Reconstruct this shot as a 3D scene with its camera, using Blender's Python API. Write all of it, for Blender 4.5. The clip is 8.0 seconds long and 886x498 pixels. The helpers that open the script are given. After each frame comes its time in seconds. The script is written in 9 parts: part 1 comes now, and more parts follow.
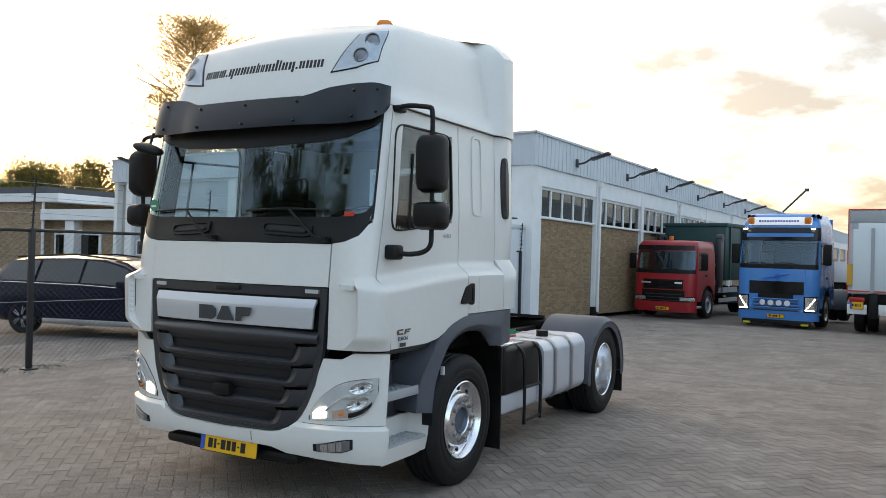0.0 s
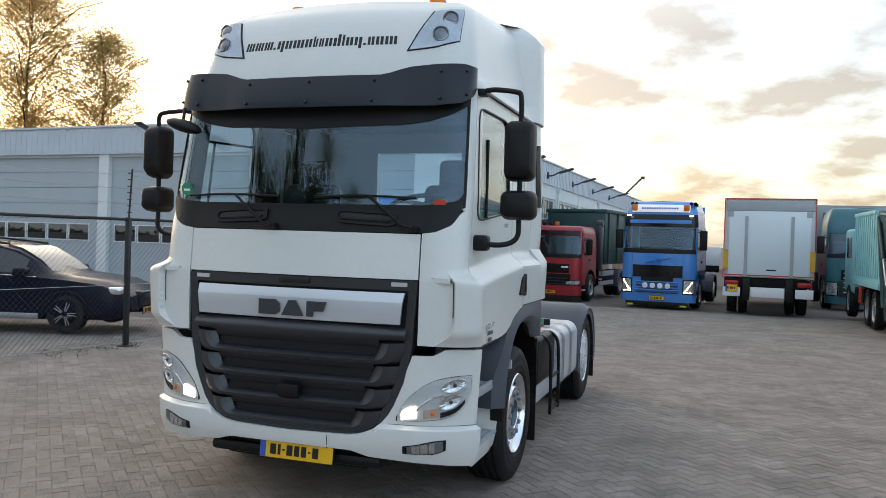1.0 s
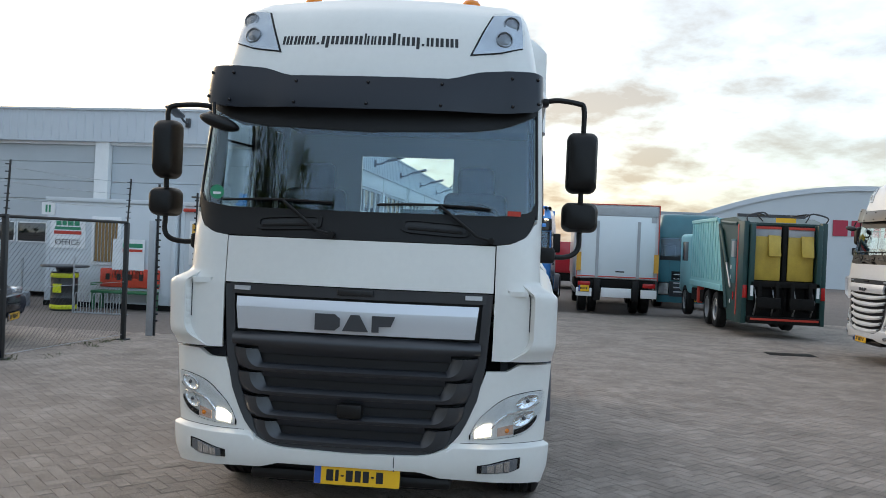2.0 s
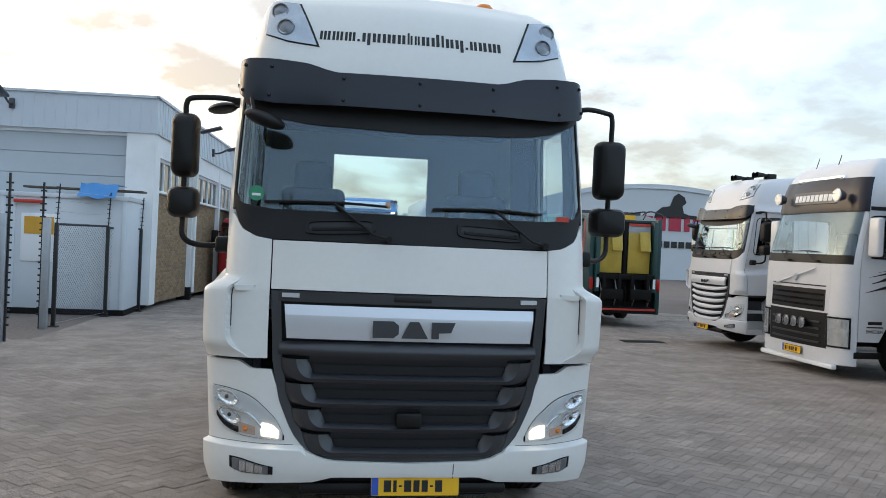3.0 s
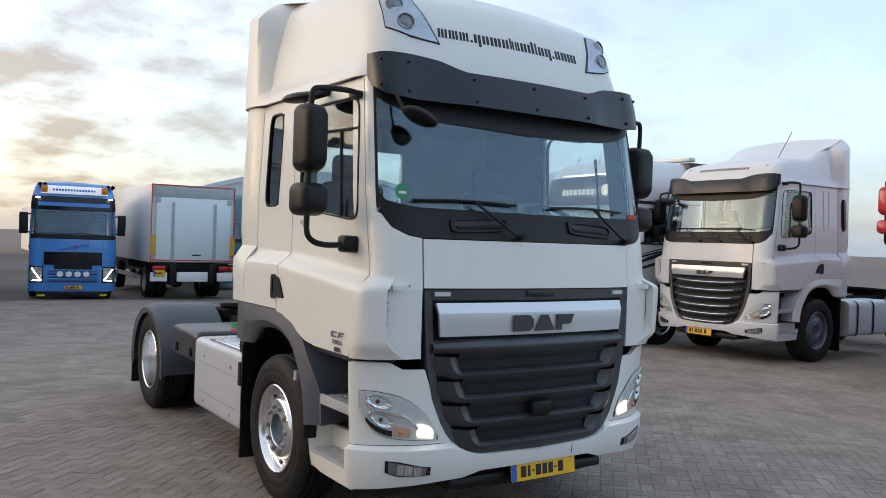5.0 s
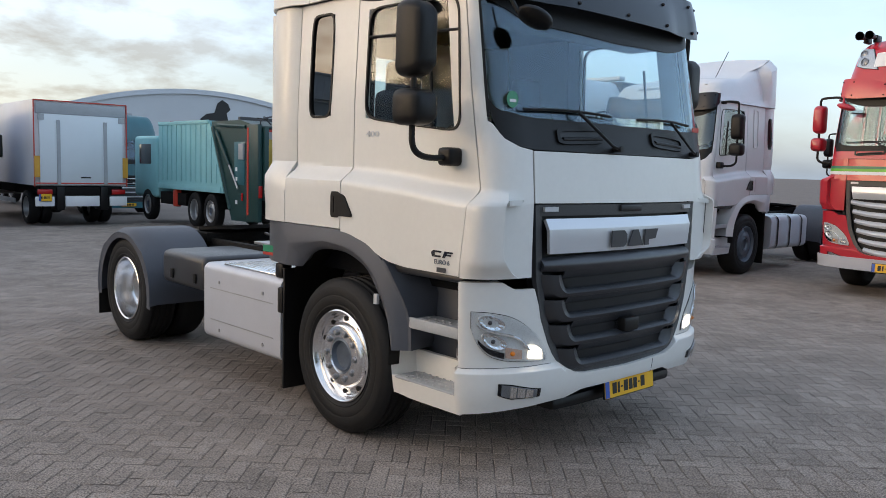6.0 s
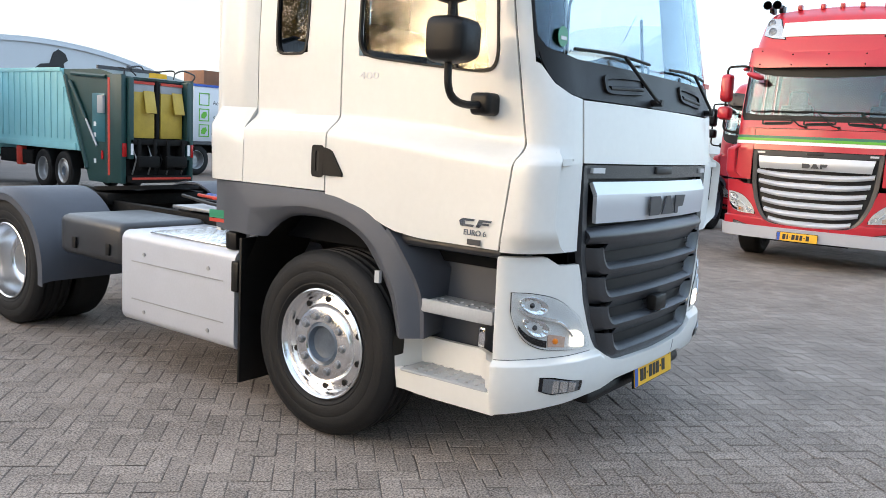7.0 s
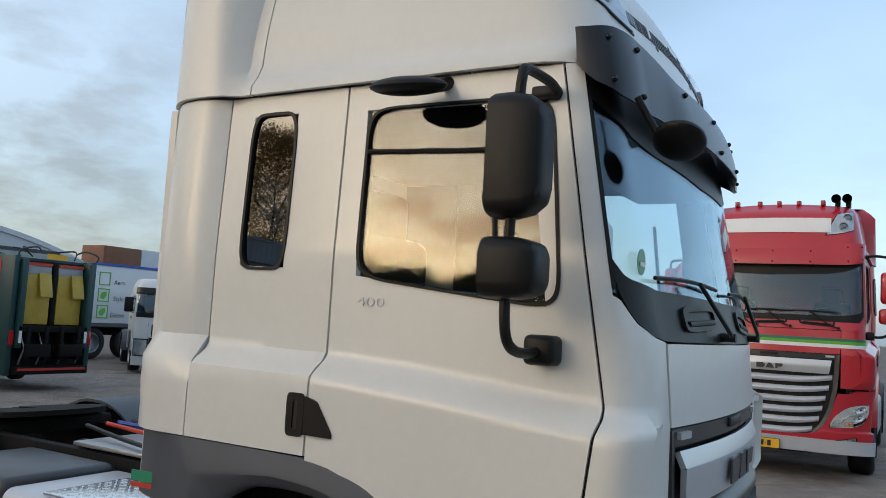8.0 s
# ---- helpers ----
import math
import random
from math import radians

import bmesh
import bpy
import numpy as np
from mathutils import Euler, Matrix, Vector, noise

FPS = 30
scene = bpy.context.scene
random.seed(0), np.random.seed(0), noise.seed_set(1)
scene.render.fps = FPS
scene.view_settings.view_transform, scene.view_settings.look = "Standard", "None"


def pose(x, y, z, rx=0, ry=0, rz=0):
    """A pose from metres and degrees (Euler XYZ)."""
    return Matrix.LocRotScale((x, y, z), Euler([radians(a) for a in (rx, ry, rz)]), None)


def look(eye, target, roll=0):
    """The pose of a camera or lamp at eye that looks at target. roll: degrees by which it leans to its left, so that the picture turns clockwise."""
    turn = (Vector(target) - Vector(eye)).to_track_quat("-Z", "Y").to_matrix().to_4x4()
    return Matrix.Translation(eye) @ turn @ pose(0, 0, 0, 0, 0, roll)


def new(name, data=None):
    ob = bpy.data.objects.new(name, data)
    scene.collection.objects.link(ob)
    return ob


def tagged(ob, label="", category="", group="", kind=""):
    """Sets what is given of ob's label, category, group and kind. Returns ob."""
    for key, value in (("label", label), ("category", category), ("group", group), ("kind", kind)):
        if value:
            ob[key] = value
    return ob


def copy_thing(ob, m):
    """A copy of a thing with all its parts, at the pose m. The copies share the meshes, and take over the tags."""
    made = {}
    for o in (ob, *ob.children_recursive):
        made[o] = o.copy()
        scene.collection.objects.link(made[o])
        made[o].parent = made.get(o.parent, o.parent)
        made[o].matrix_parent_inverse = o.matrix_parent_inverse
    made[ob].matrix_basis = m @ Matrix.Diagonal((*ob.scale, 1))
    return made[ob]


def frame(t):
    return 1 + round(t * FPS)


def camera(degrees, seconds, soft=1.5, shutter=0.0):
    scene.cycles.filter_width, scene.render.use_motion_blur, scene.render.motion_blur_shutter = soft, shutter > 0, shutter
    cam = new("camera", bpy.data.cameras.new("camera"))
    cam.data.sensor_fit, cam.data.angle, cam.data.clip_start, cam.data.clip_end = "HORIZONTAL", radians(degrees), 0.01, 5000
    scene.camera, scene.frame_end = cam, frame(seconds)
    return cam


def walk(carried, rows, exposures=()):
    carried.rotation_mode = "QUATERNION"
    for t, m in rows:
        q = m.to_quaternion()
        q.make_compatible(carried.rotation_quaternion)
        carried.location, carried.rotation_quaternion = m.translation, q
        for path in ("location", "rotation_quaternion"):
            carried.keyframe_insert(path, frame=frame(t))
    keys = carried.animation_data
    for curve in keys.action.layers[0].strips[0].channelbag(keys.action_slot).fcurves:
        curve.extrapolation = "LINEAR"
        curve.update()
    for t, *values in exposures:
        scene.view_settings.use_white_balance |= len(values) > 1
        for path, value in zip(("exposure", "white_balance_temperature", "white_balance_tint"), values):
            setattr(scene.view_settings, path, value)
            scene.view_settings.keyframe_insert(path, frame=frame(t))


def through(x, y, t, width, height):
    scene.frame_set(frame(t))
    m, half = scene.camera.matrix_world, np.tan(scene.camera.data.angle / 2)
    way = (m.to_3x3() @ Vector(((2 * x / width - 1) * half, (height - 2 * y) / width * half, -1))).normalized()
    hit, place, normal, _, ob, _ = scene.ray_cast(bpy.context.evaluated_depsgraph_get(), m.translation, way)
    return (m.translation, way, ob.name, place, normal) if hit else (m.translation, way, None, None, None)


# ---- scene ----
cam = camera(57.2, 8.0, soft=0.55)
METRES, EYE, TILT, LEAN, TURN = 11.465, 1.8, 0.0, 0.0, 29.5
ROWS = [
    (0.0, 0.0, 0.0, 0.0, -0.0, 0.16, -1.43),
    (0.5, -0.0701, 0.0136, -0.0, -5.13, -0.69, -1.52),
    (1.0, -0.1358, 0.0328, 0.0009, -10.95, -0.78, -1.73),
    (1.5, -0.2013, 0.0588, 0.0023, -17.54, -0.34, -2.21),
    (2.0, -0.2643, 0.0891, 0.0035, -24.22, -0.47, -2.4),
    (3.5, -0.4304, 0.1995, 0.0055, -45.38, -0.62, -2.6),
    (4.0, -0.4779, 0.2437, 0.0049, -52.03, -0.3, -2.64),
    (5.5, -0.5688, 0.4032, -0.0014, -68.22, -2.1, -1.47),
    (6.0, -0.5716, 0.4633, -0.0065, -72.72, -5.73, -1.63),
    (6.2, -0.5670, 0.4848, -0.0099, -74.55, -7.45, -1.83),
    (6.5, -0.5551, 0.5139, -0.0142, -77.97, -8.69, -2.12),
    (6.8, -0.5359, 0.5385, -0.0156, -81.40, -9.30, -2.37),
    (7.0, -0.5207, 0.5525, -0.0152, -83.07, -7.78, -3.01),
    (7.2, -0.5049, 0.5645, -0.0111, -84.47, -6.25, -3.09),
    (7.5, -0.4791, 0.5838, -0.0051, -87.1, -2.31, -3.4),
    (7.7, -0.4617, 0.5922, 0.0025, -88.14, 0.24, -3.35),
    (8.0, -0.4354, 0.6043, 0.006, -89.83, 4.92, -3.36),
]
walk(cam, [(t, pose(4.10, -4.22, EYE, TILT, LEAN, TURN) @ pose(METRES * x, METRES * y, METRES * z, 90 + pitch, roll, yaw)) for t, x, y, z, yaw, pitch, roll in ROWS],
     exposures=[(0.0, 0.85, 7850, 13), (2.0, 0.84, 7480, 13), (4.2, 0.88, 7380, 14), (5.5, 0.64, 7280, 16), (6.0, 0.67, 7200, 16), (6.2, 0.72, 7200, 14), (6.5, 1.18, 7200, 14), (6.8, 1.42, 7200, 14), (7.0, 1.44, 7180, 14), (7.2, 1.08, 7080, 13), (7.5, 0.71, 6900, 12), (8.0, 0.25, 6900, 11)])

# ---- world, sun ----
SUN_AZ, SUN_EL = radians(55), radians(11)          # azimuth from +y towards -x


def node(nt, kind, loc=None, **kw):
    n = nt.nodes.new(kind)
    for key, value in kw.items():
        n.inputs[key].default_value = value
    return n


def make_world():
    w = bpy.data.worlds.new("sky")
    scene.world = w
    w.use_nodes = True
    nt = w.node_tree
    nt.nodes.clear()
    out = nt.nodes.new("ShaderNodeOutputWorld")
    bg = nt.nodes.new("ShaderNodeBackground")
    sky = nt.nodes.new("ShaderNodeTexSky")
    sky.sky_type, sky.sun_disc = "NISHITA", False
    sky.sun_elevation, sky.sun_rotation = SUN_EL, -SUN_AZ
    sky.air_density, sky.dust_density, sky.ozone_density = 1.0, 2.2, 2.0
    tc = nt.nodes.new("ShaderNodeTexCoord")
    sep = nt.nodes.new("ShaderNodeSeparateXYZ")
    nt.links.new(tc.outputs["Generated"], sep.inputs[0])
    # cloud deck: direction projected on a plane overhead
    zz = nt.nodes.new("ShaderNodeMath")
    zz.operation = "ADD"
    zz.inputs[1].default_value = 0.26
    mx = nt.nodes.new("ShaderNodeMath")
    mx.operation = "MAXIMUM"
    mx.inputs[1].default_value = 0.0
    nt.links.new(sep.outputs[2], mx.inputs[0])
    nt.links.new(mx.outputs[0], zz.inputs[0])
    div = nt.nodes.new("ShaderNodeVectorMath")
    div.operation = "DIVIDE"
    cmb = nt.nodes.new("ShaderNodeCombineXYZ")
    for i in range(3):
        nt.links.new(zz.outputs[0], cmb.inputs[i])
    nt.links.new(tc.outputs["Generated"], div.inputs[0])
    nt.links.new(cmb.outputs[0], div.inputs[1])
    n1 = node(nt, "ShaderNodeTexNoise", Scale=3.9, Detail=8.0, Roughness=0.56, Distortion=0.1)
    nt.links.new(div.outputs[0], n1.inputs["Vector"])
    ramp = nt.nodes.new("ShaderNodeValToRGB")
    ramp.color_ramp.elements[0].position, ramp.color_ramp.elements[1].position = 0.445, 0.63
    ramp.color_ramp.elements[0].color, ramp.color_ramp.elements[1].color = (0, 0, 0, 1), (1, 1, 1, 1)
    nt.links.new(n1.outputs["Fac"], ramp.inputs[0])
    n2 = node(nt, "ShaderNodeTexNoise", Scale=0.55, Detail=3.0, Roughness=0.5)
    nt.links.new(div.outputs[0], n2.inputs["Vector"])
    veil = nt.nodes.new("ShaderNodeValToRGB")
    veil.color_ramp.elements[0].position, veil.color_ramp.elements[1].position = 0.35, 0.75
    nt.links.new(n2.outputs["Fac"], veil.inputs[0])
    gain = nt.nodes.new("ShaderNodeMix")
    gain.data_type, gain.blend_type = "RGBA", "MULTIPLY"
    gain.inputs["Factor"].default_value = 1.0
    gain.inputs[7].default_value = SKY_GAIN
    nt.links.new(sky.outputs[0], gain.inputs[6])
    # how near a direction lies to the sun
    dot = nt.nodes.new("ShaderNodeVectorMath")
    dot.operation = "DOT_PRODUCT"
    dot.inputs[1].default_value = (-math.sin(SUN_AZ) * math.cos(SUN_EL), math.cos(SUN_AZ) * math.cos(SUN_EL), math.sin(SUN_EL))
    nt.links.new(tc.outputs["Generated"], dot.inputs[0])
    side = nt.nodes.new("ShaderNodeMapRange")
    side.inputs["From Min"].default_value, side.inputs["From Max"].default_value = -0.35, 0.45
    side.inputs["To Min"].default_value, side.inputs["To Max"].default_value = 0.12, 1.0
    nt.links.new(dot.outputs["Value"], side.inputs["Value"])
    # thin high veil brightens towards the zenith, cumulus darkens and warms
    up = nt.nodes.new("ShaderNodeMath")
    up.operation = "MULTIPLY_ADD"
    up.inputs[1].default_value, up.inputs[2].default_value = VEIL_RISE, VEIL_BASE
    nt.links.new(mx.outputs[0], up.inputs[0])
    fv = nt.nodes.new("ShaderNodeMath")
    fv.operation = "MULTIPLY"
    nt.links.new(up.outputs[0], fv.inputs[0])
    vr = nt.nodes.new("ShaderNodeMapRange")
    vr.inputs["To Min"].default_value, vr.inputs["To Max"].default_value = 0.55, 1.25
    nt.links.new(veil.outputs[0], vr.inputs["Value"])
    nt.links.new(vr.outputs[0], fv.inputs[1])
    vcol = nt.nodes.new("ShaderNodeVectorMath")
    vcol.operation = "SCALE"
    tone = nt.nodes.new("ShaderNodeMix")
    tone.data_type = "RGBA"
    tone.inputs[6].default_value, tone.inputs[7].default_value = VEIL_FAR, VEIL
    nt.links.new(side.outputs[0], tone.inputs[0])
    nt.links.new(tone.outputs[2], vcol.inputs[0])
    nt.links.new(fv.outputs[0], vcol.inputs["Scale"])
    white = nt.nodes.new("ShaderNodeVectorMath")
    white.operation = "ADD"
    nt.links.new(gain.outputs[2], white.inputs[0])
    nt.links.new(vcol.outputs[0], white.inputs[1])
    # golden glow of the low sun behind thin cloud
    near = nt.nodes.new("ShaderNodeMath")
    near.operation = "MAXIMUM"
    near.inputs[1].default_value = 0.0
    nt.links.new(dot.outputs["Value"], near.inputs[0])
    powr = nt.nodes.new("ShaderNodeMath")
    powr.operation = "POWER"
    powr.inputs[1].default_value = 4.0
    nt.links.new(near.outputs[0], powr.inputs[0])
    gcol = nt.nodes.new("ShaderNodeVectorMath")
    gcol.operation = "SCALE"
    gcol.inputs[0].default_value = GLOW
    nt.links.new(powr.outputs[0], gcol.inputs["Scale"])
    lit = nt.nodes.new("ShaderNodeVectorMath")
    lit.operation = "ADD"
    nt.links.new(white.outputs[0], lit.inputs[0])
    nt.links.new(gcol.outputs[0], lit.inputs[1])
    cl = nt.nodes.new("ShaderNodeMix")
    cl.data_type, cl.blend_type = "RGBA", "MULTIPLY"
    nt.links.new(lit.outputs[0], cl.inputs[6])
    cl.inputs[7].default_value = CLOUD
    low = nt.nodes.new("ShaderNodeMapRange")
    low.inputs["From Min"].default_value, low.inputs["From Max"].default_value = 0.22, 0.42
    low.inputs["To Min"].default_value, low.inputs["To Max"].default_value = 1.0, 0.12
    nt.links.new(mx.outputs[0], low.inputs["Value"])
    thin = nt.nodes.new("ShaderNodeMath")
    thin.operation = "MULTIPLY"
    nt.links.new(ramp.outputs[0], thin.inputs[0])
    nt.links.new(low.outputs[0], thin.inputs[1])
    both = nt.nodes.new("ShaderNodeMath")
    both.operation = "MULTIPLY"
    nt.links.new(thin.outputs[0], both.inputs[0])
    nt.links.new(side.outputs[0], both.inputs[1])
    nt.links.new(both.outputs[0], cl.inputs[0])
    nt.links.new(cl.outputs[2], bg.inputs[0])
    bg.inputs[1].default_value = SKY_STRENGTH
    nt.links.new(bg.outputs[0], out.inputs[0])


SKY_STRENGTH = 0.12
SKY_GAIN = (1.0, 1.0, 1.0, 1)
VEIL, VEIL_FAR = (0.82, 0.97, 1.12, 1), (0.67, 0.99, 1.42, 1)
VEIL_BASE, VEIL_RISE = 3.1, 1.6
GLOW = (3.0, 2.35, 1.5)
CLOUD = (0.62, 0.525, 0.465, 1)
make_world()
sun = new("sun", bpy.data.lights.new("sun", "SUN"))
sun.data.energy, sun.data.angle, sun.data.color = 0.14, radians(40), (1.0, 0.84, 0.66)
sun.matrix_world = look((0, 0, 0), (math.sin(SUN_AZ) * math.cos(SUN_EL), -math.cos(SUN_AZ) * math.cos(SUN_EL), -math.sin(SUN_EL)))


# ---- materials ----
def mat(name, col, rough=0.5, metal=0.0, var=0.12, scale=3.0, bump=0.0, bscale=80.0, coat=0.0, emit=0.0, rvar=0.12, tint=None, rand=0.0, stretch=None, spec=0.5, speck=0.35, sharp=0.2):
    """Principled surface with broad stains, fine grain, and relief."""
    m = bpy.data.materials.new(name)
    m.use_nodes = True
    nt = m.node_tree
    b = nt.nodes["Principled BSDF"]
    b.inputs["Metallic"].default_value = metal
    b.inputs["Coat Weight"].default_value = coat
    b.inputs["Specular IOR Level"].default_value = spec
    b.inputs["Coat Roughness"].default_value = 0.06
    tc = nt.nodes.new("ShaderNodeTexCoord")
    vec = tc.outputs["Object"]
    if stretch:
        mp = nt.nodes.new("ShaderNodeMapping")
        mp.inputs["Scale"].default_value = stretch
        nt.links.new(vec, mp.inputs[0])
        vec = mp.outputs[0]
    big = node(nt, "ShaderNodeTexNoise", Scale=scale, Detail=5.0, Roughness=0.6)
    fine = node(nt, "ShaderNodeTexNoise", Scale=bscale, Detail=3.0, Roughness=0.6)
    nt.links.new(vec, big.inputs["Vector"])
    nt.links.new(vec, fine.inputs["Vector"])
    mixf = nt.nodes.new("ShaderNodeMix")
    mixf.inputs["Factor"].default_value = speck
    nt.links.new(big.outputs["Fac"], mixf.inputs["A"])
    nt.links.new(fine.outputs["Fac"], mixf.inputs["B"])
    rp = nt.nodes.new("ShaderNodeValToRGB")
    rp.color_ramp.elements[0].position, rp.color_ramp.elements[1].position = 0.5 - sharp, 0.5 + sharp
    lo = [max(0, c * (1 - var)) for c in (tint or col)]
    hi = [min(1, c * (1 + var * 0.6)) for c in col]
    rp.color_ramp.elements[0].color, rp.color_ramp.elements[1].color = (*lo, 1), (*hi, 1)
    nt.links.new(mixf.outputs["Result"], rp.inputs[0])
    colour = rp.outputs[0]
    if rand:
        oi = nt.nodes.new("ShaderNodeObjectInfo")
        ge = nt.nodes.new("ShaderNodeNewGeometry")
        add = nt.nodes.new("ShaderNodeMath")
        nt.links.new(oi.outputs["Random"], add.inputs[0])
        nt.links.new(ge.outputs["Random Per Island"], add.inputs[1])
        fr = nt.nodes.new("ShaderNodeMath")
        fr.operation = "FRACT"
        nt.links.new(add.outputs[0], fr.inputs[0])
        mr = nt.nodes.new("ShaderNodeMapRange")
        mr.inputs["To Min"].default_value, mr.inputs["To Max"].default_value = 1 - rand, 1 + rand
        nt.links.new(fr.outputs[0], mr.inputs["Value"])
        mul = nt.nodes.new("ShaderNodeMix")
        mul.data_type, mul.blend_type = "RGBA", "MULTIPLY"
        mul.inputs["Factor"].default_value = 1.0
        nt.links.new(colour, mul.inputs[6])
        nt.links.new(mr.outputs[0], mul.inputs[7])
        colour = mul.outputs[2]
    nt.links.new(colour, b.inputs["Base Color"])
    rr = nt.nodes.new("ShaderNodeMapRange")
    rr.inputs["To Min"].default_value, rr.inputs["To Max"].default_value = max(0.02, rough * (1 - rvar)), min(1, rough * (1 + rvar))
    nt.links.new(big.outputs["Fac"], rr.inputs["Value"])
    nt.links.new(rr.outputs[0], b.inputs["Roughness"])
    if bump:
        bp = nt.nodes.new("ShaderNodeBump")
        bp.inputs["Strength"].default_value, bp.inputs["Distance"].default_value = bump, 0.01
        nt.links.new(fine.outputs["Fac"], bp.inputs["Height"])
        nt.links.new(bp.outputs[0], b.inputs["Normal"])
    if emit:
        b.inputs["Emission Color"].default_value = (*col, 1)
        b.inputs["Emission Strength"].default_value = emit
    return m


def glass(name, tint=(0.75, 0.85, 0.85), ior=1.5, gain=1.0, rough=0.0, sheen=(1, 1, 1)):
    """A thin pane: tinted see-through with a mirror sheen that grows at a slant."""
    m = bpy.data.materials.new(name)
    m.use_nodes = True
    nt = m.node_tree
    nt.nodes.clear()
    out = nt.nodes.new("ShaderNodeOutputMaterial")
    mix = nt.nodes.new("ShaderNodeMixShader")
    tr = nt.nodes.new("ShaderNodeBsdfTransparent")
    tr.inputs[0].default_value = (*tint, 1)
    gl = nt.nodes.new("ShaderNodeBsdfGlossy")
    gl.inputs["Roughness"].default_value = rough
    gl.inputs["Color"].default_value = (*sheen, 1)
    lw = nt.nodes.new("ShaderNodeLayerWeight")
    lw.inputs["Blend"].default_value = 0.5
    pw = nt.nodes.new("ShaderNodeMath")
    pw.operation = "POWER"
    pw.inputs[1].default_value = 4.5
    nt.links.new(lw.outputs["Facing"], pw.inputs[0])
    f0 = ((ior - 1) / (ior + 1)) ** 2
    mu = nt.nodes.new("ShaderNodeMath")
    mu.operation, mu.use_clamp = "MULTIPLY_ADD", True
    mu.inputs[1].default_value, mu.inputs[2].default_value = (1 - f0) * min(1.0, gain) * 0.8, f0 * gain
    nt.links.new(pw.outputs[0], mu.inputs[0])
    nt.links.new(mu.outputs[0], mix.inputs[0])
    nt.links.new(tr.outputs[0], mix.inputs[1])
    nt.links.new(gl.outputs[0], mix.inputs[2])
    nt.links.new(mix.outputs[0], out.inputs[0])
    return m


M = {}
M["white"] = mat("white_paint", (0.715, 0.71, 0.68), 0.34, var=0.05, scale=1.5, coat=0.3, bscale=25)
M["white2"] = mat("white_paint_dull", (0.64, 0.65, 0.67), 0.38, var=0.07, scale=1.2, coat=0.4, bscale=25)
M["red"] = mat("red_paint", (0.50, 0.016, 0.030), 0.32, var=0.12, scale=1.5, coat=0.5)
M["dred"] = mat("worn_red_paint", (0.40, 0.016, 0.022), 0.36, var=0.2, scale=1.5, coat=0.3)
M["blue"] = mat("blue_paint", (0.04, 0.24, 0.62), 0.24, var=0.12, scale=1.5, coat=0.7)
M["teal"] = mat("dark_teal_paint", (0.02, 0.13, 0.16), 0.4, var=0.2, scale=1.5, coat=0.3)
M["ltteal"] = mat("faded_turquoise_paint", (0.25, 0.58, 0.62), 0.5, var=0.16, scale=1.2)
M["dkgreen"] = mat("dark_green_paint", (0.009, 0.052, 0.050), 0.45, var=0.25, scale=2.0)
M["plastic"] = mat("dark_grey_plastic", (0.024, 0.026, 0.031), 0.35, var=0.14, scale=3, bump=0.12, bscale=400, spec=0.65)
M["skirt"] = mat("grey_plastic_skirt", (0.078, 0.085, 0.102), 0.5, var=0.14, scale=3, bump=0.15, bscale=400, spec=0.35)
M["black"] = mat("black_plastic", (0.0065, 0.006, 0.006), 0.45, var=0.25, scale=4, bump=0.1, bscale=300, spec=0.28)
M["gloss"] = mat("gloss_black", (0.007, 0.007, 0.009), 0.15, var=0.1, spec=0.4)
M["visor"] = mat("smoked_visor", (0.008, 0.011, 0.018), 0.3, var=0.1, scale=2, spec=0.4)
M["rubber"] = mat("tyre_rubber", (0.010, 0.010, 0.0105), 0.62, var=0.35, scale=6, bump=0.25, bscale=120, spec=0.3)
M["alu"] = mat("polished_aluminium", (0.83, 0.84, 0.86), 0.22, 1.0, var=0.12, scale=8, bscale=150)
M["steel"] = mat("dull_steel", (0.42, 0.43, 0.44), 0.42, 0.9, var=0.25, scale=6, bump=0.1)
M["silver"] = mat("silver_trim", (0.60, 0.62, 0.65), 0.30, 0.4, var=0.03, scale=2)
M["nut"] = mat("dull_wheel_nut", (0.30, 0.31, 0.33), 0.4, 0.8, var=0.3, scale=20)
M["hubgrey"] = mat("blue_grey_hub", (0.11, 0.14, 0.18), 0.4, 0.3, var=0.3, scale=12)
M["lamphouse"] = mat("bright_lamp_housing", (0.66, 0.67, 0.67), 0.30, 0.3, var=0.2, scale=10, bump=0.3, bscale=16)
M["facets"] = mat("faceted_reflector", (0.85, 0.86, 0.88), 0.12, 1.0, var=0.3, scale=18, bump=1.0, bscale=45, stretch=(1.0, 1.0, 0.15))
M["meshgrey"] = mat("grey_mesh_plastic", (0.016, 0.017, 0.020), 0.5, var=0.1, spec=0.35)
M["chrome"] = mat("chrome", (0.88, 0.88, 0.9), 0.08, 1.0, var=0.04)
M["tank"] = mat("tank_silver_paint", (0.55, 0.57, 0.62), 0.36, 0.2, var=0.09, scale=2, coat=0.2)
M["grey"] = mat("grey_step", (0.36, 0.38, 0.40), 0.5, var=0.12, scale=5)
M["dirt"] = mat("greasy_chassis", (0.010, 0.0095, 0.009), 0.7, var=0.4, scale=7, bump=0.6, bscale=60, spec=0.15)
M["inner"] = mat("cab_lining", (0.008, 0.0085, 0.010), 0.8, var=0.15, scale=5, spec=0.1)
M["seat"] = mat("seat_cloth", (0.014, 0.016, 0.021), 0.9, var=0.2, scale=8, bump=0.2, spec=0.1)
M["curtain"] = mat("dark_cloth", (0.02, 0.02, 0.025), 0.9, var=0.2)
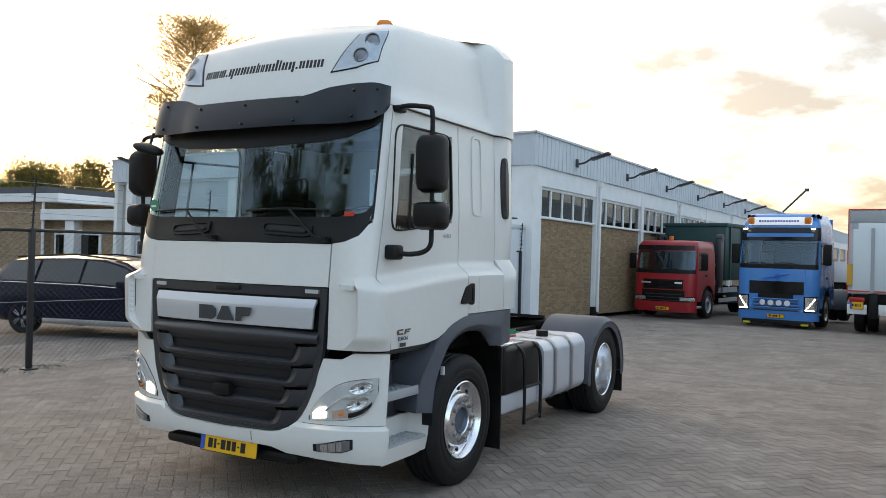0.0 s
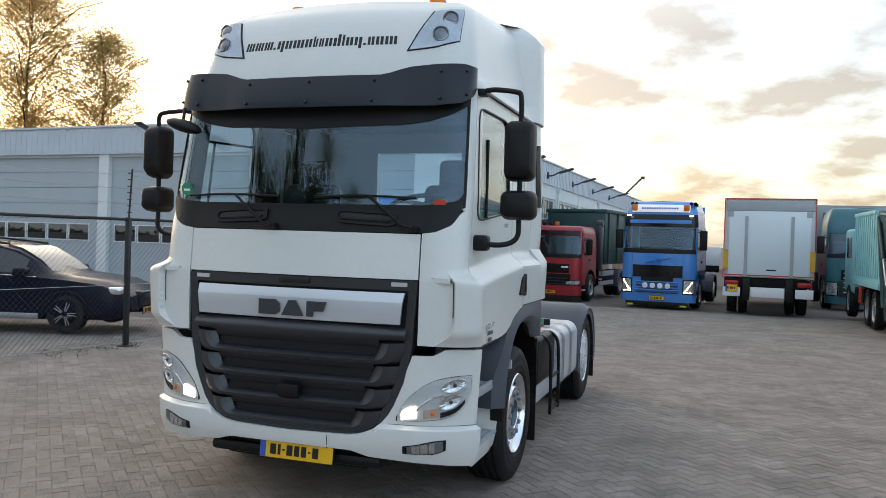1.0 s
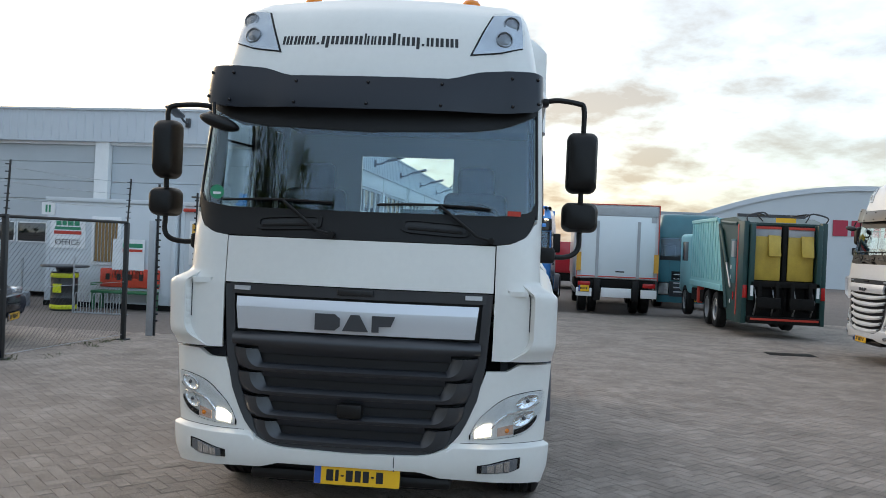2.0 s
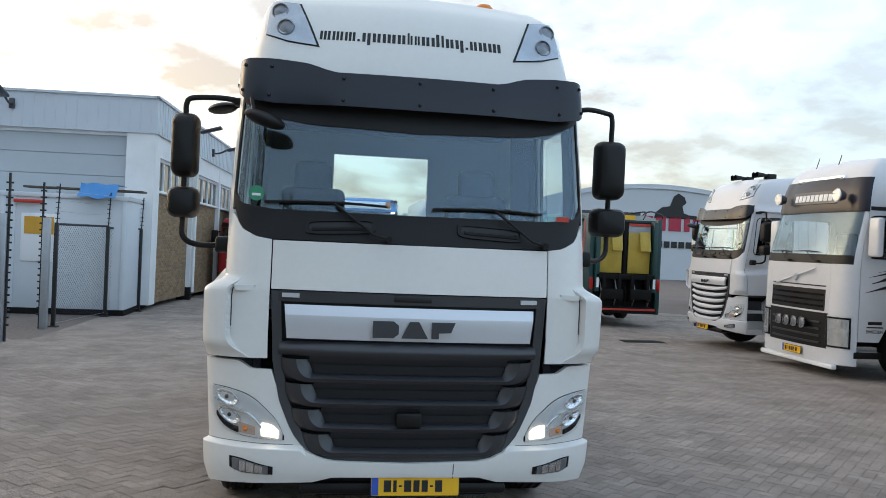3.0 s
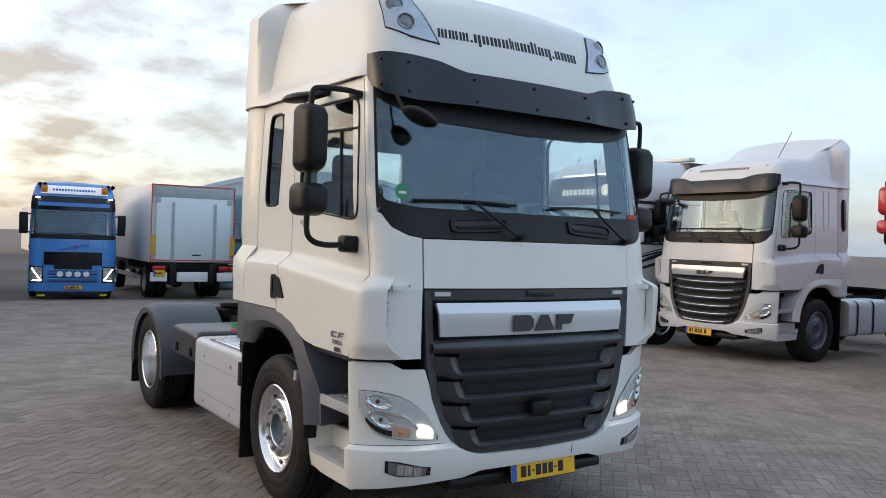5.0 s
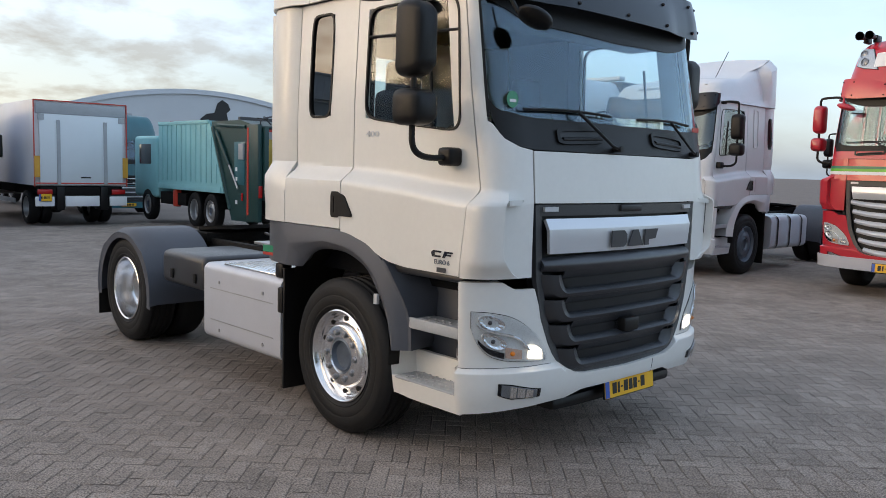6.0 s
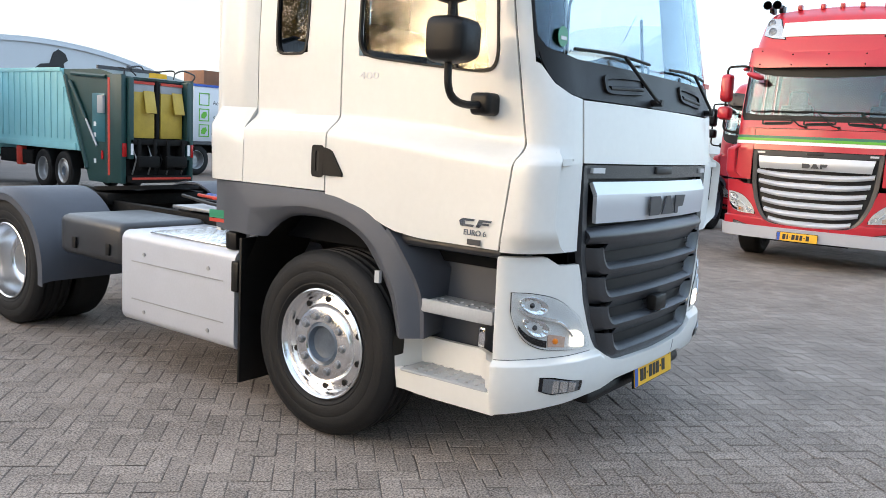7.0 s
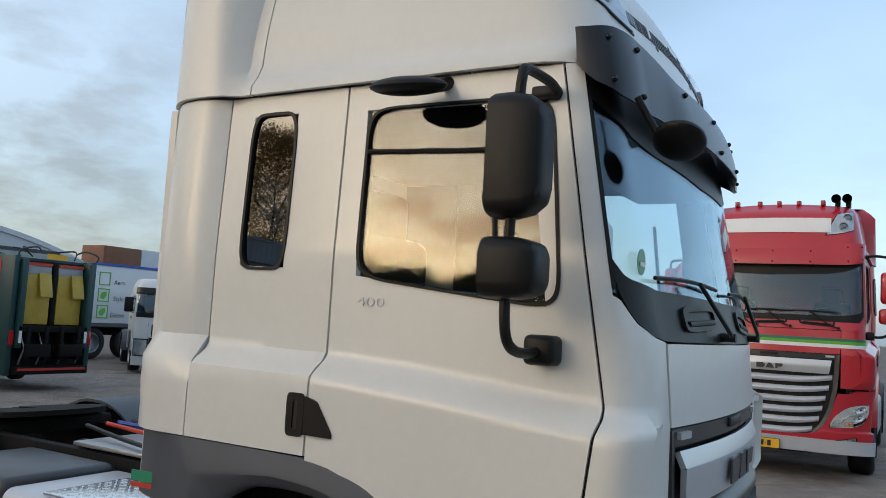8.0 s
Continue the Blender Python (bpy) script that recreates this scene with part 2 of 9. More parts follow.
M["lampbowl"] = mat("lamp_reflector", (0.86, 0.87, 0.88), 0.22, 0.8, var=0.35, scale=12, bump=0.4, bscale=30)
M["lampblue"] = mat("pale_lamp_reflector", (0.52, 0.57, 0.63), 0.25, 0.3, var=0.25, scale=9)
M["lampgrey"] = mat("grey_lamp_ring", (0.22, 0.23, 0.25), 0.3, 0.6, var=0.1)
M["amber"] = mat("amber_lens", (0.75, 0.20, 0.01), 0.2, var=0.1)
M["orange"] = mat("orange_lens", (0.7, 0.16, 0.03), 0.3, var=0.1)
M["peach"] = mat("clear_indicator_reflector", (0.72, 0.50, 0.40), 0.25, 0.4, var=0.2, scale=20)
M["redlens"] = mat("red_lens", (0.45, 0.015, 0.015), 0.2, var=0.1)
M["lamp_on"] = mat("lit_lamp", (1.0, 0.93, 0.78), 0.2, var=0.0, emit=4)
M["yellow"] = mat("plate_yellow", (0.80, 0.43, 0.015), 0.4, var=0.06)
M["eublue"] = mat("plate_blue", (0.02, 0.09, 0.42), 0.4, var=0.05)
M["ink"] = mat("black_lettering", (0.008, 0.008, 0.009), 0.5, var=0.1)
M["badge"] = mat("grey_badge", (0.06, 0.063, 0.07), 0.35, 0.3, var=0.1)
M["sticker"] = mat("green_sticker", (0.02, 0.26, 0.14), 0.4, var=0.1)
M["whiteflat"] = mat("white_sign", (0.78, 0.79, 0.8), 0.5, var=0.05)
M["stk_red"] = mat("red_sticker", (0.55, 0.05, 0.03), 0.4, var=0.1)
M["pane"] = glass("windscreen_glass", (0.86, 0.93, 0.95), 1.5, 1.5, sheen=(0.74, 0.89, 0.99))
M["side_pane"] = glass("side_glass", (0.90, 0.93, 0.925), 1.5, 1.2)
M["dark_pane"] = glass("dark_window_glass", (0.12, 0.14, 0.15), 1.6, 2.0)
M["lens"] = glass("clear_lens", (0.96, 0.97, 0.975), 1.4, 0.4)


# ---- mesh helpers ----
def finish(name, bm, material, smooth=True, angle=35):
    bmesh.ops.recalc_face_normals(bm, faces=bm.faces)
    me = bpy.data.meshes.new(name)
    bm.to_mesh(me)
    bm.free()
    mats = material if isinstance(material, (list, tuple)) else [material]
    for mm in mats:
        me.materials.append(M[mm] if isinstance(mm, str) else mm)
    if smooth:
        me.polygons.foreach_set("use_smooth", [True] * len(me.polygons))
        me.set_sharp_from_angle(angle=radians(angle))
    return me


def part(name, bm, material, parent=None, label="", smooth=True, m=None):
    ob = new(name, finish(name, bm, material, smooth))
    if parent is not None:
        ob.parent = parent
    if m is not None:
        ob.matrix_basis = m
    if label:
        ob["label"] = label
    return ob


def thing(name, label, category, m=None, group="", kind=""):
    ob = new(name)
    ob.empty_display_size = 0.2
    if m is not None:
        ob.matrix_basis = m
    return tagged(ob, label, category, group, kind)


def structure(name, bm, material, label="", category="", smooth=False):
    return tagged(part(name, bm, material, smooth=smooth), label, category, kind="structure")


def box(bm, x0, x1, y0, y1, z0, z1, bevel=0.0, seg=2, m=None):
    r = bmesh.ops.create_cube(bm, size=1.0, matrix=Matrix.Translation(((x0 + x1) / 2, (y0 + y1) / 2, (z0 + z1) / 2)) @ Matrix.Diagonal((abs(x1 - x0), abs(y1 - y0), abs(z1 - z0), 1)))
    vs = r["verts"]
    if bevel:
        es = list({e for v in vs for e in v.link_edges})
        vs = list({v for f in bmesh.ops.bevel(bm, geom=es, offset=bevel, segments=seg, profile=0.5, affect="EDGES")["faces"] for v in f.verts} | {v for v in vs if v.is_valid})
    if m is not None:
        bmesh.ops.transform(bm, matrix=m, verts=[v for v in vs if v.is_valid])
    return bm


def boxed(*a, **k):
    return box(bmesh.new(), *a, **k)


def cyl(bm, p0, p1, r0, r1=None, seg=20, cap=True):
    p0, p1 = Vector(p0), Vector(p1)
    d = p1 - p0
    m = Matrix.Translation((p0 + p1) / 2) @ d.to_track_quat("Z", "Y").to_matrix().to_4x4()
    bmesh.ops.create_cone(bm, cap_ends=cap, segments=seg, radius1=r0, radius2=r0 if r1 is None else r1, depth=d.length, matrix=m)
    return bm


def tube(bm, pts, r, seg=10):
    """A bent round bar through points."""
    pts = [Vector(p) for p in pts]
    rings = []
    ref = Vector((0.13, 0.31, 0.94)).normalized()
    for i, p in enumerate(pts):
        d = (pts[min(i + 1, len(pts) - 1)] - pts[max(i - 1, 0)]).normalized()
        a = d.cross(ref).normalized()
        b = d.cross(a)
        rings.append([bm.verts.new(p + (a * math.cos(2 * math.pi * k / seg) + b * math.sin(2 * math.pi * k / seg)) * r) for k in range(seg)])
    for q0, q1 in zip(rings, rings[1:]):
        for k in range(seg):
            bm.faces.new((q0[k], q0[(k + 1) % seg], q1[(k + 1) % seg], q1[k]))
    bm.faces.new(rings[0][::-1])
    bm.faces.new(rings[-1])
    return bm


def smooth_path(pts, n=6):
    """Catmull-Rom through points."""
    pts = [Vector(p) for p in pts]
    out = []
    for i in range(len(pts) - 1):
        a, b, c, d = pts[max(i - 1, 0)], pts[i], pts[i + 1], pts[min(i + 2, len(pts) - 1)]
        for k in range(n):
            t = k / n
            out.append(0.5 * ((2 * b) + (c - a) * t + (2 * a - 5 * b + 4 * c - d) * t * t + (3 * b - a - 3 * c + d) * t ** 3))
    return out + [pts[-1]]


def lathe(bm, profile, seg=40, m=None):
    """Rings of (radius, height) turned round the z axis."""
    m = m or Matrix()
    rings = [[bm.verts.new(m @ Vector((r * math.cos(2 * math.pi * k / seg), r * math.sin(2 * math.pi * k / seg), z))) for k in range(seg)] for r, z in profile]
    for a, b in zip(rings, rings[1:]):
        for k in range(seg):
            bm.faces.new((a[k], a[(k + 1) % seg], b[(k + 1) % seg], b[k]))
    return bm


def prism(bm, poly, depth, m=None):
    """A polygon in the xy plane given depth along z."""
    m = m or Matrix()
    a = [bm.verts.new(m @ Vector((x, y, 0))) for x, y in poly]
    b = [bm.verts.new(m @ Vector((x, y, depth))) for x, y in poly]
    bm.faces.new(a[::-1])
    bm.faces.new(b)
    n = len(poly)
    for i in range(n):
        bm.faces.new((a[i], a[(i + 1) % n], b[(i + 1) % n], b[i]))
    return bm


def patch(fn, us, vs, thick=0.02, hole=None, lift=0.0, bm=None):
    """A curved sheet with thickness: fn(u, v) is its outer face; cells for which hole(u, v) holds are left out."""
    bm = bm or bmesh.new()
    us, vs = list(us), list(vs)
    e = 1e-3
    outer, inner = {}, {}
    for i, u in enumerate(us):
        for j, v in enumerate(vs):
            p = Vector(fn(u, v))
            du = Vector(fn(u + e, v)) - Vector(fn(u - e, v))
            dv = Vector(fn(u, v + e)) - Vector(fn(u, v - e))
            n = du.cross(dv)
            n = n.normalized() if n.length > 1e-12 else Vector((0, -1, 0))
            outer[i, j] = bm.verts.new(p + n * lift)
            inner[i, j] = bm.verts.new(p + n * (lift - thick))
    inside = {(i, j): not (hole and hole((us[i] + us[i + 1]) / 2, (vs[j] + vs[j + 1]) / 2)) for i in range(len(us) - 1) for j in range(len(vs) - 1)}
    for (i, j), ok in inside.items():
        if not ok:
            continue
        q = [(i, j), (i + 1, j), (i + 1, j + 1), (i, j + 1)]
        bm.faces.new([outer[k] for k in q])
        bm.faces.new([inner[k] for k in q[::-1]])
        for (a, b), nb in zip(((q[0], q[1]), (q[1], q[2]), (q[2], q[3]), (q[3], q[0])), ((i, j - 1), (i + 1, j), (i, j + 1), (i - 1, j))):
            if not inside.get(nb, False):
                bm.faces.new((outer[a], inner[a], inner[b], outer[b]))
    loose = [v for v in bm.verts if not v.link_faces]
    bmesh.ops.delete(bm, geom=loose, context="VERTS")
    return bm


def span(a, b, n):
    return [a + (b - a) * i / n for i in range(n + 1)]


def ring_band(fn, cu, cv, hu, hv, wide, n=10, power=5.0, thick=0.012, lift=0.004, bm=None):
    """A rounded-rectangle frame on the surface fn, round (cu, cv)."""
    bm = bm or bmesh.new()
    steps = 4 * n

    def f(a, k):
        ang = 2 * math.pi * a
        c, s = math.cos(ang), math.sin(ang)
        x, y = math.copysign(abs(c) ** (2 / power), c), math.copysign(abs(s) ** (2 / power), s)
        return fn(cu + x * (hu + k * wide), cv + y * (hv + k * wide))
    rows = []
    for i in range(steps):
        a = i / steps
        e = 1e-3
        p0, p1 = Vector(f(a, 0)), Vector(f(a, 1))
        c, du, dv = Vector(fn(cu, cv)), Vector(fn(cu + e, cv)) - Vector(fn(cu, cv)), Vector(fn(cu, cv + e)) - Vector(fn(cu, cv))
        nrm = du.cross(dv).normalized()
        rows.append([bm.verts.new(p0 - nrm * (thick - lift)), bm.verts.new(p0 + nrm * lift), bm.verts.new(p1 + nrm * lift), bm.verts.new(p1 - nrm * (thick - lift))])
    for i in range(steps):
        a, b = rows[i], rows[(i + 1) % steps]
        for k in range(4):
            bm.faces.new((a[k], a[(k + 1) % 4], b[(k + 1) % 4], b[k]))
    return bm


def rounded(hw, hh, r, n=5):
    pts = []
    for cx, cy, a0 in ((hw - r, hh - r, 0), (-hw + r, hh - r, 90), (-hw + r, -hh + r, 180), (hw - r, -hh + r, 270)):
        pts += [(cx + r * math.cos(radians(a0 + 90 * k / n)), cy + r * math.sin(radians(a0 + 90 * k / n))) for k in range(n + 1)]
    return pts


def lettering(text, size, material, parent, m, name="lettering", depth=0.002, label=""):
    cu = bpy.data.curves.new(name, "FONT")
    cu.body, cu.size, cu.extrude, cu.align_x, cu.align_y = text, size, depth, "CENTER", "CENTER"
    tmp = bpy.data.objects.new(name, cu)
    scene.collection.objects.link(tmp)
    dg = bpy.context.evaluated_depsgraph_get()
    me = bpy.data.meshes.new_from_object(tmp.evaluated_get(dg))
    bpy.data.objects.remove(tmp)
    me.materials.clear()
    me.materials.append(M[material])
    ob = new(name, me)
    ob.parent = parent
    ob.matrix_basis = m
    if label:
        ob["label"] = label
    return ob


def bars(widths, heights, gap, depth=0.004, place=None):
    """A row of plain upright bars in place of writing that is not spelt out."""
    bm = bmesh.new()
    total = sum(widths) + gap * (len(widths) - 1)
    x = -total / 2
    for w, h in zip(widths, heights):
        lo, hi = (h if isinstance(h, tuple) else (0, h))
        if place:
            prism_on(bm, place, x, x + w, lo, hi, depth)
        else:
            box(bm, x, x + w, lo, hi, 0, depth)
        x += w + gap
    return bm


def prism_on(bm, fn, x0, x1, z0, z1, depth):
    patch(fn, span(x0, x1, 2), [z0, z1], thick=depth * 2, lift=depth, bm=bm)


def ground_z(y):
    return -0.013 * max(0.0, y - 6.0)


# ---- tractor cabs: origin on the ground under the middle of the front, which faces -y ----
def lerp(x, xs, ys):
    return float(np.interp(x, xs, ys))


def curve(x, xs, ys):
    """Smooth curve through the given knots."""
    x = min(max(x, xs[0]), xs[-1])
    i = min(max(0, sum(1 for a in xs if a <= x) - 1), len(xs) - 2)
    sl = [(ys[k + 1] - ys[k]) / (xs[k + 1] - xs[k]) for k in range(len(xs) - 1)]
    tang = [sl[0]] + [(sl[k] + sl[k + 1]) / 2 for k in range(len(sl) - 1)] + [sl[-1]]
    h = xs[i + 1] - xs[i]
    t = (x - xs[i]) / h
    return ys[i] * (2 * t ** 3 - 3 * t * t + 1) + tang[i] * h * (t ** 3 - 2 * t * t + t) + ys[i + 1] * (3 * t * t - 2 * t ** 3) + tang[i + 1] * h * (t ** 3 - t * t)


def sstep(a, b, x):
    t = min(1, max(0, (x - a) / (b - a)))
    return t * t * (3 - 2 * t)


XC = 0.83           # half width of the flat front, where the corner begins
REAR = 2.385


class Shape:
    """The outer skin of a cab as a function of place."""

    def __init__(self, rake=0.16, wide=1.10, flare=0.10, top=2.78):
        self.sweep = 1.0               # how far the bumper corners run back in a straight line
        self.rake, self.wide, self.flare, self.top, self.rear = rake, wide, flare, top, REAR

    def front(self, z):
        return lerp(z, (0.3, 0.55, 1.10, 1.54, 1.84, 1.95, 2.78), (0.01, -0.018, -0.012, -0.01, 0.015, 0.045, 0.045 + self.rake))

    def seam(self, z):
        return lerp(z, (0.3, 1.10, 1.58, 2.78), (0.27, 0.25, 0.19, 0.19 + self.rake * 1.3))

    def half(self, y, z):
        sh = lerp(y, (0.15, 0.9, 1.35), (1.56, 1.63, 1.655))
        base = lerp(z, (1.6, 2.1, 2.78), (self.wide, self.wide, self.wide - 0.03))
        base += self.flare * (1 - sstep(sh - 0.045, sh + 0.06, z))
        if z < 1.2:
            base -= (1.2 - z) * 0.06
        if y > 1.93:
            base += 0.05 * sstep(1.95, 2.06, y) * sstep(1.4, 1.9, z) - 0.135 * max(0, (y - 2.14) / (REAR - 2.14)) ** 2
        return base

    def skin(self, p, z):
        """p: 0 mid front, 1 edge of the flat front, 2 front seam of the door, 3 rear; its sign is the side."""
        s, q = (1 if p >= 0 else -1), abs(p)
        f = self.front(z)
        b = 0.06
        if q <= 1:
            return Vector((s * q * XC, f + b * q * q, z))
        yc = self.seam(z)
        if q <= 2:
            a = (q - 1) * math.pi / 2
            w = self.half(yc, z)
            k = self.sweep * (1 - sstep(1.125, 1.14, z))
            back = (1 - math.cos(a)) * (1 - k) + k * (0.42 * (1 - math.cos(a)) + 0.58 * math.sin(a))
            return Vector((s * (XC + (w - XC) * math.sin(a) ** 0.95), f + b + (yc - f - b) * back, z))
        y = yc + (q - 2) * (self.rear - yc)
        return Vector((s * self.half(y, z), y, z))

    def side(self, s):
        return lambda u, z: Vector((s * self.half(s * u, z), s * u, z))

    def on_front(self, x, z):
        return self.skin(x / XC if abs(x) <= XC else math.copysign(1 + 0.5 * (abs(x) - XC) / 0.2, x), z)


def ordered(s, ys):
    return sorted(s * y for y in ys)


def side_panel(sh, s, y0, y1, z0, z1, window=None, ny=10, nz=16, thick=0.03, front_seam=False, lift=0.0, bottom=None):
    """A door or wall panel; window: (y0, y1, (z at y0, z at y1), (top at y0, top at y1))."""
    fn = sh.side(s)
    ts = set(span(0, 1, ny))
    vs = set(span(0, 1, nz))
    if window:
        wa, wb = (window[0] - y0) / (y1 - y0), (window[1] - y0) / (y1 - y0)
        ts |= {wa, wb}
        vs |= {0.40, 0.93} if not bottom else {0.5, 0.93}
    ts, vs = sorted(ts), sorted(vs)
    mid = 0.40 if not bottom else 0.5

    def zz(y, v):
        lo = bottom(y) if bottom else z0
        if not window:
            return lo + (z1 - lo) * v
        t = min(1, max(0, (y - window[0]) / (window[1] - window[0])))
        a = window[2][0] + (window[2][1] - window[2][0]) * t
        b = window[3][0] + (window[3][1] - window[3][0]) * t
        return lerp(v, (0, mid, 0.93, 1), (lo, a, b, z1))

    def f(u, v):
        t = s * u
        z = zz(y0 + (y1 - y0) * t, v)
        ya = sh.seam(z) + 0.006 if front_seam else y0
        y = ya + (y1 - ya) * t
        return fn(s * y, zz(y, v))
    hole = (lambda u, v: wa < s * u < wb and mid < v < 0.93) if window else None
    return patch(f, ordered(s, ts), vs, thick, hole, lift)


def wheel(parent, x, y, r, width, s, rear=False, name="wheel", detail=True, rim_mat="alu", seg=48):
    """One wheel with tyre, rim, nuts and hub; s is the side on which it stands."""
    w = new(name)
    w.parent = parent
    w.matrix_basis = Matrix.Translation((x, y, r)) @ Matrix.Rotation(radians(90 if s > 0 else -90), 4, "Y")
    h = width / 2
    bm = bmesh.new()
    prof = [(0.292, h * 0.62), (0.296, h * 0.80), (0.305, h * 0.9), (0.325, h * 0.985), (0.332, h * 0.970), (0.34, h * 1.0), (0.385, h * 1.025), (0.392, h * 1.005), (0.40, h * 1.02), (0.445, h * 1.0), (0.45, h * 0.98), (r - 0.045, h * 0.95), (r - 0.018, h * 0.86), (r - 0.006, h * 0.74)]
    tread = []
    for k, gx in enumerate((0.55, 0.2, -0.2, -0.55)):
        tread += [(r, h * (gx + 0.10)), (r - 0.014, h * (gx + 0.055)), (r - 0.014, h * (gx - 0.055)), (r, h * (gx - 0.10))] if detail else [(r, h * gx)]
    lathe(bm, prof + tread + [(a, -b) for a, b in prof[::-1]], seg)
    part("tyre", bm, "rubber", w)
    bm = bmesh.new()
    if rear:
        lathe(bm, [(0.300, h * 0.93), (0.292, h * 0.96), (0.283, h * 0.90), (0.277, h * 0.3), (0.270, -h * 0.15), (0.255, -h * 0.3), (0.20, -h * 0.38), (0.142, -h * 0.40), (0.138, -h * 0.3), (0.0, -h * 0.3)], seg)
        zf, zr = -h * 0.38, 0.168
    else:
        lathe(bm, [(0.300, h * 0.93), (0.292, h * 0.97), (0.284, h * 0.92), (0.270, h * 0.60), (0.258, h * 0.54), (0.215, h * 0.64), (0.200, h * 0.82), (0.190, h * 0.86), (0.118, h * 0.86), (0.112, h * 0.80)], seg)
        zf, zr = h * 0.86, 0.152
    part("rim", bm, rim_mat, w, "polished aluminium rim" if rim_mat == "alu" else "")
    bm = bmesh.new()
    if rear:
        lathe(bm, [(0.138, -h * 0.4), (0.135, h * 0.05), (0.12, h * 0.15), (0.0, h * 0.16)], 24)
    else:
        lathe(bm, [(0.116, h * 0.5), (0.114, h * 0.80), (0.098, h * 0.86), (0.085, h * 0.68), (0.06, h * 0.64), (0.0, h * 0.66)], 24)
    part("hub", bm, "hubgrey" if not rear else "steel", w)
    if detail:
        for k in range(10):
            a = 2 * math.pi * (k + 0.5) / 10
            bm = bmesh.new()
            c = Vector((zr * math.cos(a), zr * math.sin(a), zf))
            lathe(bm, [(0.0235, 0.0005), (0.0235, 0.003), (0.018, 0.004), (0.018, 0.014), (0.014, 0.018), (0.0, 0.018)], 10, Matrix.Translation(c))
            part("wheel_nut", bm, "nut", w)
            if not rear:
                bm = bmesh.new()
                a2 = 2 * math.pi * k / 10
                c2 = Vector((0.238 * math.cos(a2), 0.238 * math.sin(a2), h * 0.600))
                cyl(bm, c2 + Vector((0, 0, -0.002)), c2 + Vector((0, 0, 0.006)), 0.0165, seg=10)
                part("vent_hole", bm, "black", w)
    return w


def mirror_set(parent, s, sh, shell="black", arm="black"):
    """Tall and square mirrors on a bent arm at one side."""
    dx, dy = (0.05, 0.035) if s < 0 else (0.0, 0.09)
    x = s * (1.335 + dx)
    top = 2.76 if s > 0 else 2.67
    bm = bmesh.new()
    tube(bm, smooth_path([(s * 1.06, 0.44 if s > 0 else 0.415, top), (s * 1.18, 0.40, top + 0.015), (s * 1.31, 0.375, top + 0.005), (s * 1.345, 0.37, top - 0.03), (s * 1.348, 0.375, 2.55), (s * 1.348, 0.385, 2.20), (s * 1.348, 0.39, 1.95), (s * 1.345, 0.385, 1.84), (s * 1.30, 0.365 if s > 0 else 0.385, 1.79), (s * 1.22, 0.34 if s > 0 else 0.395, 1.775), (s * 1.12, 0.33 if s > 0 else 0.40, 1.79)], 5), 0.017, 10)
    for v in bm.verts:
        k = sstep(1.12, 1.33, abs(v.co.x))
        v.co.x += s * dx * k
        v.co.y += dy * k
    part("mirror_arm", bm, arm, parent)
    bm = boxed(min(s * 1.09, s * 1.19), max(s * 1.09, s * 1.19), 0.29 if s > 0 else 0.345, 0.40 if s > 0 else 0.455, 1.735, 1.835, bevel=0.022, seg=3)
    part("mirror_foot", bm, arm, parent)
    bm = boxed(min(s * 1.03, s * 1.12), max(s * 1.03, s * 1.12), 0.40, 0.50, top - 0.02, top + 0.025, bevel=0.012)
    part("mirror_foot", bm, arm, parent)
    for name, zc, hz, hx in (("main_mirror", 2.385, 0.195, 0.098), ("wide_mirror", 2.035, 0.095, 0.115)):
        bm = bmesh.new()
        rows = []
        for k, (yy, sc) in enumerate(((-0.085, 0.62), (-0.075, 0.80), (-0.045, 0.94), (0.0, 1.0), (0.05, 1.0), (0.062, 0.97), (0.05, 0.9), (0.045, 0.0))):
            rows.append([bm.verts.new((x + s * 0.01 + px * (sc if sc else 0.001), 0.375 + dy + yy * (1.2 if s < 0 else 1.0), zc + pz * (sc if sc else 0.001))) for px, pz in rounded(hx * (0.80 if s < 0 else 1.0), hz, 0.05, 5)])
        for a, b in zip(rows, rows[1:]):
            for i in range(len(a)):
                bm.faces.new((a[i], a[(i + 1) % len(a)], b[(i + 1) % len(b)], b[i]))
        bm.faces.new(rows[0])
        mir = part(name, bm, shell, parent)
        bm = bmesh.new()
        prism(bm, rounded(hx * (0.72 if s < 0 else 0.9), hz * 0.92, 0.04), 0.004, Matrix.Translation((x + s * 0.01, 0.375 + dy + 0.058, zc)) @ Matrix.Rotation(radians(90), 4, "X"))
        part("mirror_glass", bm, "chrome", mir)


def loft_caps(bm, rows):
    for a, b in zip(rows, rows[1:]):
        for i in range(len(a) - 1):
            bm.faces.new((a[i], a[i + 1], b[i + 1], b[i]))


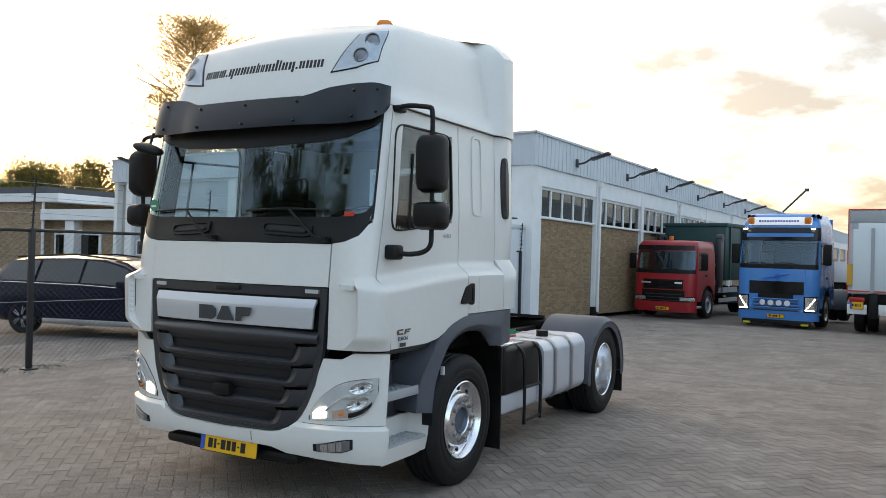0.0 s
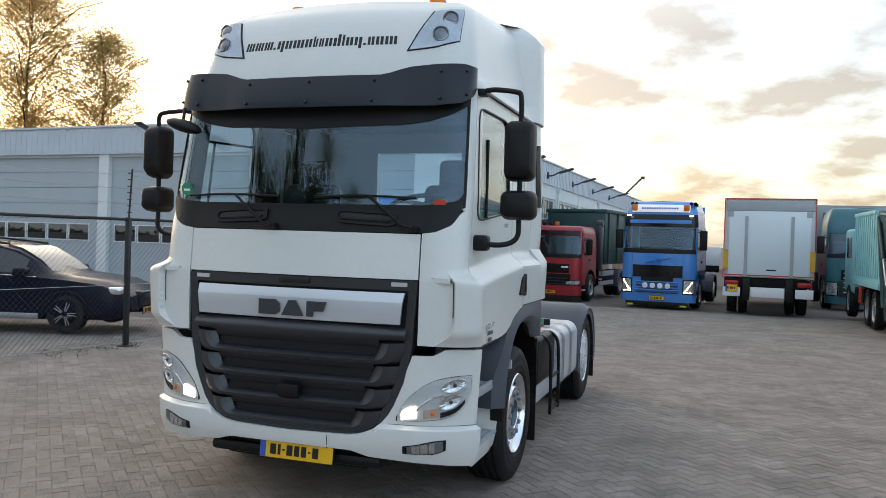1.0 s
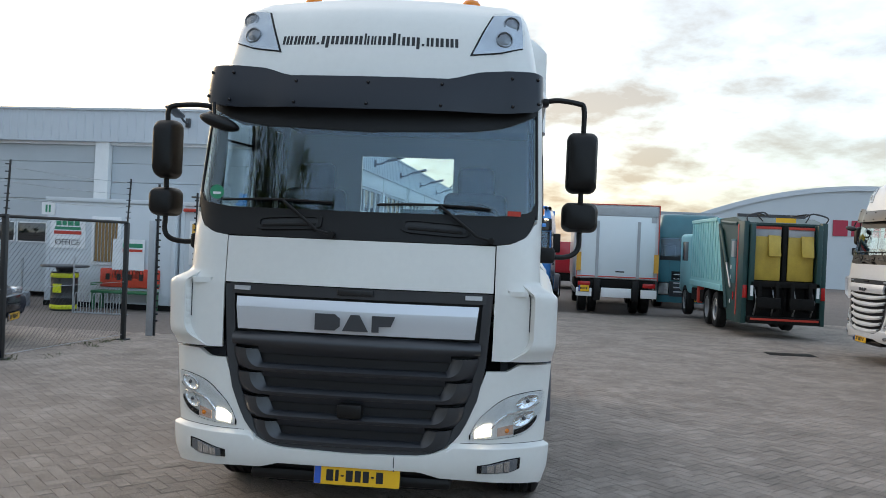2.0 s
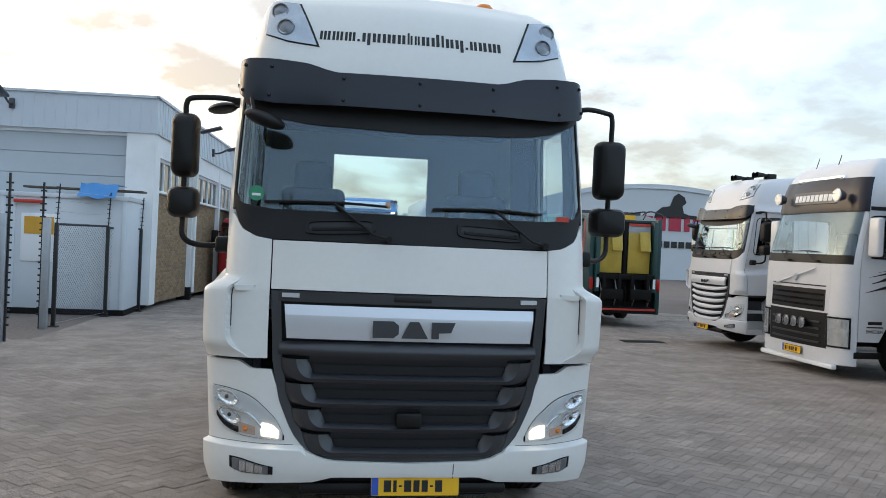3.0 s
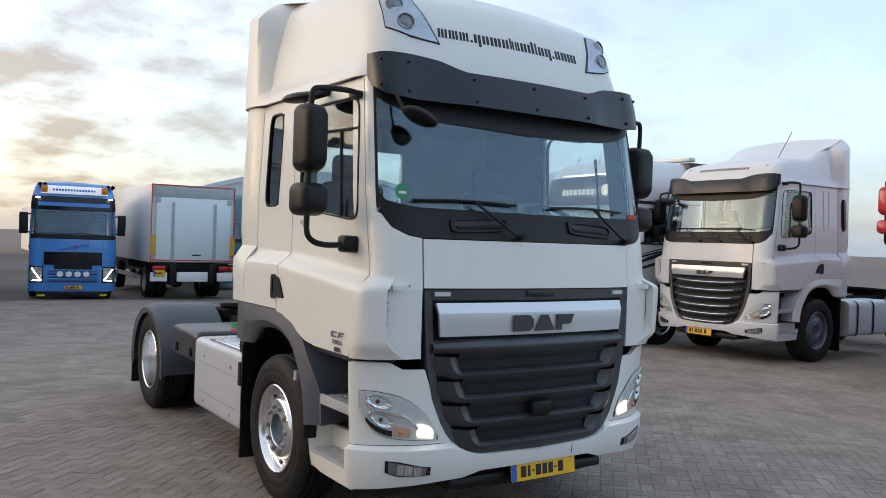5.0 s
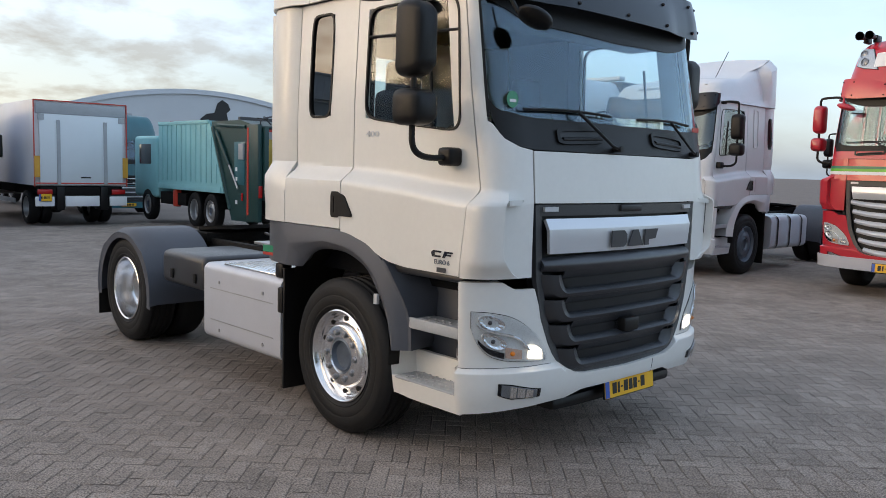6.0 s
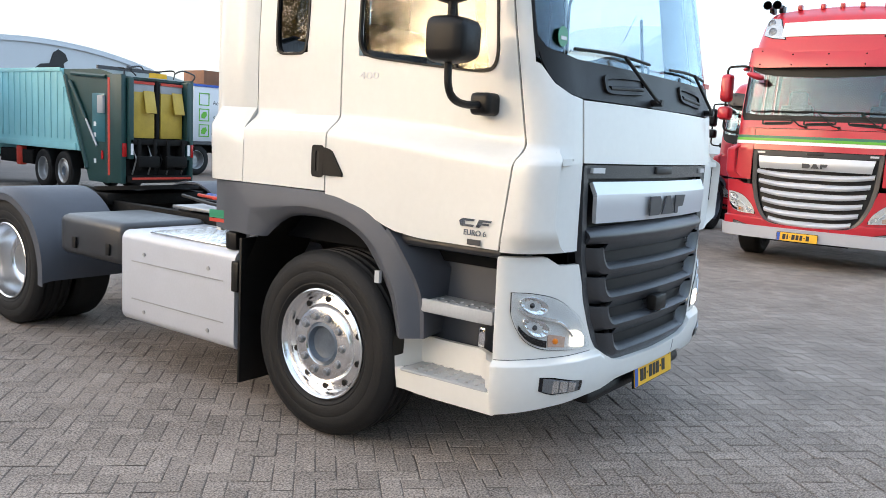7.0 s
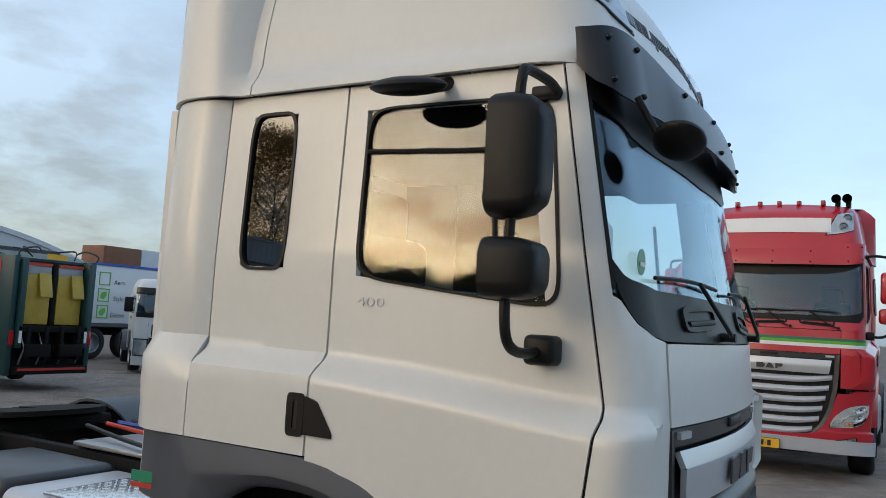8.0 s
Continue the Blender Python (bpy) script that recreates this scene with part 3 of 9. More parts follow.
def roof_shell(parent, sh, paint, top=3.48, front_step=0.29, rear_z=3.62, seam=1.90):
    """High roof: a front shell and a rear section, with a lip over the doors."""
    zb = sh.top + 0.004

    def f(p, v):
        # v 0..1 from the lower lip to the crown; p as in the skin
        s, q = (1 if p >= 0 else -1), abs(p)
        zt = lerp(q, (0, 1, 2, 2.35, 3.0), (top - 0.05, top - 0.06, top - 0.02, top + 0.03, rear_z))
        z = zb + (zt - zb) * (1 - (1 - v) ** 1.35) if v < 1 else zt
        h = max(0.0, (z - zb) / (zt - zb))
        inset = 0.055 * sstep(0.03, 0.17, h) - 0.022 + 0.13 * h ** 1.5 + 0.22 * max(0, h - 0.78) ** 1.5 / 0.22 ** 0.5 + 0.3 * max(0, h - 0.93)
        fr = sh.front(sh.top) + lerp(h, (0, 0.1, 0.35, 0.62, 0.85, 1.0), (0.0, 0.005, front_step - 0.235, front_step - 0.175, front_step - 0.085, front_step + 0.08))
        w = sh.wide - 0.015 - inset
        xc = XC - inset * 0.5
        yc = fr + 0.30
        if q <= 1:
            return Vector((s * q * xc, fr + 0.06 * q * q, z))
        if q <= 2:
            a = (q - 1) * math.pi / 2
            return Vector((s * (xc + (w - xc) * math.sin(a)), fr + 0.06 + (yc - fr - 0.06) * (1 - math.cos(a)), z))
        y = yc + (q - 2) * (REAR + 0.0 - yc - 0.12 * h * h)
        if y > 1.88:
            k = sstep(1.885, 1.99, y)
            wr = sh.wide + 0.05 - 0.02 * h - 0.16 * max(0, h - 0.82) ** 1.3 / 0.18 ** 1.3
            w = w + (wr - w) * k - 0.135 * max(0, (y - 2.14) / (REAR - 2.14)) ** 2
        return Vector((s * w, y, z))
    vs = [0, 0.04, 0.08, 0.14, 0.22, 0.32, 0.42, 0.52, 0.62, 0.72, 0.8, 0.87, 0.93, 0.97, 1.0]
    ps = span(-1, 1, 12)
    cor = span(1, 2, 8)[1:]
    pe = 2 + (seam - 0.75) / (REAR - 0.75)
    sd = span(2, pe - 0.003, 8)[1:]
    us = [-a for a in sd[::-1]] + [-a for a in cor[::-1]] + ps + cor + sd
    bm = patch(f, us, vs, 0.025)
    part("roof_shell", bm, paint, parent)
    for s in (-1, 1):
        bm = patch(f, ordered(s, span(pe + 0.003, 3.0, 9)), vs, 0.025, lift=-0.004)
        part("roof_rear_section", bm, paint, parent)
    # crown and back
    bm = bmesh.new()
    rows = []
    for k in range(15):
        q = 0.001 + k * (3.0 - 0.001) / 14
        a = f(q, 1.0)
        rows.append([bm.verts.new((a.x * t, a.y, a.z - 0.004 + 0.05 * (1 - t * t) * sstep(0, 1.5, q))) for t in span(-1, 1, 8)])
    loft_caps(bm, rows)
    back = [[bm.verts.new((f(3.0, v).x * t, f(3.0, v).y - 0.004, f(3.0, v).z)) for t in span(-1, 1, 2)] for v in span(0, 1, 8)]
    loft_caps(bm, back)
    part("roof_crown", bm, paint, parent)
    return f


def front_grid(f, x0, x1, z0, z1, cell, parent, name="grille_mesh"):
    """Honeycomb insert: a lattice of thin ribs on the surface."""
    bm = bmesh.new()
    rows = int((z1 - z0) / cell)
    for j in range(rows):
        zc = z0 + (j + 0.5) * (z1 - z0) / rows
        n = int((x1 - x0) / cell)
        for i in range(n):
            xc = x0 + (i + 0.5 + 0.5 * (j % 2)) * (x1 - x0) / n
            if xc > x1:
                continue
            ring = []
            for k in range(6):
                a = math.pi / 6 + k * math.pi / 3
                for rr in (0.58 * cell, 0.37 * cell):
                    p = f(xc + rr * math.cos(a), zc + rr * math.sin(a))
                    ring.append(bm.verts.new((p.x, p.y, p.z)))
            for k in range(6):
                a, b = 2 * k, 2 * ((k + 1) % 6)
                bm.faces.new((ring[a], ring[b], ring[b + 1], ring[a + 1]))
    return part(name, bm, "meshgrey", parent, smooth=False)


def wiper(parent, sh, x0, x1, z0, z1, name="wiper"):
    def q(x, z, off):
        p = sh.on_front(x, z)
        return Vector((p.x, p.y - off, p.z))
    w = part(name, tube(bmesh.new(), [q(x0, z0, 0.045), q(x0 + (x1 - x0) * 0.12, z0 + 0.02, 0.06), q((x0 * 0.55 + x1 * 0.45), z1 + 0.012, 0.045)], 0.009, 8), "black", parent)
    bm = bmesh.new()
    pts = [q(x1 + (x0 - x1) * t * 0.98, z1 + 0.006 + 0.012 * math.sin(t * 3.1), 0.022) for t in span(0, 1, 8)]
    tube(bm, pts, 0.008, 6)
    part("blade", bm, "black", w)
    bm = bmesh.new()
    cyl(bm, q(x0, z0, 0.0), q(x0, z0, 0.06), 0.018, seg=12)
    part("pivot", bm, "black", w)
    return w


def number_plate(parent, m, w=0.52, h=0.11):
    pl = new("number_plate")
    pl.parent, pl.matrix_basis = parent, m
    pl["label"] = "yellow number plate with a blue end strip"
    b = bmesh.new()
    prism(b, rounded(w / 2 + 0.006, h / 2 + 0.006, 0.01, 2), 0.010)
    part("plate_holder", b, "black", pl)
    b = bmesh.new()
    prism(b, rounded(w / 2, h / 2, 0.008, 2), 0.004, Matrix.Translation((0, 0, 0.010)))
    part("plate_face", b, "yellow", pl)
    part("blue_strip", boxed(-w / 2 + 0.002, -w / 2 + 0.042, -h / 2 + 0.003, h / 2 - 0.003, 0.0145, 0.0165), "eublue", pl)
    k = w / 0.52
    x = -w / 2 + 0.075 * k
    for wd, hh in ((0.042, 0.033), (0.020, 0.033), (0.018, 0.005), (0.042, 0.033), (0.036, 0.033), (0.036, 0.033), (0.018, 0.005), (0.042, 0.033)):
        part("plate_bar", boxed(x, x + wd * k, -hh, hh, 0.0145, 0.0165), "ink", pl, smooth=False)
        x += (wd + 0.013) * k
    return pl


FACE = Matrix.Rotation(radians(90), 4, "X")        # lays an xy drawing upright, facing -y


def badge_shapes(parent, m, h=0.085, w=0.40, material="badge"):
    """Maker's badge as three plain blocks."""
    bm = bmesh.new()
    prism(bm, [(-w / 2, -h / 2), (-w / 2 + 0.10 * w / 0.4, -h / 2), (-w / 2 + 0.125 * w / 0.4, -h / 4), (-w / 2 + 0.125 * w / 0.4, h / 4), (-w / 2 + 0.10 * w / 0.4, h / 2), (-w / 2, h / 2)], 0.008)
    part("badge_block", bm, material, parent, m=m)
    bm = bmesh.new()
    prism(bm, [(-0.062 * w / 0.4, -h / 2), (0.068 * w / 0.4, -h / 2), (0.022 * w / 0.4, h / 2), (-0.022 * w / 0.4, h / 2)], 0.008)
    part("badge_block", bm, material, parent, m=m)
    bm = bmesh.new()
    prism(bm, [(w / 2 - 0.115 * w / 0.4, -h / 2), (w / 2 - 0.08 * w / 0.4, -h / 2), (w / 2 - 0.08 * w / 0.4, -h * 0.15), (w / 2 - 0.02 * w / 0.4, -h * 0.12), (w / 2, h / 2), (w / 2 - 0.115 * w / 0.4, h / 2)], 0.008)
    part("badge_block", bm, material, parent, m=m)


def headlamp(parent, sh, s, housing="black", lit=True):
    """Swept lamp unit in the bumper corner: bowl, projectors, indicator and clear cover."""
    h = new("headlamp")
    h.parent = parent
    P0, P1 = 0.862, 1.69

    def lim(q):
        return (curve(q, (0.862, 1.12, 1.33, 1.50, 1.64, 1.74), (0.668, 0.676, 0.692, 0.735, 0.82, 0.93)),
                curve(q, (0.862, 0.91, 1.0, 1.15, 1.38, 1.74), (0.692, 0.77, 0.85, 0.915, 0.95, 0.962)))

    def dom(k):
        def fn(u, v):
            q = abs(u)
            m = (P0 + P1) / 2
            q = m + (q - m) * k
            lo, hi = lim(q)
            c = (lo + hi) / 2
            return sh(s * q, c + (lo + (hi - lo) * v - c) * k)
        return fn
    us = ordered(s, span(P0, P1, 20))
    part("lamp_surround", patch(dom(1.0), us, span(0, 1, 8), 0.012, lift=0.005), housing, h)
    part("reflector", patch(dom(0.975), us, span(0, 1, 6), 0.006, lift=0.009), "lamphouse", h)
    way = Vector((s * 0.42, -1, 0.0)).normalized()
    inset = dom(0.95)
    for q, v, wq, wv in ((1.44, 0.785, 0.165, 0.165), (1.40, 0.36, 0.150, 0.165)):
        # faceted bowl with its bulb
        def cup(a, r, k=1.0):
            hollow = 0.012 * (1 - r * r) + (0.002 if int(round(a * 22)) % 2 else 0.0)
            return inset(q + k * wq * r * math.cos(math.tau * a), v + k * wv * r * math.sin(math.tau * a)) + way * (0.017 - hollow)
        bowl = part("reflector_cup", patch(cup, span(0, 1, 22), [0.08, 0.35, 0.65, 0.88, 1.0], 0.003), "facets", h, smooth=False)
        part("cup_rim", tube(bmesh.new(), [cup(a, 1.0) for a in span(0, 1, 22)], 0.003, 6), "lampbowl", bowl)
        bm = bmesh.new()
        bmesh.ops.create_uvsphere(bm, u_segments=12, v_segments=8, radius=0.013, matrix=Matrix.Translation(inset(q, v) + way * 0.008))
        part("bulb", bm, "badge", bowl)
    part("light_blade", patch(lambda u, v: inset(u, 0.56 + 0.06 * v), ordered(s, span(1.16, 1.62, 10)), [0, 0.5, 1], 0.014, lift=0.022), "lampbowl", h)
    part("light_blade", tube(bmesh.new(), [inset(a, b) + way * 0.018 for a, b in ((1.17, 0.58), (1.11, 0.56), (1.05, 0.48), (1.0, 0.36))], 0.007, 8), "lampbowl", h)
    part("smoked_strip", patch(lambda u, v: inset(u, 0.03 + 0.13 * v), ordered(s, span(1.27, 1.60, 8)), [0, 0.5, 1], 0.008, lift=0.016), "gloss", h)
    ind = part("indicator", patch(lambda u, v: inset(u, 0.05 + 0.24 * v), ordered(s, span(1.075, 1.255, 6)), [0, 0.5, 1], 0.008, lift=0.014), "peach", h)
    bm = bmesh.new()
    bmesh.ops.create_uvsphere(bm, u_segments=12, v_segments=8, radius=0.014, matrix=Matrix.Translation(inset(1.18, 0.17) + way * 0.016))
    part("bulb", bm, "amber", ind)
    part("daytime_light", patch(lambda u, v: inset(u, 0.10 + (0.50 - 1.6 * max(0.0, abs(u) - 0.93)) * v), ordered(s, span(0.885, 1.005, 6)), [0, 0.5, 1], 0.01, lift=0.016), "lamp_on" if lit else "lampbowl", h)
    part("lamp_cover", patch(dom(0.985), us, span(0, 1, 8), 0.003, lift=0.028), "lens", h)
    return h


# ---- ground and buildings ----
M["asphalt"] = mat("worn_yard_ground", (0.185, 0.155, 0.138), 0.9, var=0.35, scale=0.4, bump=0.4, bscale=14, speck=0.6, sharp=0.2, spec=0.2)
M["paver"] = mat("concrete_paver", (0.314, 0.264, 0.229), 0.9, var=0.66, scale=1.2, bump=0.7, bscale=95, rand=0.13, speck=0.78, sharp=0.12, spec=0.2)
M["brick"] = mat("yellow_brown_brick", (0.30, 0.195, 0.108), 0.9, var=0.25, scale=8, bump=0.3, bscale=120, rand=0.22)
M["mortar"] = mat("mortar", (0.24, 0.205, 0.165), 0.95, var=0.15, scale=6)
M["conc"] = mat("white_painted_concrete", (0.76, 0.77, 0.77), 0.75, var=0.10, scale=2.0, bump=0.1)
M["clad"] = mat("grey_sheet_cladding", (0.54, 0.585, 0.63), 0.5, var=0.08, scale=1.0)
M["door"] = mat("grey_shutter_door", (0.42, 0.46, 0.49), 0.5, var=0.07, scale=1.0)
M["roofing"] = mat("roof_felt", (0.08, 0.08, 0.085), 0.9, var=0.2, scale=1)
M["winglass"] = glass("workshop_glass", (0.25, 0.28, 0.30), 1.6, 1.6)
M["winback"] = mat("blinds_inside", (0.45, 0.44, 0.40), 0.8, var=0.15, scale=2)
M["container"] = mat("site_office_panel", (0.58, 0.62, 0.65), 0.55, var=0.08, scale=1.0)
M["dkfence"] = mat("black_fence_steel", (0.015, 0.016, 0.017), 0.5, var=0.2, scale=6)
M["galv"] = mat("galvanised_steel", (0.42, 0.45, 0.48), 0.45, 0.7, var=0.15, scale=6)
M["carpaint"] = mat("dark_navy_car_paint", (0.007, 0.008, 0.020), 0.2, var=0.1, spec=0.2)
M["bluetarp"] = mat("blue_tarpaulin", (0.02, 0.22, 0.52), 0.5, var=0.15, scale=6)
M["drumblk"] = mat("drum_black", (0.02, 0.02, 0.02), 0.35, var=0.15, scale=6)
M["drumyel"] = mat("drum_yellow", (0.65, 0.68, 0.02), 0.4, var=0.1)
M["bench_red"] = mat("red_bench_plastic", (0.62, 0.06, 0.03), 0.45, var=0.1)
M["bench_green"] = mat("green_bench_plastic", (0.02, 0.16, 0.07), 0.45, var=0.1)
M["hall"] = mat("pale_hall_sheet", (0.50, 0.54, 0.57), 0.55, var=0.06, scale=0.4)
M["hallred"] = mat("red_sign_paint", (0.40, 0.02, 0.05), 0.5, var=0.08)


def leaf_mat(name, col, through):
    """Leaf blades that let part of the light through."""
    m = mat(name, col, 0.7, var=0.3, scale=2, rand=0.35, spec=0.2)
    nt = m.node_tree
    b = nt.nodes["Principled BSDF"]
    tr = nt.nodes.new("ShaderNodeBsdfTranslucent")
    tr.inputs["Color"].default_value = (*through, 1)
    mix = nt.nodes.new("ShaderNodeMixShader")
    mix.inputs[0].default_value = 0.5
    nt.links.new(b.outputs[0], mix.inputs[1])
    nt.links.new(tr.outputs[0], mix.inputs[2])
    nt.links.new(mix.outputs[0], nt.nodes["Material Output"].inputs[0])
    return m


def brick_mat(name, brick, mortar):
    """Stretcher-bond brickwork for walls far from the camera."""
    m = mat(name, brick, 0.9, var=0.25, scale=3, bump=0.3, bscale=90)
    nt = m.node_tree
    b = nt.nodes["Principled BSDF"]
    tc = nt.nodes.new("ShaderNodeTexCoord")
    sp = nt.nodes.new("ShaderNodeSeparateXYZ")
    nt.links.new(tc.outputs["Object"], sp.inputs[0])
    ad = nt.nodes.new("ShaderNodeMath")
    nt.links.new(sp.outputs[0], ad.inputs[0])
    nt.links.new(sp.outputs[1], ad.inputs[1])
    cb = nt.nodes.new("ShaderNodeCombineXYZ")
    nt.links.new(ad.outputs[0], cb.inputs[0])
    nt.links.new(sp.outputs[2], cb.inputs[1])
    tx = nt.nodes.new("ShaderNodeTexBrick")
    tx.inputs["Scale"].default_value = 1.0
    tx.inputs["Brick Width"].default_value, tx.inputs["Row Height"].default_value = 0.22, 0.0625
    tx.inputs["Mortar Size"].default_value = 0.008
    tx.inputs["Color1"].default_value = (*[c * 0.7 for c in brick], 1)
    tx.inputs["Color2"].default_value = (*[c * 1.3 for c in brick], 1)
    tx.inputs["Mortar"].default_value = (*mortar, 1)
    nt.links.new(cb.outputs[0], tx.inputs["Vector"])
    nt.links.new(tx.outputs["Color"], b.inputs["Base Color"])
    return m


M["brickwall"] = brick_mat("yellow_brown_brickwork", (0.31, 0.20, 0.115), (0.27, 0.235, 0.19))
M["leaf"] = leaf_mat("autumn_leaf", (0.30, 0.20, 0.072), (0.72, 0.50, 0.20))
M["leafg"] = leaf_mat("green_leaf", (0.035, 0.05, 0.014), (0.10, 0.12, 0.02))
M["leafm"] = leaf_mat("olive_leaf", (0.07, 0.065, 0.022), (0.30, 0.25, 0.08))
M["weed"] = mat("weed_blade", (0.055, 0.07, 0.025), 0.7, var=0.3, rand=0.3)
M["bark"] = mat("bark", (0.09, 0.075, 0.06), 0.9, var=0.3, scale=8, bump=0.5, bscale=30)
M["flap_yellow"] = mat("worn_yellow_paint", (0.50, 0.34, 0.05), 0.5, var=0.25, scale=3)
M["curtain_side"] = mat("grey_curtainside", (0.30, 0.33, 0.35), 0.6, var=0.1, scale=1)

bm = bmesh.new()
ys = [-90, -30, -12, 6, 10, 16, 24, 34, 50, 90, 160, 400, 1200]
xs = [-1200, -300, -90, -40, -20, -12, 0, 12, 20, 40, 90, 300, 1200]
grid = [[bm.verts.new((x, y if y > -90 else -1200, ground_z(min(y, 50)) - 0.0056)) for x in xs] for y in ys]
for a, b in zip(grid, grid[1:]):
    for i in range(len(a) - 1):
        bm.faces.new((a[i], a[i + 1], b[i + 1], b[i]))
structure("ground", bm, "asphalt", "grey-brown yard ground of worn pavers", "ground")

BX = pose(-4.6, 15.9, 0, -0.8, 0, -4)


BAYS = []


def building():
    """Long workshop: shutter front towards the yard, brick side with strip windows under sheet cladding."""
    b = tagged(new("workshop"), "long low workshop with brick bays and grey sheet parapet", "building", kind="structure")
    b.matrix_basis = BX
    L, Wd = 70, 18.4
    part("core", boxed(-Wd, -0.25, 0.25, L, 0, 4.15), "winback", b)
    # parapet with ribs
    bm = boxed(-Wd - 0.1, 0.10, -0.10, L, 4.18, 5.06)
    n = int(L / 0.25)
    for k in range(n):
        y = 0.1 + k * 0.25
        box(bm, 0.10, 0.112, y, y + 0.05, 4.20, 5.03)
    for k in range(int(Wd / 0.25)):
        x = -0.05 - k * 0.25
        box(bm, x - 0.05, x, -0.112, -0.10, 4.20, 5.03)
    box(bm, -Wd - 0.14, 0.15, -0.15, -0.08, 5.03, 5.09)
    box(bm, 0.08, 0.15, -0.15, L, 5.03, 5.09)
    part("parapet", bm, "clad", b, smooth=False)
    # side bays
    bay, first = 4.05, 0.30
    for k in range(16):
        y0 = first + 0.14 + k * bay
        y1 = first + (k + 1) * bay - 0.10
        bi = part("bay_infill", boxed(-0.20, -0.06, y0, y1, 0.0, 2.78), "mortar" if k < 4 else "brickwall", b, smooth=False)
        if k < 4:
            BAYS.append((bi, y0, y1))
        if k < 5:
            w = tagged(new("window"), "")
            w.parent = b
            part("sill", boxed(-0.12, 0.03, y0 - 0.02, y1 + 0.02, 2.78, 2.85, bevel=0.01), "conc", w)
            part("frame", boxed(-0.14, -0.02, y0, y1, 3.58, 3.66), "conc", w)
            for i in range(6):
                yy = y0 + (y1 - y0) * i / 5
                part("mullion", boxed(-0.12, -0.02, yy - 0.03, yy + 0.03, 2.85, 3.58), "conc", w)
            for i in range(5):
                ya, yb = y0 + (y1 - y0) * i / 5, y0 + (y1 - y0) * (i + 1) / 5
                part("pane", boxed(-0.075, -0.065, ya + 0.03, yb - 0.03, 2.85, 3.58), "winglass", w, smooth=False)
        else:
            part("window_strip", boxed(-0.14, -0.05, y0, y1, 2.78, 3.66), "winglass", b, smooth=False)
        part("pillar", boxed(-0.30, 0.06, y1, y1 + 0.24, 0.25, 4.18), "conc", b, smooth=False)
        part("pillar_foot", boxed(-0.30, 0.075, y1 - 0.01, y1 + 0.25, -0.3, 0.25), "black", b, smooth=False)
        if k % 2 == 0 and k < 8:
            bm = bmesh.new()
            cyl(bm, (0.13, y1 + 0.12, 0.1), (0.13, y1 + 0.12, 3.98), 0.045, seg=12)
            box(bm, 0.06, 0.2, y1 + 0.03, y1 + 0.21, 3.98, 4.14)
            part("downpipe", bm, "conc", b)
    part("lintel", boxed(-0.30, 0.04, -0.04, L, 3.66, 4.18), "conc", b, smooth=False)
    part("corner_pillar", boxed(-0.62, 0.06, -0.06, 0.46, 0, 4.18), "conc", b, smooth=False)
    # shutter front
    edges = [-0.62, -6.0, -11.85, -17.6]
    for a, c in zip(edges, edges[1:]):
        d = new("shutter_door")
        d.parent = b
        for k in range(8):
            z0 = 0.02 + k * 0.515
            part("door_section", boxed(c + 0.42, a - 0.02, 0.10 if a != edges[0] else 0.10, 0.16, z0, z0 + 0.505, bevel=0.006), "door", d, smooth=False)
        n = 5
        for i in range(n):
            xa = c + 0.62 + (a - c - 1.0) * i / n
            bm = boxed(xa, xa + (a - c - 1.0) / n - 0.12, 0.085, 0.105, 1.40, 1.90, bevel=0.01)
            part("door_window", bm, "dark_pane", d)
            bm = bmesh.new()
            xb = xa + (a - c - 1.0) / n - 0.12
            for q in ((xa - 0.03, xa, 1.37, 1.93), (xb, xb + 0.03, 1.37, 1.93), (xa, xb, 1.37, 1.40), (xa, xb, 1.90, 1.93)):
                box(bm, q[0], q[1], 0.075, 0.11, q[2], q[3])
            part("door_window_frame", bm, "conc", d, smooth=False)
        part("front_pillar", boxed(c, c + 0.40, -0.05, 0.3, 0, 4.18), "conc", b, smooth=False)
    part("front_lintel", boxed(-Wd, -0.62, 0.02, 0.3, 4.10, 4.18), "conc", b, smooth=False)
    part("far_end_wall", boxed(-Wd, -Wd + 0.2, 0.0, L, 0, 4.18), "conc", b, smooth=False)
    part("roof", boxed(-Wd + 0.1, -0.1, 0.1, L - 0.1, 4.7, 4.9), "roofing", b, smooth=False)
    return b


building()


def wall_lamp(m):
    l = thing("wall_lamp", "dark floodlight on a bent arm at the parapet", "lamp", m, "floodlights along the workshop")
    part("bracket", boxed(-0.02, 0.05, -0.06, 0.06, -0.12, 0.12, bevel=0.01), "badge", l)
    bm = bmesh.new()
    tube(bm, smooth_path([(0.03, 0, -0.02), (0.22, 0, 0.0), (0.42, 0, 0.10), (0.55, 0, 0.16)], 4), 0.03, 8)
    part("arm", bm, "badge", l)
    bm = boxed(0.42, 1.02, -0.14, 0.14, 0.0, 0.075, bevel=0.03, m=Matrix.Translation((0.05, 0, -0.06)) @ Matrix.Rotation(radians(-16), 4, "Y"))
    part("head", bm, "badge", l)
    return l


first_lamp = wall_lamp(BX @ pose(0.12, 2.55, 4.52))
for k in range(1, 6):
    copy_thing(first_lamp, BX @ pose(0.12, 2.55 + 4.1 * k, 4.52))
for x in (-9.3, -16.6, -3.3):
    copy_thing(first_lamp, BX @ pose(x, -0.12, 4.72, 0, 0, -90))


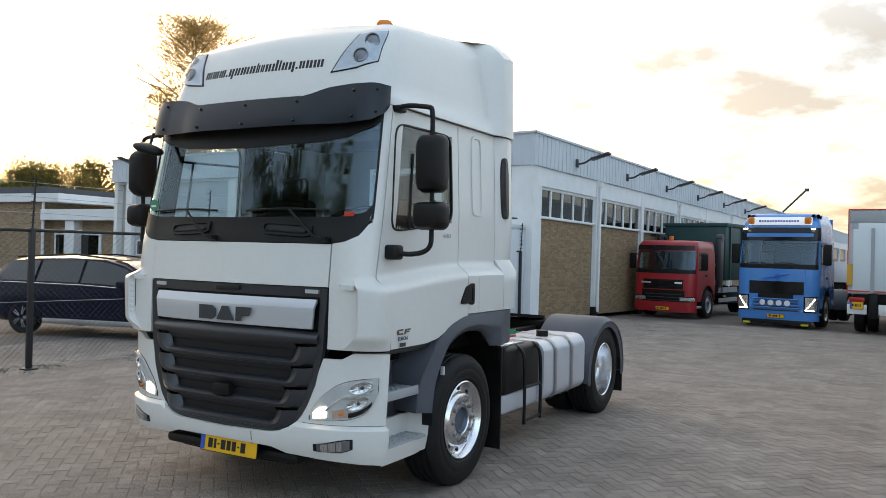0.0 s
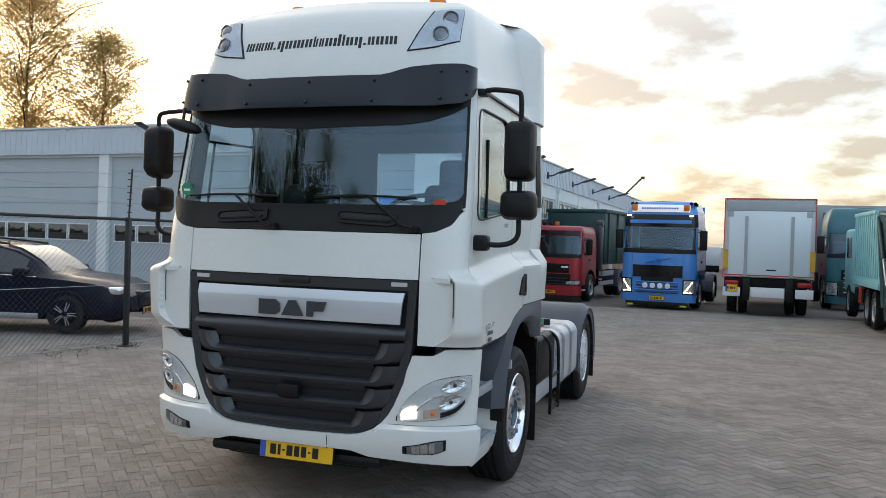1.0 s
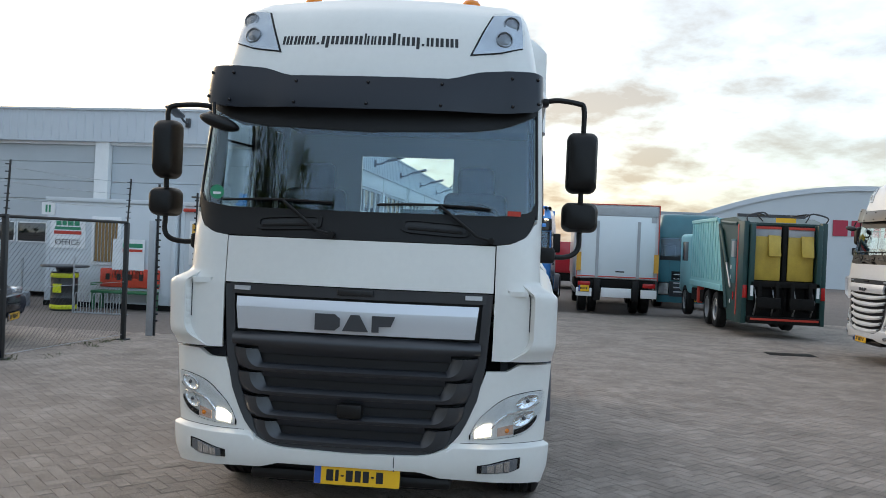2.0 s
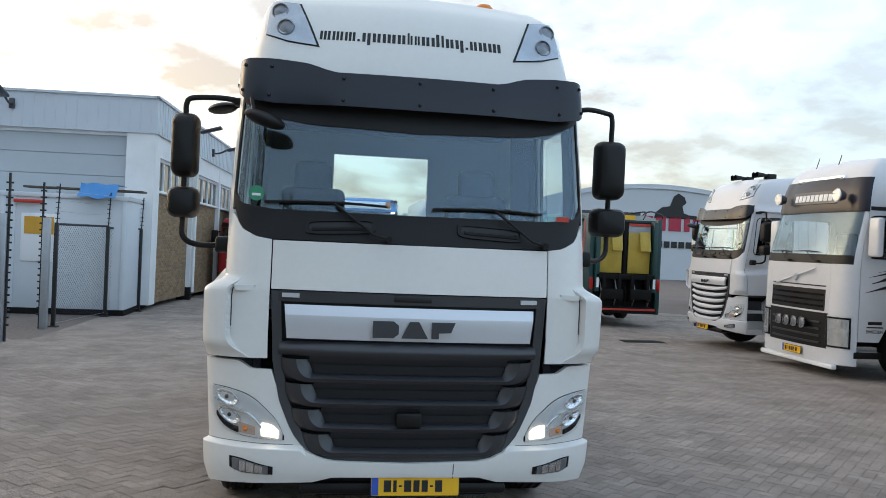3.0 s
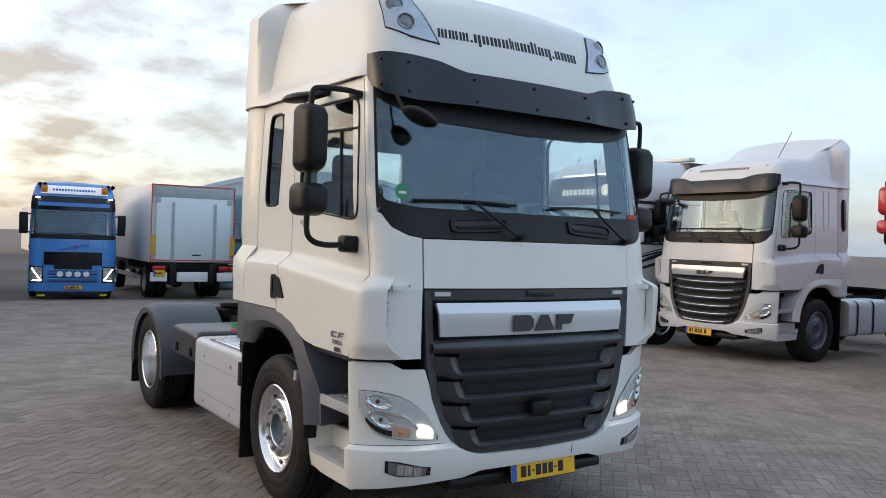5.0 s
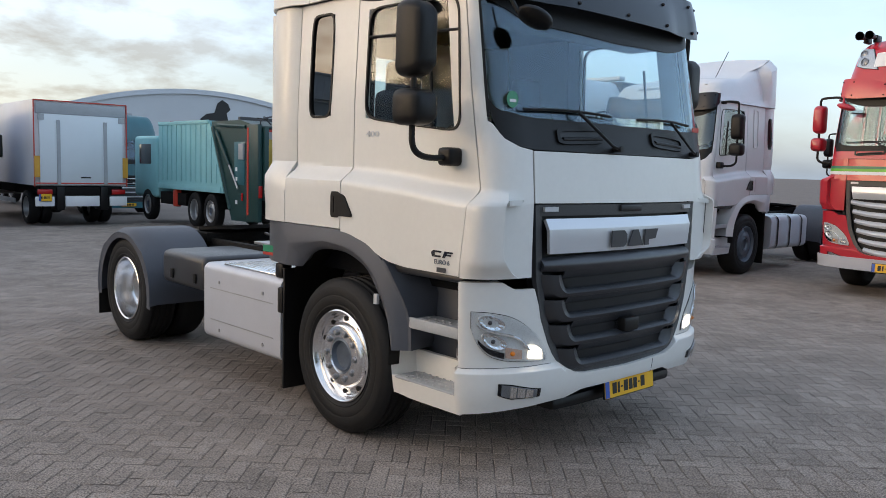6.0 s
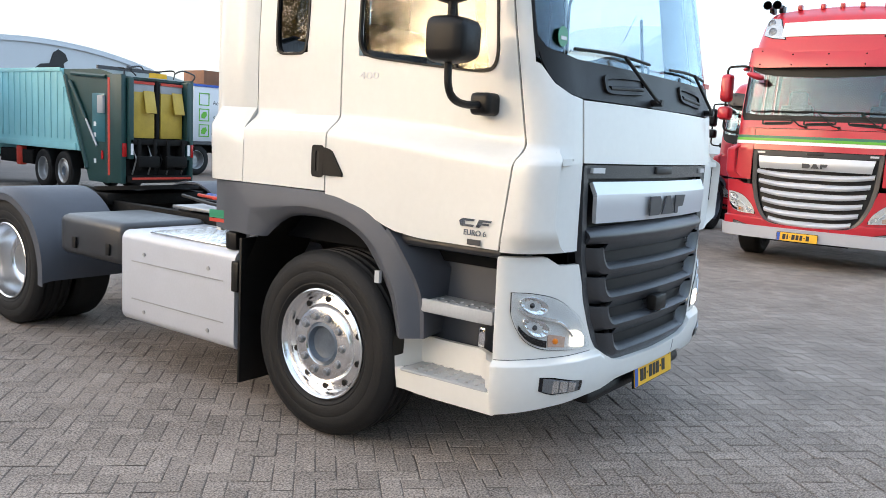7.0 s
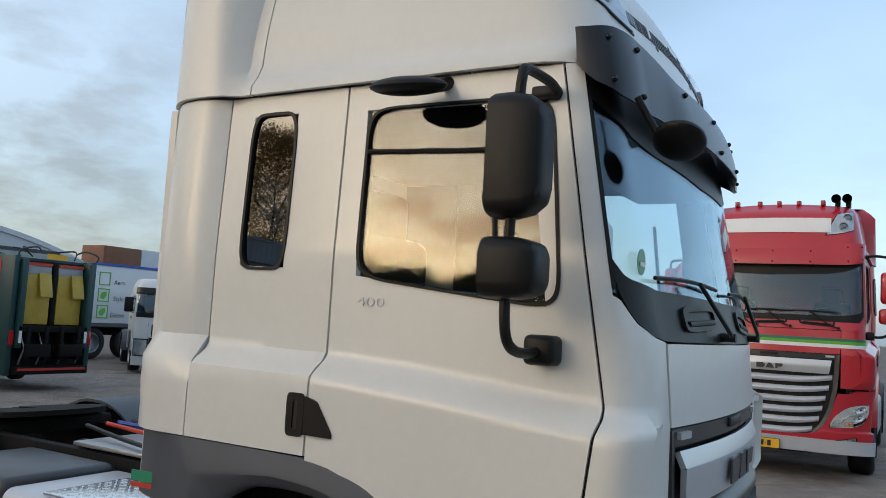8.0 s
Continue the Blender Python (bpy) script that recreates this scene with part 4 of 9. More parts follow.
def brick_building():
    """Low office wing beside the workshop: brick, white fascia, porch with two glazed doors."""
    b = tagged(new("office_wing"), "low brick office wing with white fascia and porch", "building", kind="structure")
    b.matrix_basis = pose(-29.5, 21, 0, 0, 0, 4)
    part("wall", boxed(-14, -3.1, 0, 8, 0, 3.72), "brickwall", b, smooth=False)
    part("fascia", boxed(-14.2, -1.8, -0.25, 8, 3.72, 4.14, bevel=0.02), "conc", b, smooth=False)
    part("upper_roof", boxed(-14, -3.3, 0.3, 8, 4.14, 4.52, bevel=0.02), "roofing", b, smooth=False)
    part("porch_wall", boxed(-3.1, 8, 0.42, 0.8, 0, 2.9), "brickwall", b, smooth=False)
    part("porch_roof", boxed(-3.08, 9, -0.2, 2.2, 2.84, 3.36, bevel=0.02), "conc", b, smooth=False)
    part("porch_pillar", boxed(-1.46, -0.85, -0.1, 0.40, 0, 2.84), "conc", b, smooth=False)
    for x, w in ((-2.75, 0.85), (-1.05, 1.5)):
        d = new("porch_door")
        d.parent = b
        part("door_frame", boxed(x, x + w, 0.36, 0.42, 0.05, 2.32, bevel=0.01), "conc", d)
        part("door_pane", boxed(x + 0.16, x + w - 0.16, 0.33, 0.355, 0.35, 2.15), "dark_pane", d)
    bm = bmesh.new()
    cyl(bm, (-3.0, -0.1, 0), (-3.0, -0.1, 3.75), 0.07, seg=12)
    part("downpipe", bm, "conc", b)


brick_building()


def hall():
    """Large far hall with a shallow curved roof."""
    b = tagged(new("arched_hall"), "pale grey industrial hall with a curved roof", "building", kind="structure")
    b.matrix_basis = pose(28.5, 62, -0.6, 0, 0, -3)
    bm = bmesh.new()
    pts = [(-22, 0)] + [(x, 8.1 - 3.4 * (abs(x) / 15.0) ** 2.0 if abs(x) <= 15 else 4.7) for x in span(-22, 15, 40)] + [(15, 0)]
    prism(bm, pts, 40, Matrix.Rotation(radians(90), 4, "X") @ Matrix.Translation((0, 0, -40)))
    part("hall_body", bm, "hall", b, smooth=False)
    bm = bmesh.new()
    rows = []
    for x in span(-15, 15, 40):
        z = 8.1 - 3.4 * (abs(x) / 15.0) ** 2
        rows.append([bm.verts.new((x, -0.15, z + 0.15)), bm.verts.new((x, -0.15, z - 0.25)), bm.verts.new((x, 0.3, z - 0.25))])
    loft_caps(bm, rows)
    part("eaves", bm, "clad", b)
    # emblem: a plain dark reclining shape, and a red sign of plain blocks
    prof = [(-1.9, 0), (-1.75, 0.5), (-1.2, 0.95), (-0.5, 1.05), (-0.2, 1.9), (0.2, 2.2), (0.75, 1.9), (0.95, 1.4), (0.6, 1.1), (0.75, 0.5), (1.2, 0.35), (1.9, 0.3), (1.95, 0)]
    bm = bmesh.new()
    prism(bm, prof, 0.06, Matrix.Translation((1.6, -0.02, 5.35)) @ FACE)
    part("emblem", bm, "ink", b)
    bm = bars([1.1, 1.0, 0.9, 1.1, 0.5, 1.1, 1.0], [1.25] * 7, 0.28, 0.06)
    part("sign_blocks", bm, "hallred", b, m=Matrix.Translation((1.4, -0.02, 4.25)) @ FACE, smooth=False)
    bm = bars([0.5] * 9, [0.55] * 9, 0.16, 0.06)
    part("sign_blocks", bm, "ink", b, m=Matrix.Translation((1.6, -0.02, 2.8)) @ FACE, smooth=False)


hall()


def arch_bottom(y):
    """Lower edge of the painted door and wall: level behind, dropping in a curve ahead of the wheel."""
    return lerp(y, (0.1, 0.70, 0.86, 0.98, 1.10, 1.22, 1.36, 3.0), (1.145, 1.15, 1.17, 1.215, 1.265, 1.30, 1.315, 1.325))


def cab(root, paint="white", skirt="skirt", roof="high", style="plain", rim="alu", mirrors="black", visor="visor", bumper=None, plate_x=0.057, plate_y=-0.018, lit=True, hero=True, rear_window=True):
    """A forward-control cab with doors, glass, grille, bumper, steps, mirrors and seats."""
    sh = Shape()
    lin = Shape(flare=0.0)
    S = sh.skin
    bumper = bumper or paint
    # painted front
    part("front_flap", patch(S, span(-0.994, 0.994, 14), [1.545, 1.56, 1.62, 1.7, 1.78, 1.815, 1.828], 0.02, lift=0.004), paint, root)

    for s in (-1, 1):
        # corner panel with its standing air deflector
        def corner(p, v):
            q = abs(p)
            zt = lerp(q, (1.0, 1.2, 1.45, 1.62, 2.0), (1.832, 1.845, 1.89, 1.97, 2.0))
            z = lerp(v, (0, 0.42, 0.5, 1.0), (1.14, 1.53, 1.565, zt))
            out = 0.052 * sstep(1.395, 1.409, q) * sstep(1.145, 1.23, z) * (1 - sstep(1.548, 1.605, z)) * (1 - 0.75 * sstep(1.65, 2.0, q))
            n = Vector((s * (0.35 + 0.5 * sstep(1.3, 2, q)), -1 + 0.6 * sstep(1.3, 2, q), 0)).normalized()
            bend = -0.24 * max(0.0, (1.29 - z) / 0.15) ** 2 * lerp(q, (1.0, 1.39, 1.42, 1.985), (0, 1, 1, 0))
            return S(s * (q + bend), z) + n * out
        qs = sorted(set(span(1.006, 1.985, 18) + [1.10, 1.13, 1.16, 1.19, 1.22, 1.25, 1.28, 1.31, 1.335, 1.36, 1.375, 1.385, 1.393, 1.396, 1.402, 1.408, 1.412, 1.42, 1.435]))
        vs = sorted(set(span(0, 0.42, 14) + [0.424, 0.43, 0.436, 0.442, 0.448, 0.454, 0.46, 0.472, 0.485, 0.5] + span(0.5, 0.64, 14) + span(0.64, 1, 8)))
        cp = part("corner_panel", patch(corner, ordered(s, qs), vs, 0.02), paint, root)
        # lip over the hollow, running inward from the deflector's edge
        def lip(u, v):
            t = abs(u)
            q = 1.397 - 0.25 * t
            return S(s * q, 1.562 + 0.002 * t) + Vector((s * 0.35, -1, 0)).normalized() * (0.032 * (1 - sstep(0.1, 1.0, t)) * v + 0.001)
        part("deflector_lip", patch(lip, ordered(s, span(0, 1, 14)), [0, 0.5, 0.9, 1], 0.03), paint, cp)
        part("deflector_gap", tube(bmesh.new(), [S(s * q, 1.548) + Vector((0, -0.001, 0)) for q in span(1.25, 1.385, 6)] + [S(s * 1.391, z) + Vector((0, -0.001, 0)) for z in span(1.535, 1.32, 6)], 0.0035, 6), "badge", cp)
        # ribbed slot in the inner edge of the deflector
        for k in range(6 if s < 0 else 0):
            A, B = corner(s * 1.394, (1.285 + 0.04 * k - 1.14) / 0.39 * 0.42), corner(s * 1.41, (1.285 + 0.04 * k - 1.14) / 0.39 * 0.42)
            m = (A + B) / 2
            part("slot", boxed(-0.004, 0.004, -0.016, 0.016, -0.015, 0.015, bevel=0.003, m=Matrix.Translation(m) @ Matrix.Rotation(math.atan2(B.y - A.y, B.x - A.x) + math.pi / 2, 4, "Z")), paint, cp)
        # pillar beside the windscreen
        part("pillar", patch(S, ordered(s, span(1.70, 1.985, 5)), [1.972, 2.15, 2.3, 2.5, 2.65, 2.779], 0.03), paint, root)
        part("door_seam", patch(S, ordered(s, [1.985, 2.003]), span(1.15, 1.45, 3) + span(1.47, 1.72, 20) + span(1.75, 2.77, 8), 0.02, lift=-0.012), "black", root)
        # door
        d = part("door", side_panel(sh, s, 0.20, 1.315, 1.15, 2.779, (0.365, 1.20, (1.925, 2.015), (2.665, 2.675)), ny=18, nz=80, front_seam=True, bottom=arch_bottom), paint, root)
        fn = sh.side(s)

        def slanted(u, v):
            y = s * u
            t = (y - 0.365) / 0.835
            lo, hi = 1.925 + 0.09 * t, 2.665 + 0.01 * t
            yy = y + (0.07 * (v) * (1 - t))        # the front edge leans with the pillar
            return fn(s * yy, lo + (hi - lo) * v)
        part("window_rubber", ring_band(slanted, s * 0.7825, 0.5, 0.4175, 0.5, 0.013, power=9, lift=0.006, thick=0.02), "black", d)
        part("door_glass", patch(slanted, ordered(s, span(0.36, 1.205, 4)), span(-0.01, 1.01, 4), 0.005, lift=-0.008), "side_pane", d)
        part("window_bar", tube(bmesh.new(), [slanted(s * 0.37, 0.745) - Vector((s * 0.004, 0, 0)), slanted(s * 1.2, 0.745) - Vector((s * 0.004, 0, 0))], 0.010, 8), "black", d) if s < 0 else None
        part("window_bar", tube(bmesh.new(), [slanted(s * 0.60, 0.0) - Vector((s * 0.004, 0, 0)), slanted(s * 0.62, 0.74) - Vector((s * 0.004, 0, 0))], 0.010, 8), "black", d)
        hd = part("door_handle", ring_band(fn, s * 1.372, 1.475, 0.012, 0.052, 0.030, power=6, lift=0.008, thick=0.02), "black", d)
        part("handle_recess", side_panel(sh, s, 1.345, 1.40, 1.42, 1.53, ny=3, nz=3, thick=0.004, lift=0.002), "ink", hd)

        def wedge(u, v):
            t = (s * u - 1.195) / 0.13
            lo, hi = 1.405, 1.405 + lerp(t, (0, 0.15, 0.6, 1.0), (0.015, 0.045, 0.13, 0.142))
            return fn(u, lo + (hi - lo) * v)
        part("handle_grip", patch(wedge, ordered(s, span(1.195, 1.325, 7)), span(0, 1, 5), 0.012, lift=0.012), "black", hd)
        # inner lining
        part("door_lining", side_panel(lin, s, 0.20, 1.315, 1.15, 2.765, (0.37, 1.195, (1.93, 2.02), (2.66, 2.67)), ny=8, nz=8, front_seam=True, bottom=arch_bottom, thick=0.02, lift=-0.045), "inner", d)
        # wall behind the door
        win = (1.575, 1.815, (2.04, 2.045), (2.69, 2.69)) if s < 0 else None
        wl = part("side_wall", side_panel(sh, s, 1.325, 1.955, 1.325, 2.779, win, ny=12, nz=60), paint, root)
        part("side_wall_lining", side_panel(lin, s, 1.325, 1.955, 1.325, 2.765, win, ny=6, nz=6, thick=0.02, lift=-0.045), "inner", wl)
        if s < 0:
            part("side_glass", patch(fn, ordered(s, span(1.57, 1.82, 3)), span(2.035, 2.695, 4), 0.005, lift=-0.008), "dark_pane", wl)
            part("window_rubber", ring_band(fn, s * 1.695, 2.365, 0.115, 0.325, 0.013, power=6, lift=0.006, thick=0.02), "black", wl)
        else:
            part("blank_panel", ring_band(fn, s * 1.62, 2.41, 0.07, 0.30, 0.02, power=6, lift=0.012, thick=0.02), paint, wl)
            part("locker_flap", side_panel(sh, s, 1.50, 1.88, 1.36, 1.60, ny=4, nz=6, thick=0.006, lift=0.003), paint, wl)
        # rear corner
        part("rear_corner", patch(fn, ordered(s, span(1.961, REAR, 7)), span(1.325, 2.779, 14), 0.03), paint, root)
        if s > 0:
            part("slot_window", ring_band(fn, s * 2.06, 2.345, 0.0, 0.21, 0.05, power=4, lift=0.012, thick=0.02), "gloss", root)
    # back wall with its window
    zs = [1.0, 2.06, 2.58, 2.77]
    xs = [-1.04, -0.365, 0.455, 1.04]
    bw = part("back_wall", patch(lambda u, v: Vector((-u, REAR - 0.004, v)), xs, zs, 0.04, (lambda u, v: False) if not rear_window else (lambda u, v: -0.365 < u < 0.455 and 2.06 < v < 2.58)), paint, root)
    if rear_window:
        part("rear_glass", patch(lambda u, v: Vector((-u, REAR - 0.02, v)), [-0.375, 0.465], [2.05, 2.59], 0.005), "pane", bw)
    # windscreen: black lower band, glass, dark side borders and painted-in dark top
    def band(p, v):
        q = abs(p)
        lo = lerp(q, (0, 1.0, 1.25, 1.45, 1.58, 1.70), (1.832, 1.836, 1.852, 1.895, 1.955, 2.10))
        hi = lerp(q, (0, 1.0, 1.5, 1.70), (2.005, 2.01, 2.04, 2.12))
        return S(p, lo + (hi - lo) * v)
    part("scuttle_band", patch(band, span(-1.69, 1.69, 40), span(0, 1, 6), 0.02, lift=0.002), "black", root)
    ws = part("windscreen", patch(S, span(-1.69, 1.69, 40), span(1.99, 2.78, 8), 0.006, lift=-0.004), "pane", root)
    ws.visible_shadow = False
    # black top edge reaches down to paint in the dark header and visor reflection
    part("screen_border", patch(lambda p, v: S(p, lerp(abs(p), (0, 0.8, 1.3, 1.69), (2.505, 2.53, 2.60, 2.66)) * (1 - v) + 2.775 * v), span(-1.69, 1.69, 40), [0, 0.5, 1], 0.01, lift=0.001), "black", root)
    for s in (-1, 1):
        part("screen_border", patch(S, ordered(s, [1.645, 1.70]), span(2.0, 2.775, 8), 0.012, lift=0.002), "black", root)
    # intake slots in the band
    for x in (-0.44, 0.46) if hero else (-0.55, 0.0, 0.55):
        flat = lambda u, v: S(u / XC, v - 0.05 * (u - x) * (1 if x > 0 else -1))
        part("scuttle_recess", patch(flat, span(x - 0.185, x + 0.185, 8), [1.898, 1.925, 1.952], 0.01, lift=0.004), "ink", root)
        part("scuttle_lip", ring_band(flat, x, 1.925, 0.185, 0.026, 0.022, power=5, thick=0.03, lift=0.016), "black", root)
        part("scuttle_lip", tube(bmesh.new(), [flat(x + a, 1.908) + Vector((0, -0.010, 0)) for a in span(-0.165, 0.165, 8)], 0.013, 10), "black", root)
    wiper(root, sh, -0.16, -0.88, 1.86, 2.045)
    wiper(root, sh, 0.80, 0.10, 1.86, 2.045)
    if not hero:
        wiper(root, sh, 0.25, -0.4, 1.86, 2.045)
    # roof, lamps, visor
    high = roof == "high"
    R = roof_shell(root, sh, paint) if high else roof_shell(root, sh, paint, top=3.20, front_step=0.30, rear_z=3.62)
    if high:
        for s in (-1, 1):
            lam = new("roof_lamp")
            lam.parent = root

            def rl(u, v):
                p = (0.76 * (1 - u) + 1.46 * u) * (1 - v) + (0.96 * (1 - u) + 1.60 * u) * v
                return R(s * p, (0.29 + 0.085 * u) * (1 - v) + (0.735 + 0.02 * u) * v)
            us = span(0, 1, 5)
            fn2 = (lambda u, v: rl(u, v)) if s > 0 else (lambda u, v: rl(-u, v))
            uu = us if s > 0 else [-a for a in us[::-1]]
            part("lamp_frame", patch(fn2, uu, span(0, 1, 5), 0.01, lift=0.004), "gloss", lam)
            inner = lambda u, v: fn2((0.5 if s > 0 else -0.5) + (u - (0.5 if s > 0 else -0.5)) * 0.945, 0.5 + (v - 0.5) * 0.955)
            part("reflector", patch(inner, uu, span(0, 1, 5), 0.006, lift=0.009), "lampblue", lam)
            for a, b, r in ((0.58, 0.68, 0.055), (0.40, 0.30, 0.055)):
                P = rl(a, b)
                dd = Vector((s * 0.3, -1, 0.25)).normalized()
                mm = Matrix.Translation(P + dd * 0.002) @ dd.to_track_quat("Z", "Y").to_matrix().to_4x4()
                bm = bmesh.new()
                lathe(bm, [(r, 0.0), (r, 0.015), (r * 0.88, 0.018), (r * 0.8, 0.008), (r * 0.5, 0.016), (0.001, 0.02)], 20, mm)
                part("spot_lamp", bm, "lampgrey", lam)
            part("lamp_cover", patch(inner, uu, span(0, 1, 5), 0.003, lift=0.03), "lens", lam)
    if visor:
        def vis(p, v):
            q = abs(p)
            zt = lerp(q, (0, 0.62, 0.80, 1.0, 1.5, 1.8), (2.845, 2.845, 2.895, 2.912, 2.915, 2.905))
            zb = lerp(q, (0, 1, 1.5, 1.8, 2.0), (2.635, 2.64, 2.66, 2.71, 2.775))
            z = zt + (zb - zt) * v
            P = S(p, 2.76)
            k = lerp(q, (0, 0.62, 0.8, 1.6, 2.0), (0.05, 0.05, 0.025, 0.03, 0.012)) + (0.10 * v - 0.04 * v * v) * (1 - 0.75 * sstep(1.5, 2.0, q))
            d = Vector((P.x * 0.55, -1.0, 0)).normalized() if q > 0.9 else Vector((0, -1, 0))
            return Vector((P.x, P.y - 0.02, z)) + Vector((d.x * k * 0.6, d.y * k, 0))
        us = span(-2.0, 2.0, 54)
        vz = part("sun_visor", patch(lambda u, v: vis(u, 1 - v), us, span(0, 1, 6), 0.006), visor, root, "dark smoked plastic sun visor")
        for p in (-1.6, -1.1, -0.55, 0.0, 0.55, 1.1, 1.6):
            for v in (0.18, 0.84):
                P = vis(p, v)
                bm = bmesh.new()
                bmesh.ops.create_uvsphere(bm, u_segments=8, v_segments=5, radius=0.011, matrix=Matrix.Translation(P + Vector((0, -0.004, 0))))
                part("visor_screw", bm, "gloss", vz)
    # kerb mirrors
    bm = bmesh.new()
    bmesh.ops.create_uvsphere(bm, u_segments=20, v_segments=12, radius=1, matrix=pose(-0.90, 0.035, 2.52, 8, 16, 18) @ Matrix.Diagonal((0.125, 0.092, 0.042, 1)))
    cyl(bm, (-0.96, 0.10, 2.545), (-0.99, 0.16, 2.66), 0.012)
    part("front_mirror", bm, mirrors, root)
    bm = bmesh.new()
    bmesh.ops.create_uvsphere(bm, u_segments=20, v_segments=12, radius=1, matrix=pose(-1.24, 0.93, 2.70, 0, -10, 8) @ Matrix.Diagonal((0.10, 0.15, 0.035, 1)))
    cyl(bm, (-1.2, 0.88, 2.70), (-1.06, 0.86, 2.755), 0.025)
    part("kerb_mirror", bm, mirrors, root)
    for s in (-1, 1):
        mirror_set(root, s, sh, mirrors, "black")

    # grille
    def gedge(z):
        return lerp(z, (0.55, 0.57, 0.62, 0.72, 0.90, 1.12, 1.54), (0.40, 0.50, 0.60, 0.68, 0.755, 0.80, 0.825))

    def gfn(x, z):
        return S(x / XC, z)
    g = new("grille")
    g.parent = root
    part("grille_backing", patch(lambda u, v: gfn(u * gedge(v), v) + Vector((0, 0.065, 0)), span(-1, 1, 14), [0.55, 0.57, 0.6, 0.65, 0.7, 0.8, 0.9, 1.0, 1.15, 1.3, 1.54], 0.01), "ink", g)
    # surround
    for s in (-1, 1):
        rim_fn = lambda u, v: gfn(s * (gedge(v) - 0.055 + 0.055 * (s * u)), v) + Vector((0, 0.012 * (1 - s * u), 0))
        part("grille_edge", patch(rim_fn, ordered(s, [0, 0.5, 1]), [0.575, 0.6, 0.65, 0.7, 0.8, 0.9, 1.0, 1.12, 1.3, 1.535], 0.03, lift=0.004), "plastic", g)
    part("grille_sill", patch(lambda u, v: gfn(u, v), span(-0.56, 0.56, 14), [0.555, 0.585], 0.03, lift=0.006), "plastic", g)
    part("grille_header", patch(lambda u, v: gfn(u, v), span(-0.80, 0.80, 12), [1.475, 1.50, 1.538], 0.03, lift=-0.004), "plastic", g)
    part("camera_pocket", boxed(-0.11, 0.11, -0.02, 0.0, 1.495, 1.535, bevel=0.008), "ink", g)
    for s in (-1, 1):
        part("marker_lamp", patch(lambda u, v: gfn(u, v), ordered(1, [s * 0.76, s * 0.66]), [1.500, 1.525], 0.02, lift=0.012), "silver", g)
    if style == "plain":
        def bar(u, v):
            x = u * (0.745 - 0.02 * (1 - v))
            P = gfn(x, 1.265 + 0.195 * v)
            return P + Vector((0, -0.026 + (0.008 * (0.70 - v) if v < 0.70 else 0.024 * (v - 0.70) / 0.30), 0))
        part("silver_panel", patch(bar, span(-1, 1, 14), [0, 0.04, 0.35, 0.69, 0.71, 0.97, 1.0], 0.022), "silver", g, "brushed silver badge panel")
        slats = ((1.205, 0.765, 0.050),)
        meshes = ((1.062, 1.120, 0.56), (0.920, 0.976, 0.53), (0.778, 0.830, 0.48), (0.637, 0.688, 0.42))
        mt = "plastic"
    else:
        def bar(u, v):
            x = u * (0.735 - 0.03 * (1 - v))
            return gfn(x, 1.30 + 0.165 * v) + Vector((0, -0.03 - 0.02 * math.sin(math.pi * v), 0))
        part("silver_panel", patch(bar, span(-1, 1, 14), span(0, 1, 5), 0.035), bumper if style == "white" else "silver", g)
        slats = tuple((1.215 - 0.125 * k, 0.74 - 0.035 * k, 0.040) for k in range(6))
        meshes = ()
        mt = {"white": bumper, "silver": "tank"}.get(style, "plastic")
    for zc, w, hh in slats:
        def sl(u, v):
            x = u * min(w, gedge(zc) - 0.015)
            zz = zc + hh * (v - 0.5) * 2 * (0.62 + 0.38 * math.cos(u * 1.2)) - 0.045 * abs(u) ** 3 * (0 if style == "plain" else -1)
            P = gfn(x, zc)
            return Vector((P.x, P.y - 0.03 * math.sin(math.pi * min(1, max(0, v))) - 0.022 * (1 - v) + 0.02 * abs(u) ** 6, zz))
        part("grille_slat", patch(sl, span(-1, 1, 22), span(0, 1, 6), 0.02), mt, g)
        if style == "chrome":
            part("slat_trim", tube(bmesh.new(), [sl(u, 0.5) + Vector((0, -0.006, -0.004)) for u in span(-0.78, 0.78, 14)], 0.011, 8), "chrome", g)
    for z0, z1, w in meshes:
        def scoop(u, v):
            # a lip under the insert whose ends curl up beside it
            q, sg = abs(u), (1 if u >= 0 else -1)
            t = max(0.0, (q - 0.72) / 0.28)
            e = gedge(z1) - 0.03
            xi = w * min(q, 0.72) / 0.72 + 0.035 * t
            zi = z0 + (z1 + 0.022 - z0) * t ** 1.3
            xo = (w + 0.05) * min(q, 0.72) / 0.72 + (e - w - 0.05) * (1 - (1 - t) ** 2)
            zo = z0 - 0.062 + (z1 + 0.03 - z0 + 0.062) * t ** 2.2
            x, z = xi + (xo - xi) * (1 - v), zi + (zo - zi) * (1 - v)
            P = gfn(sg * x, z)
            return P + Vector((0, lerp(v, (0, 0.25, 0.6, 0.85, 1), (0.02, -0.022, -0.034, -0.012, 0.012)), 0))
        part("grille_slat", patch(scoop, sorted(set(span(-0.72, 0.72, 12) + span(0.72, 1, 9) + [-a for a in span(0.72, 1, 9)])), [0, 0.12, 0.25, 0.42, 0.6, 0.75, 0.85, 1], 0.012), mt, g)
        part("grille_shelf", patch(lambda x, v: gfn(x, z1 + 0.045 * v) + Vector((0, 0.012 - 0.03 * v, 0)), span(-w - 0.03, w + 0.03, 10), [0, 0.5, 1], 0.012), mt, g)
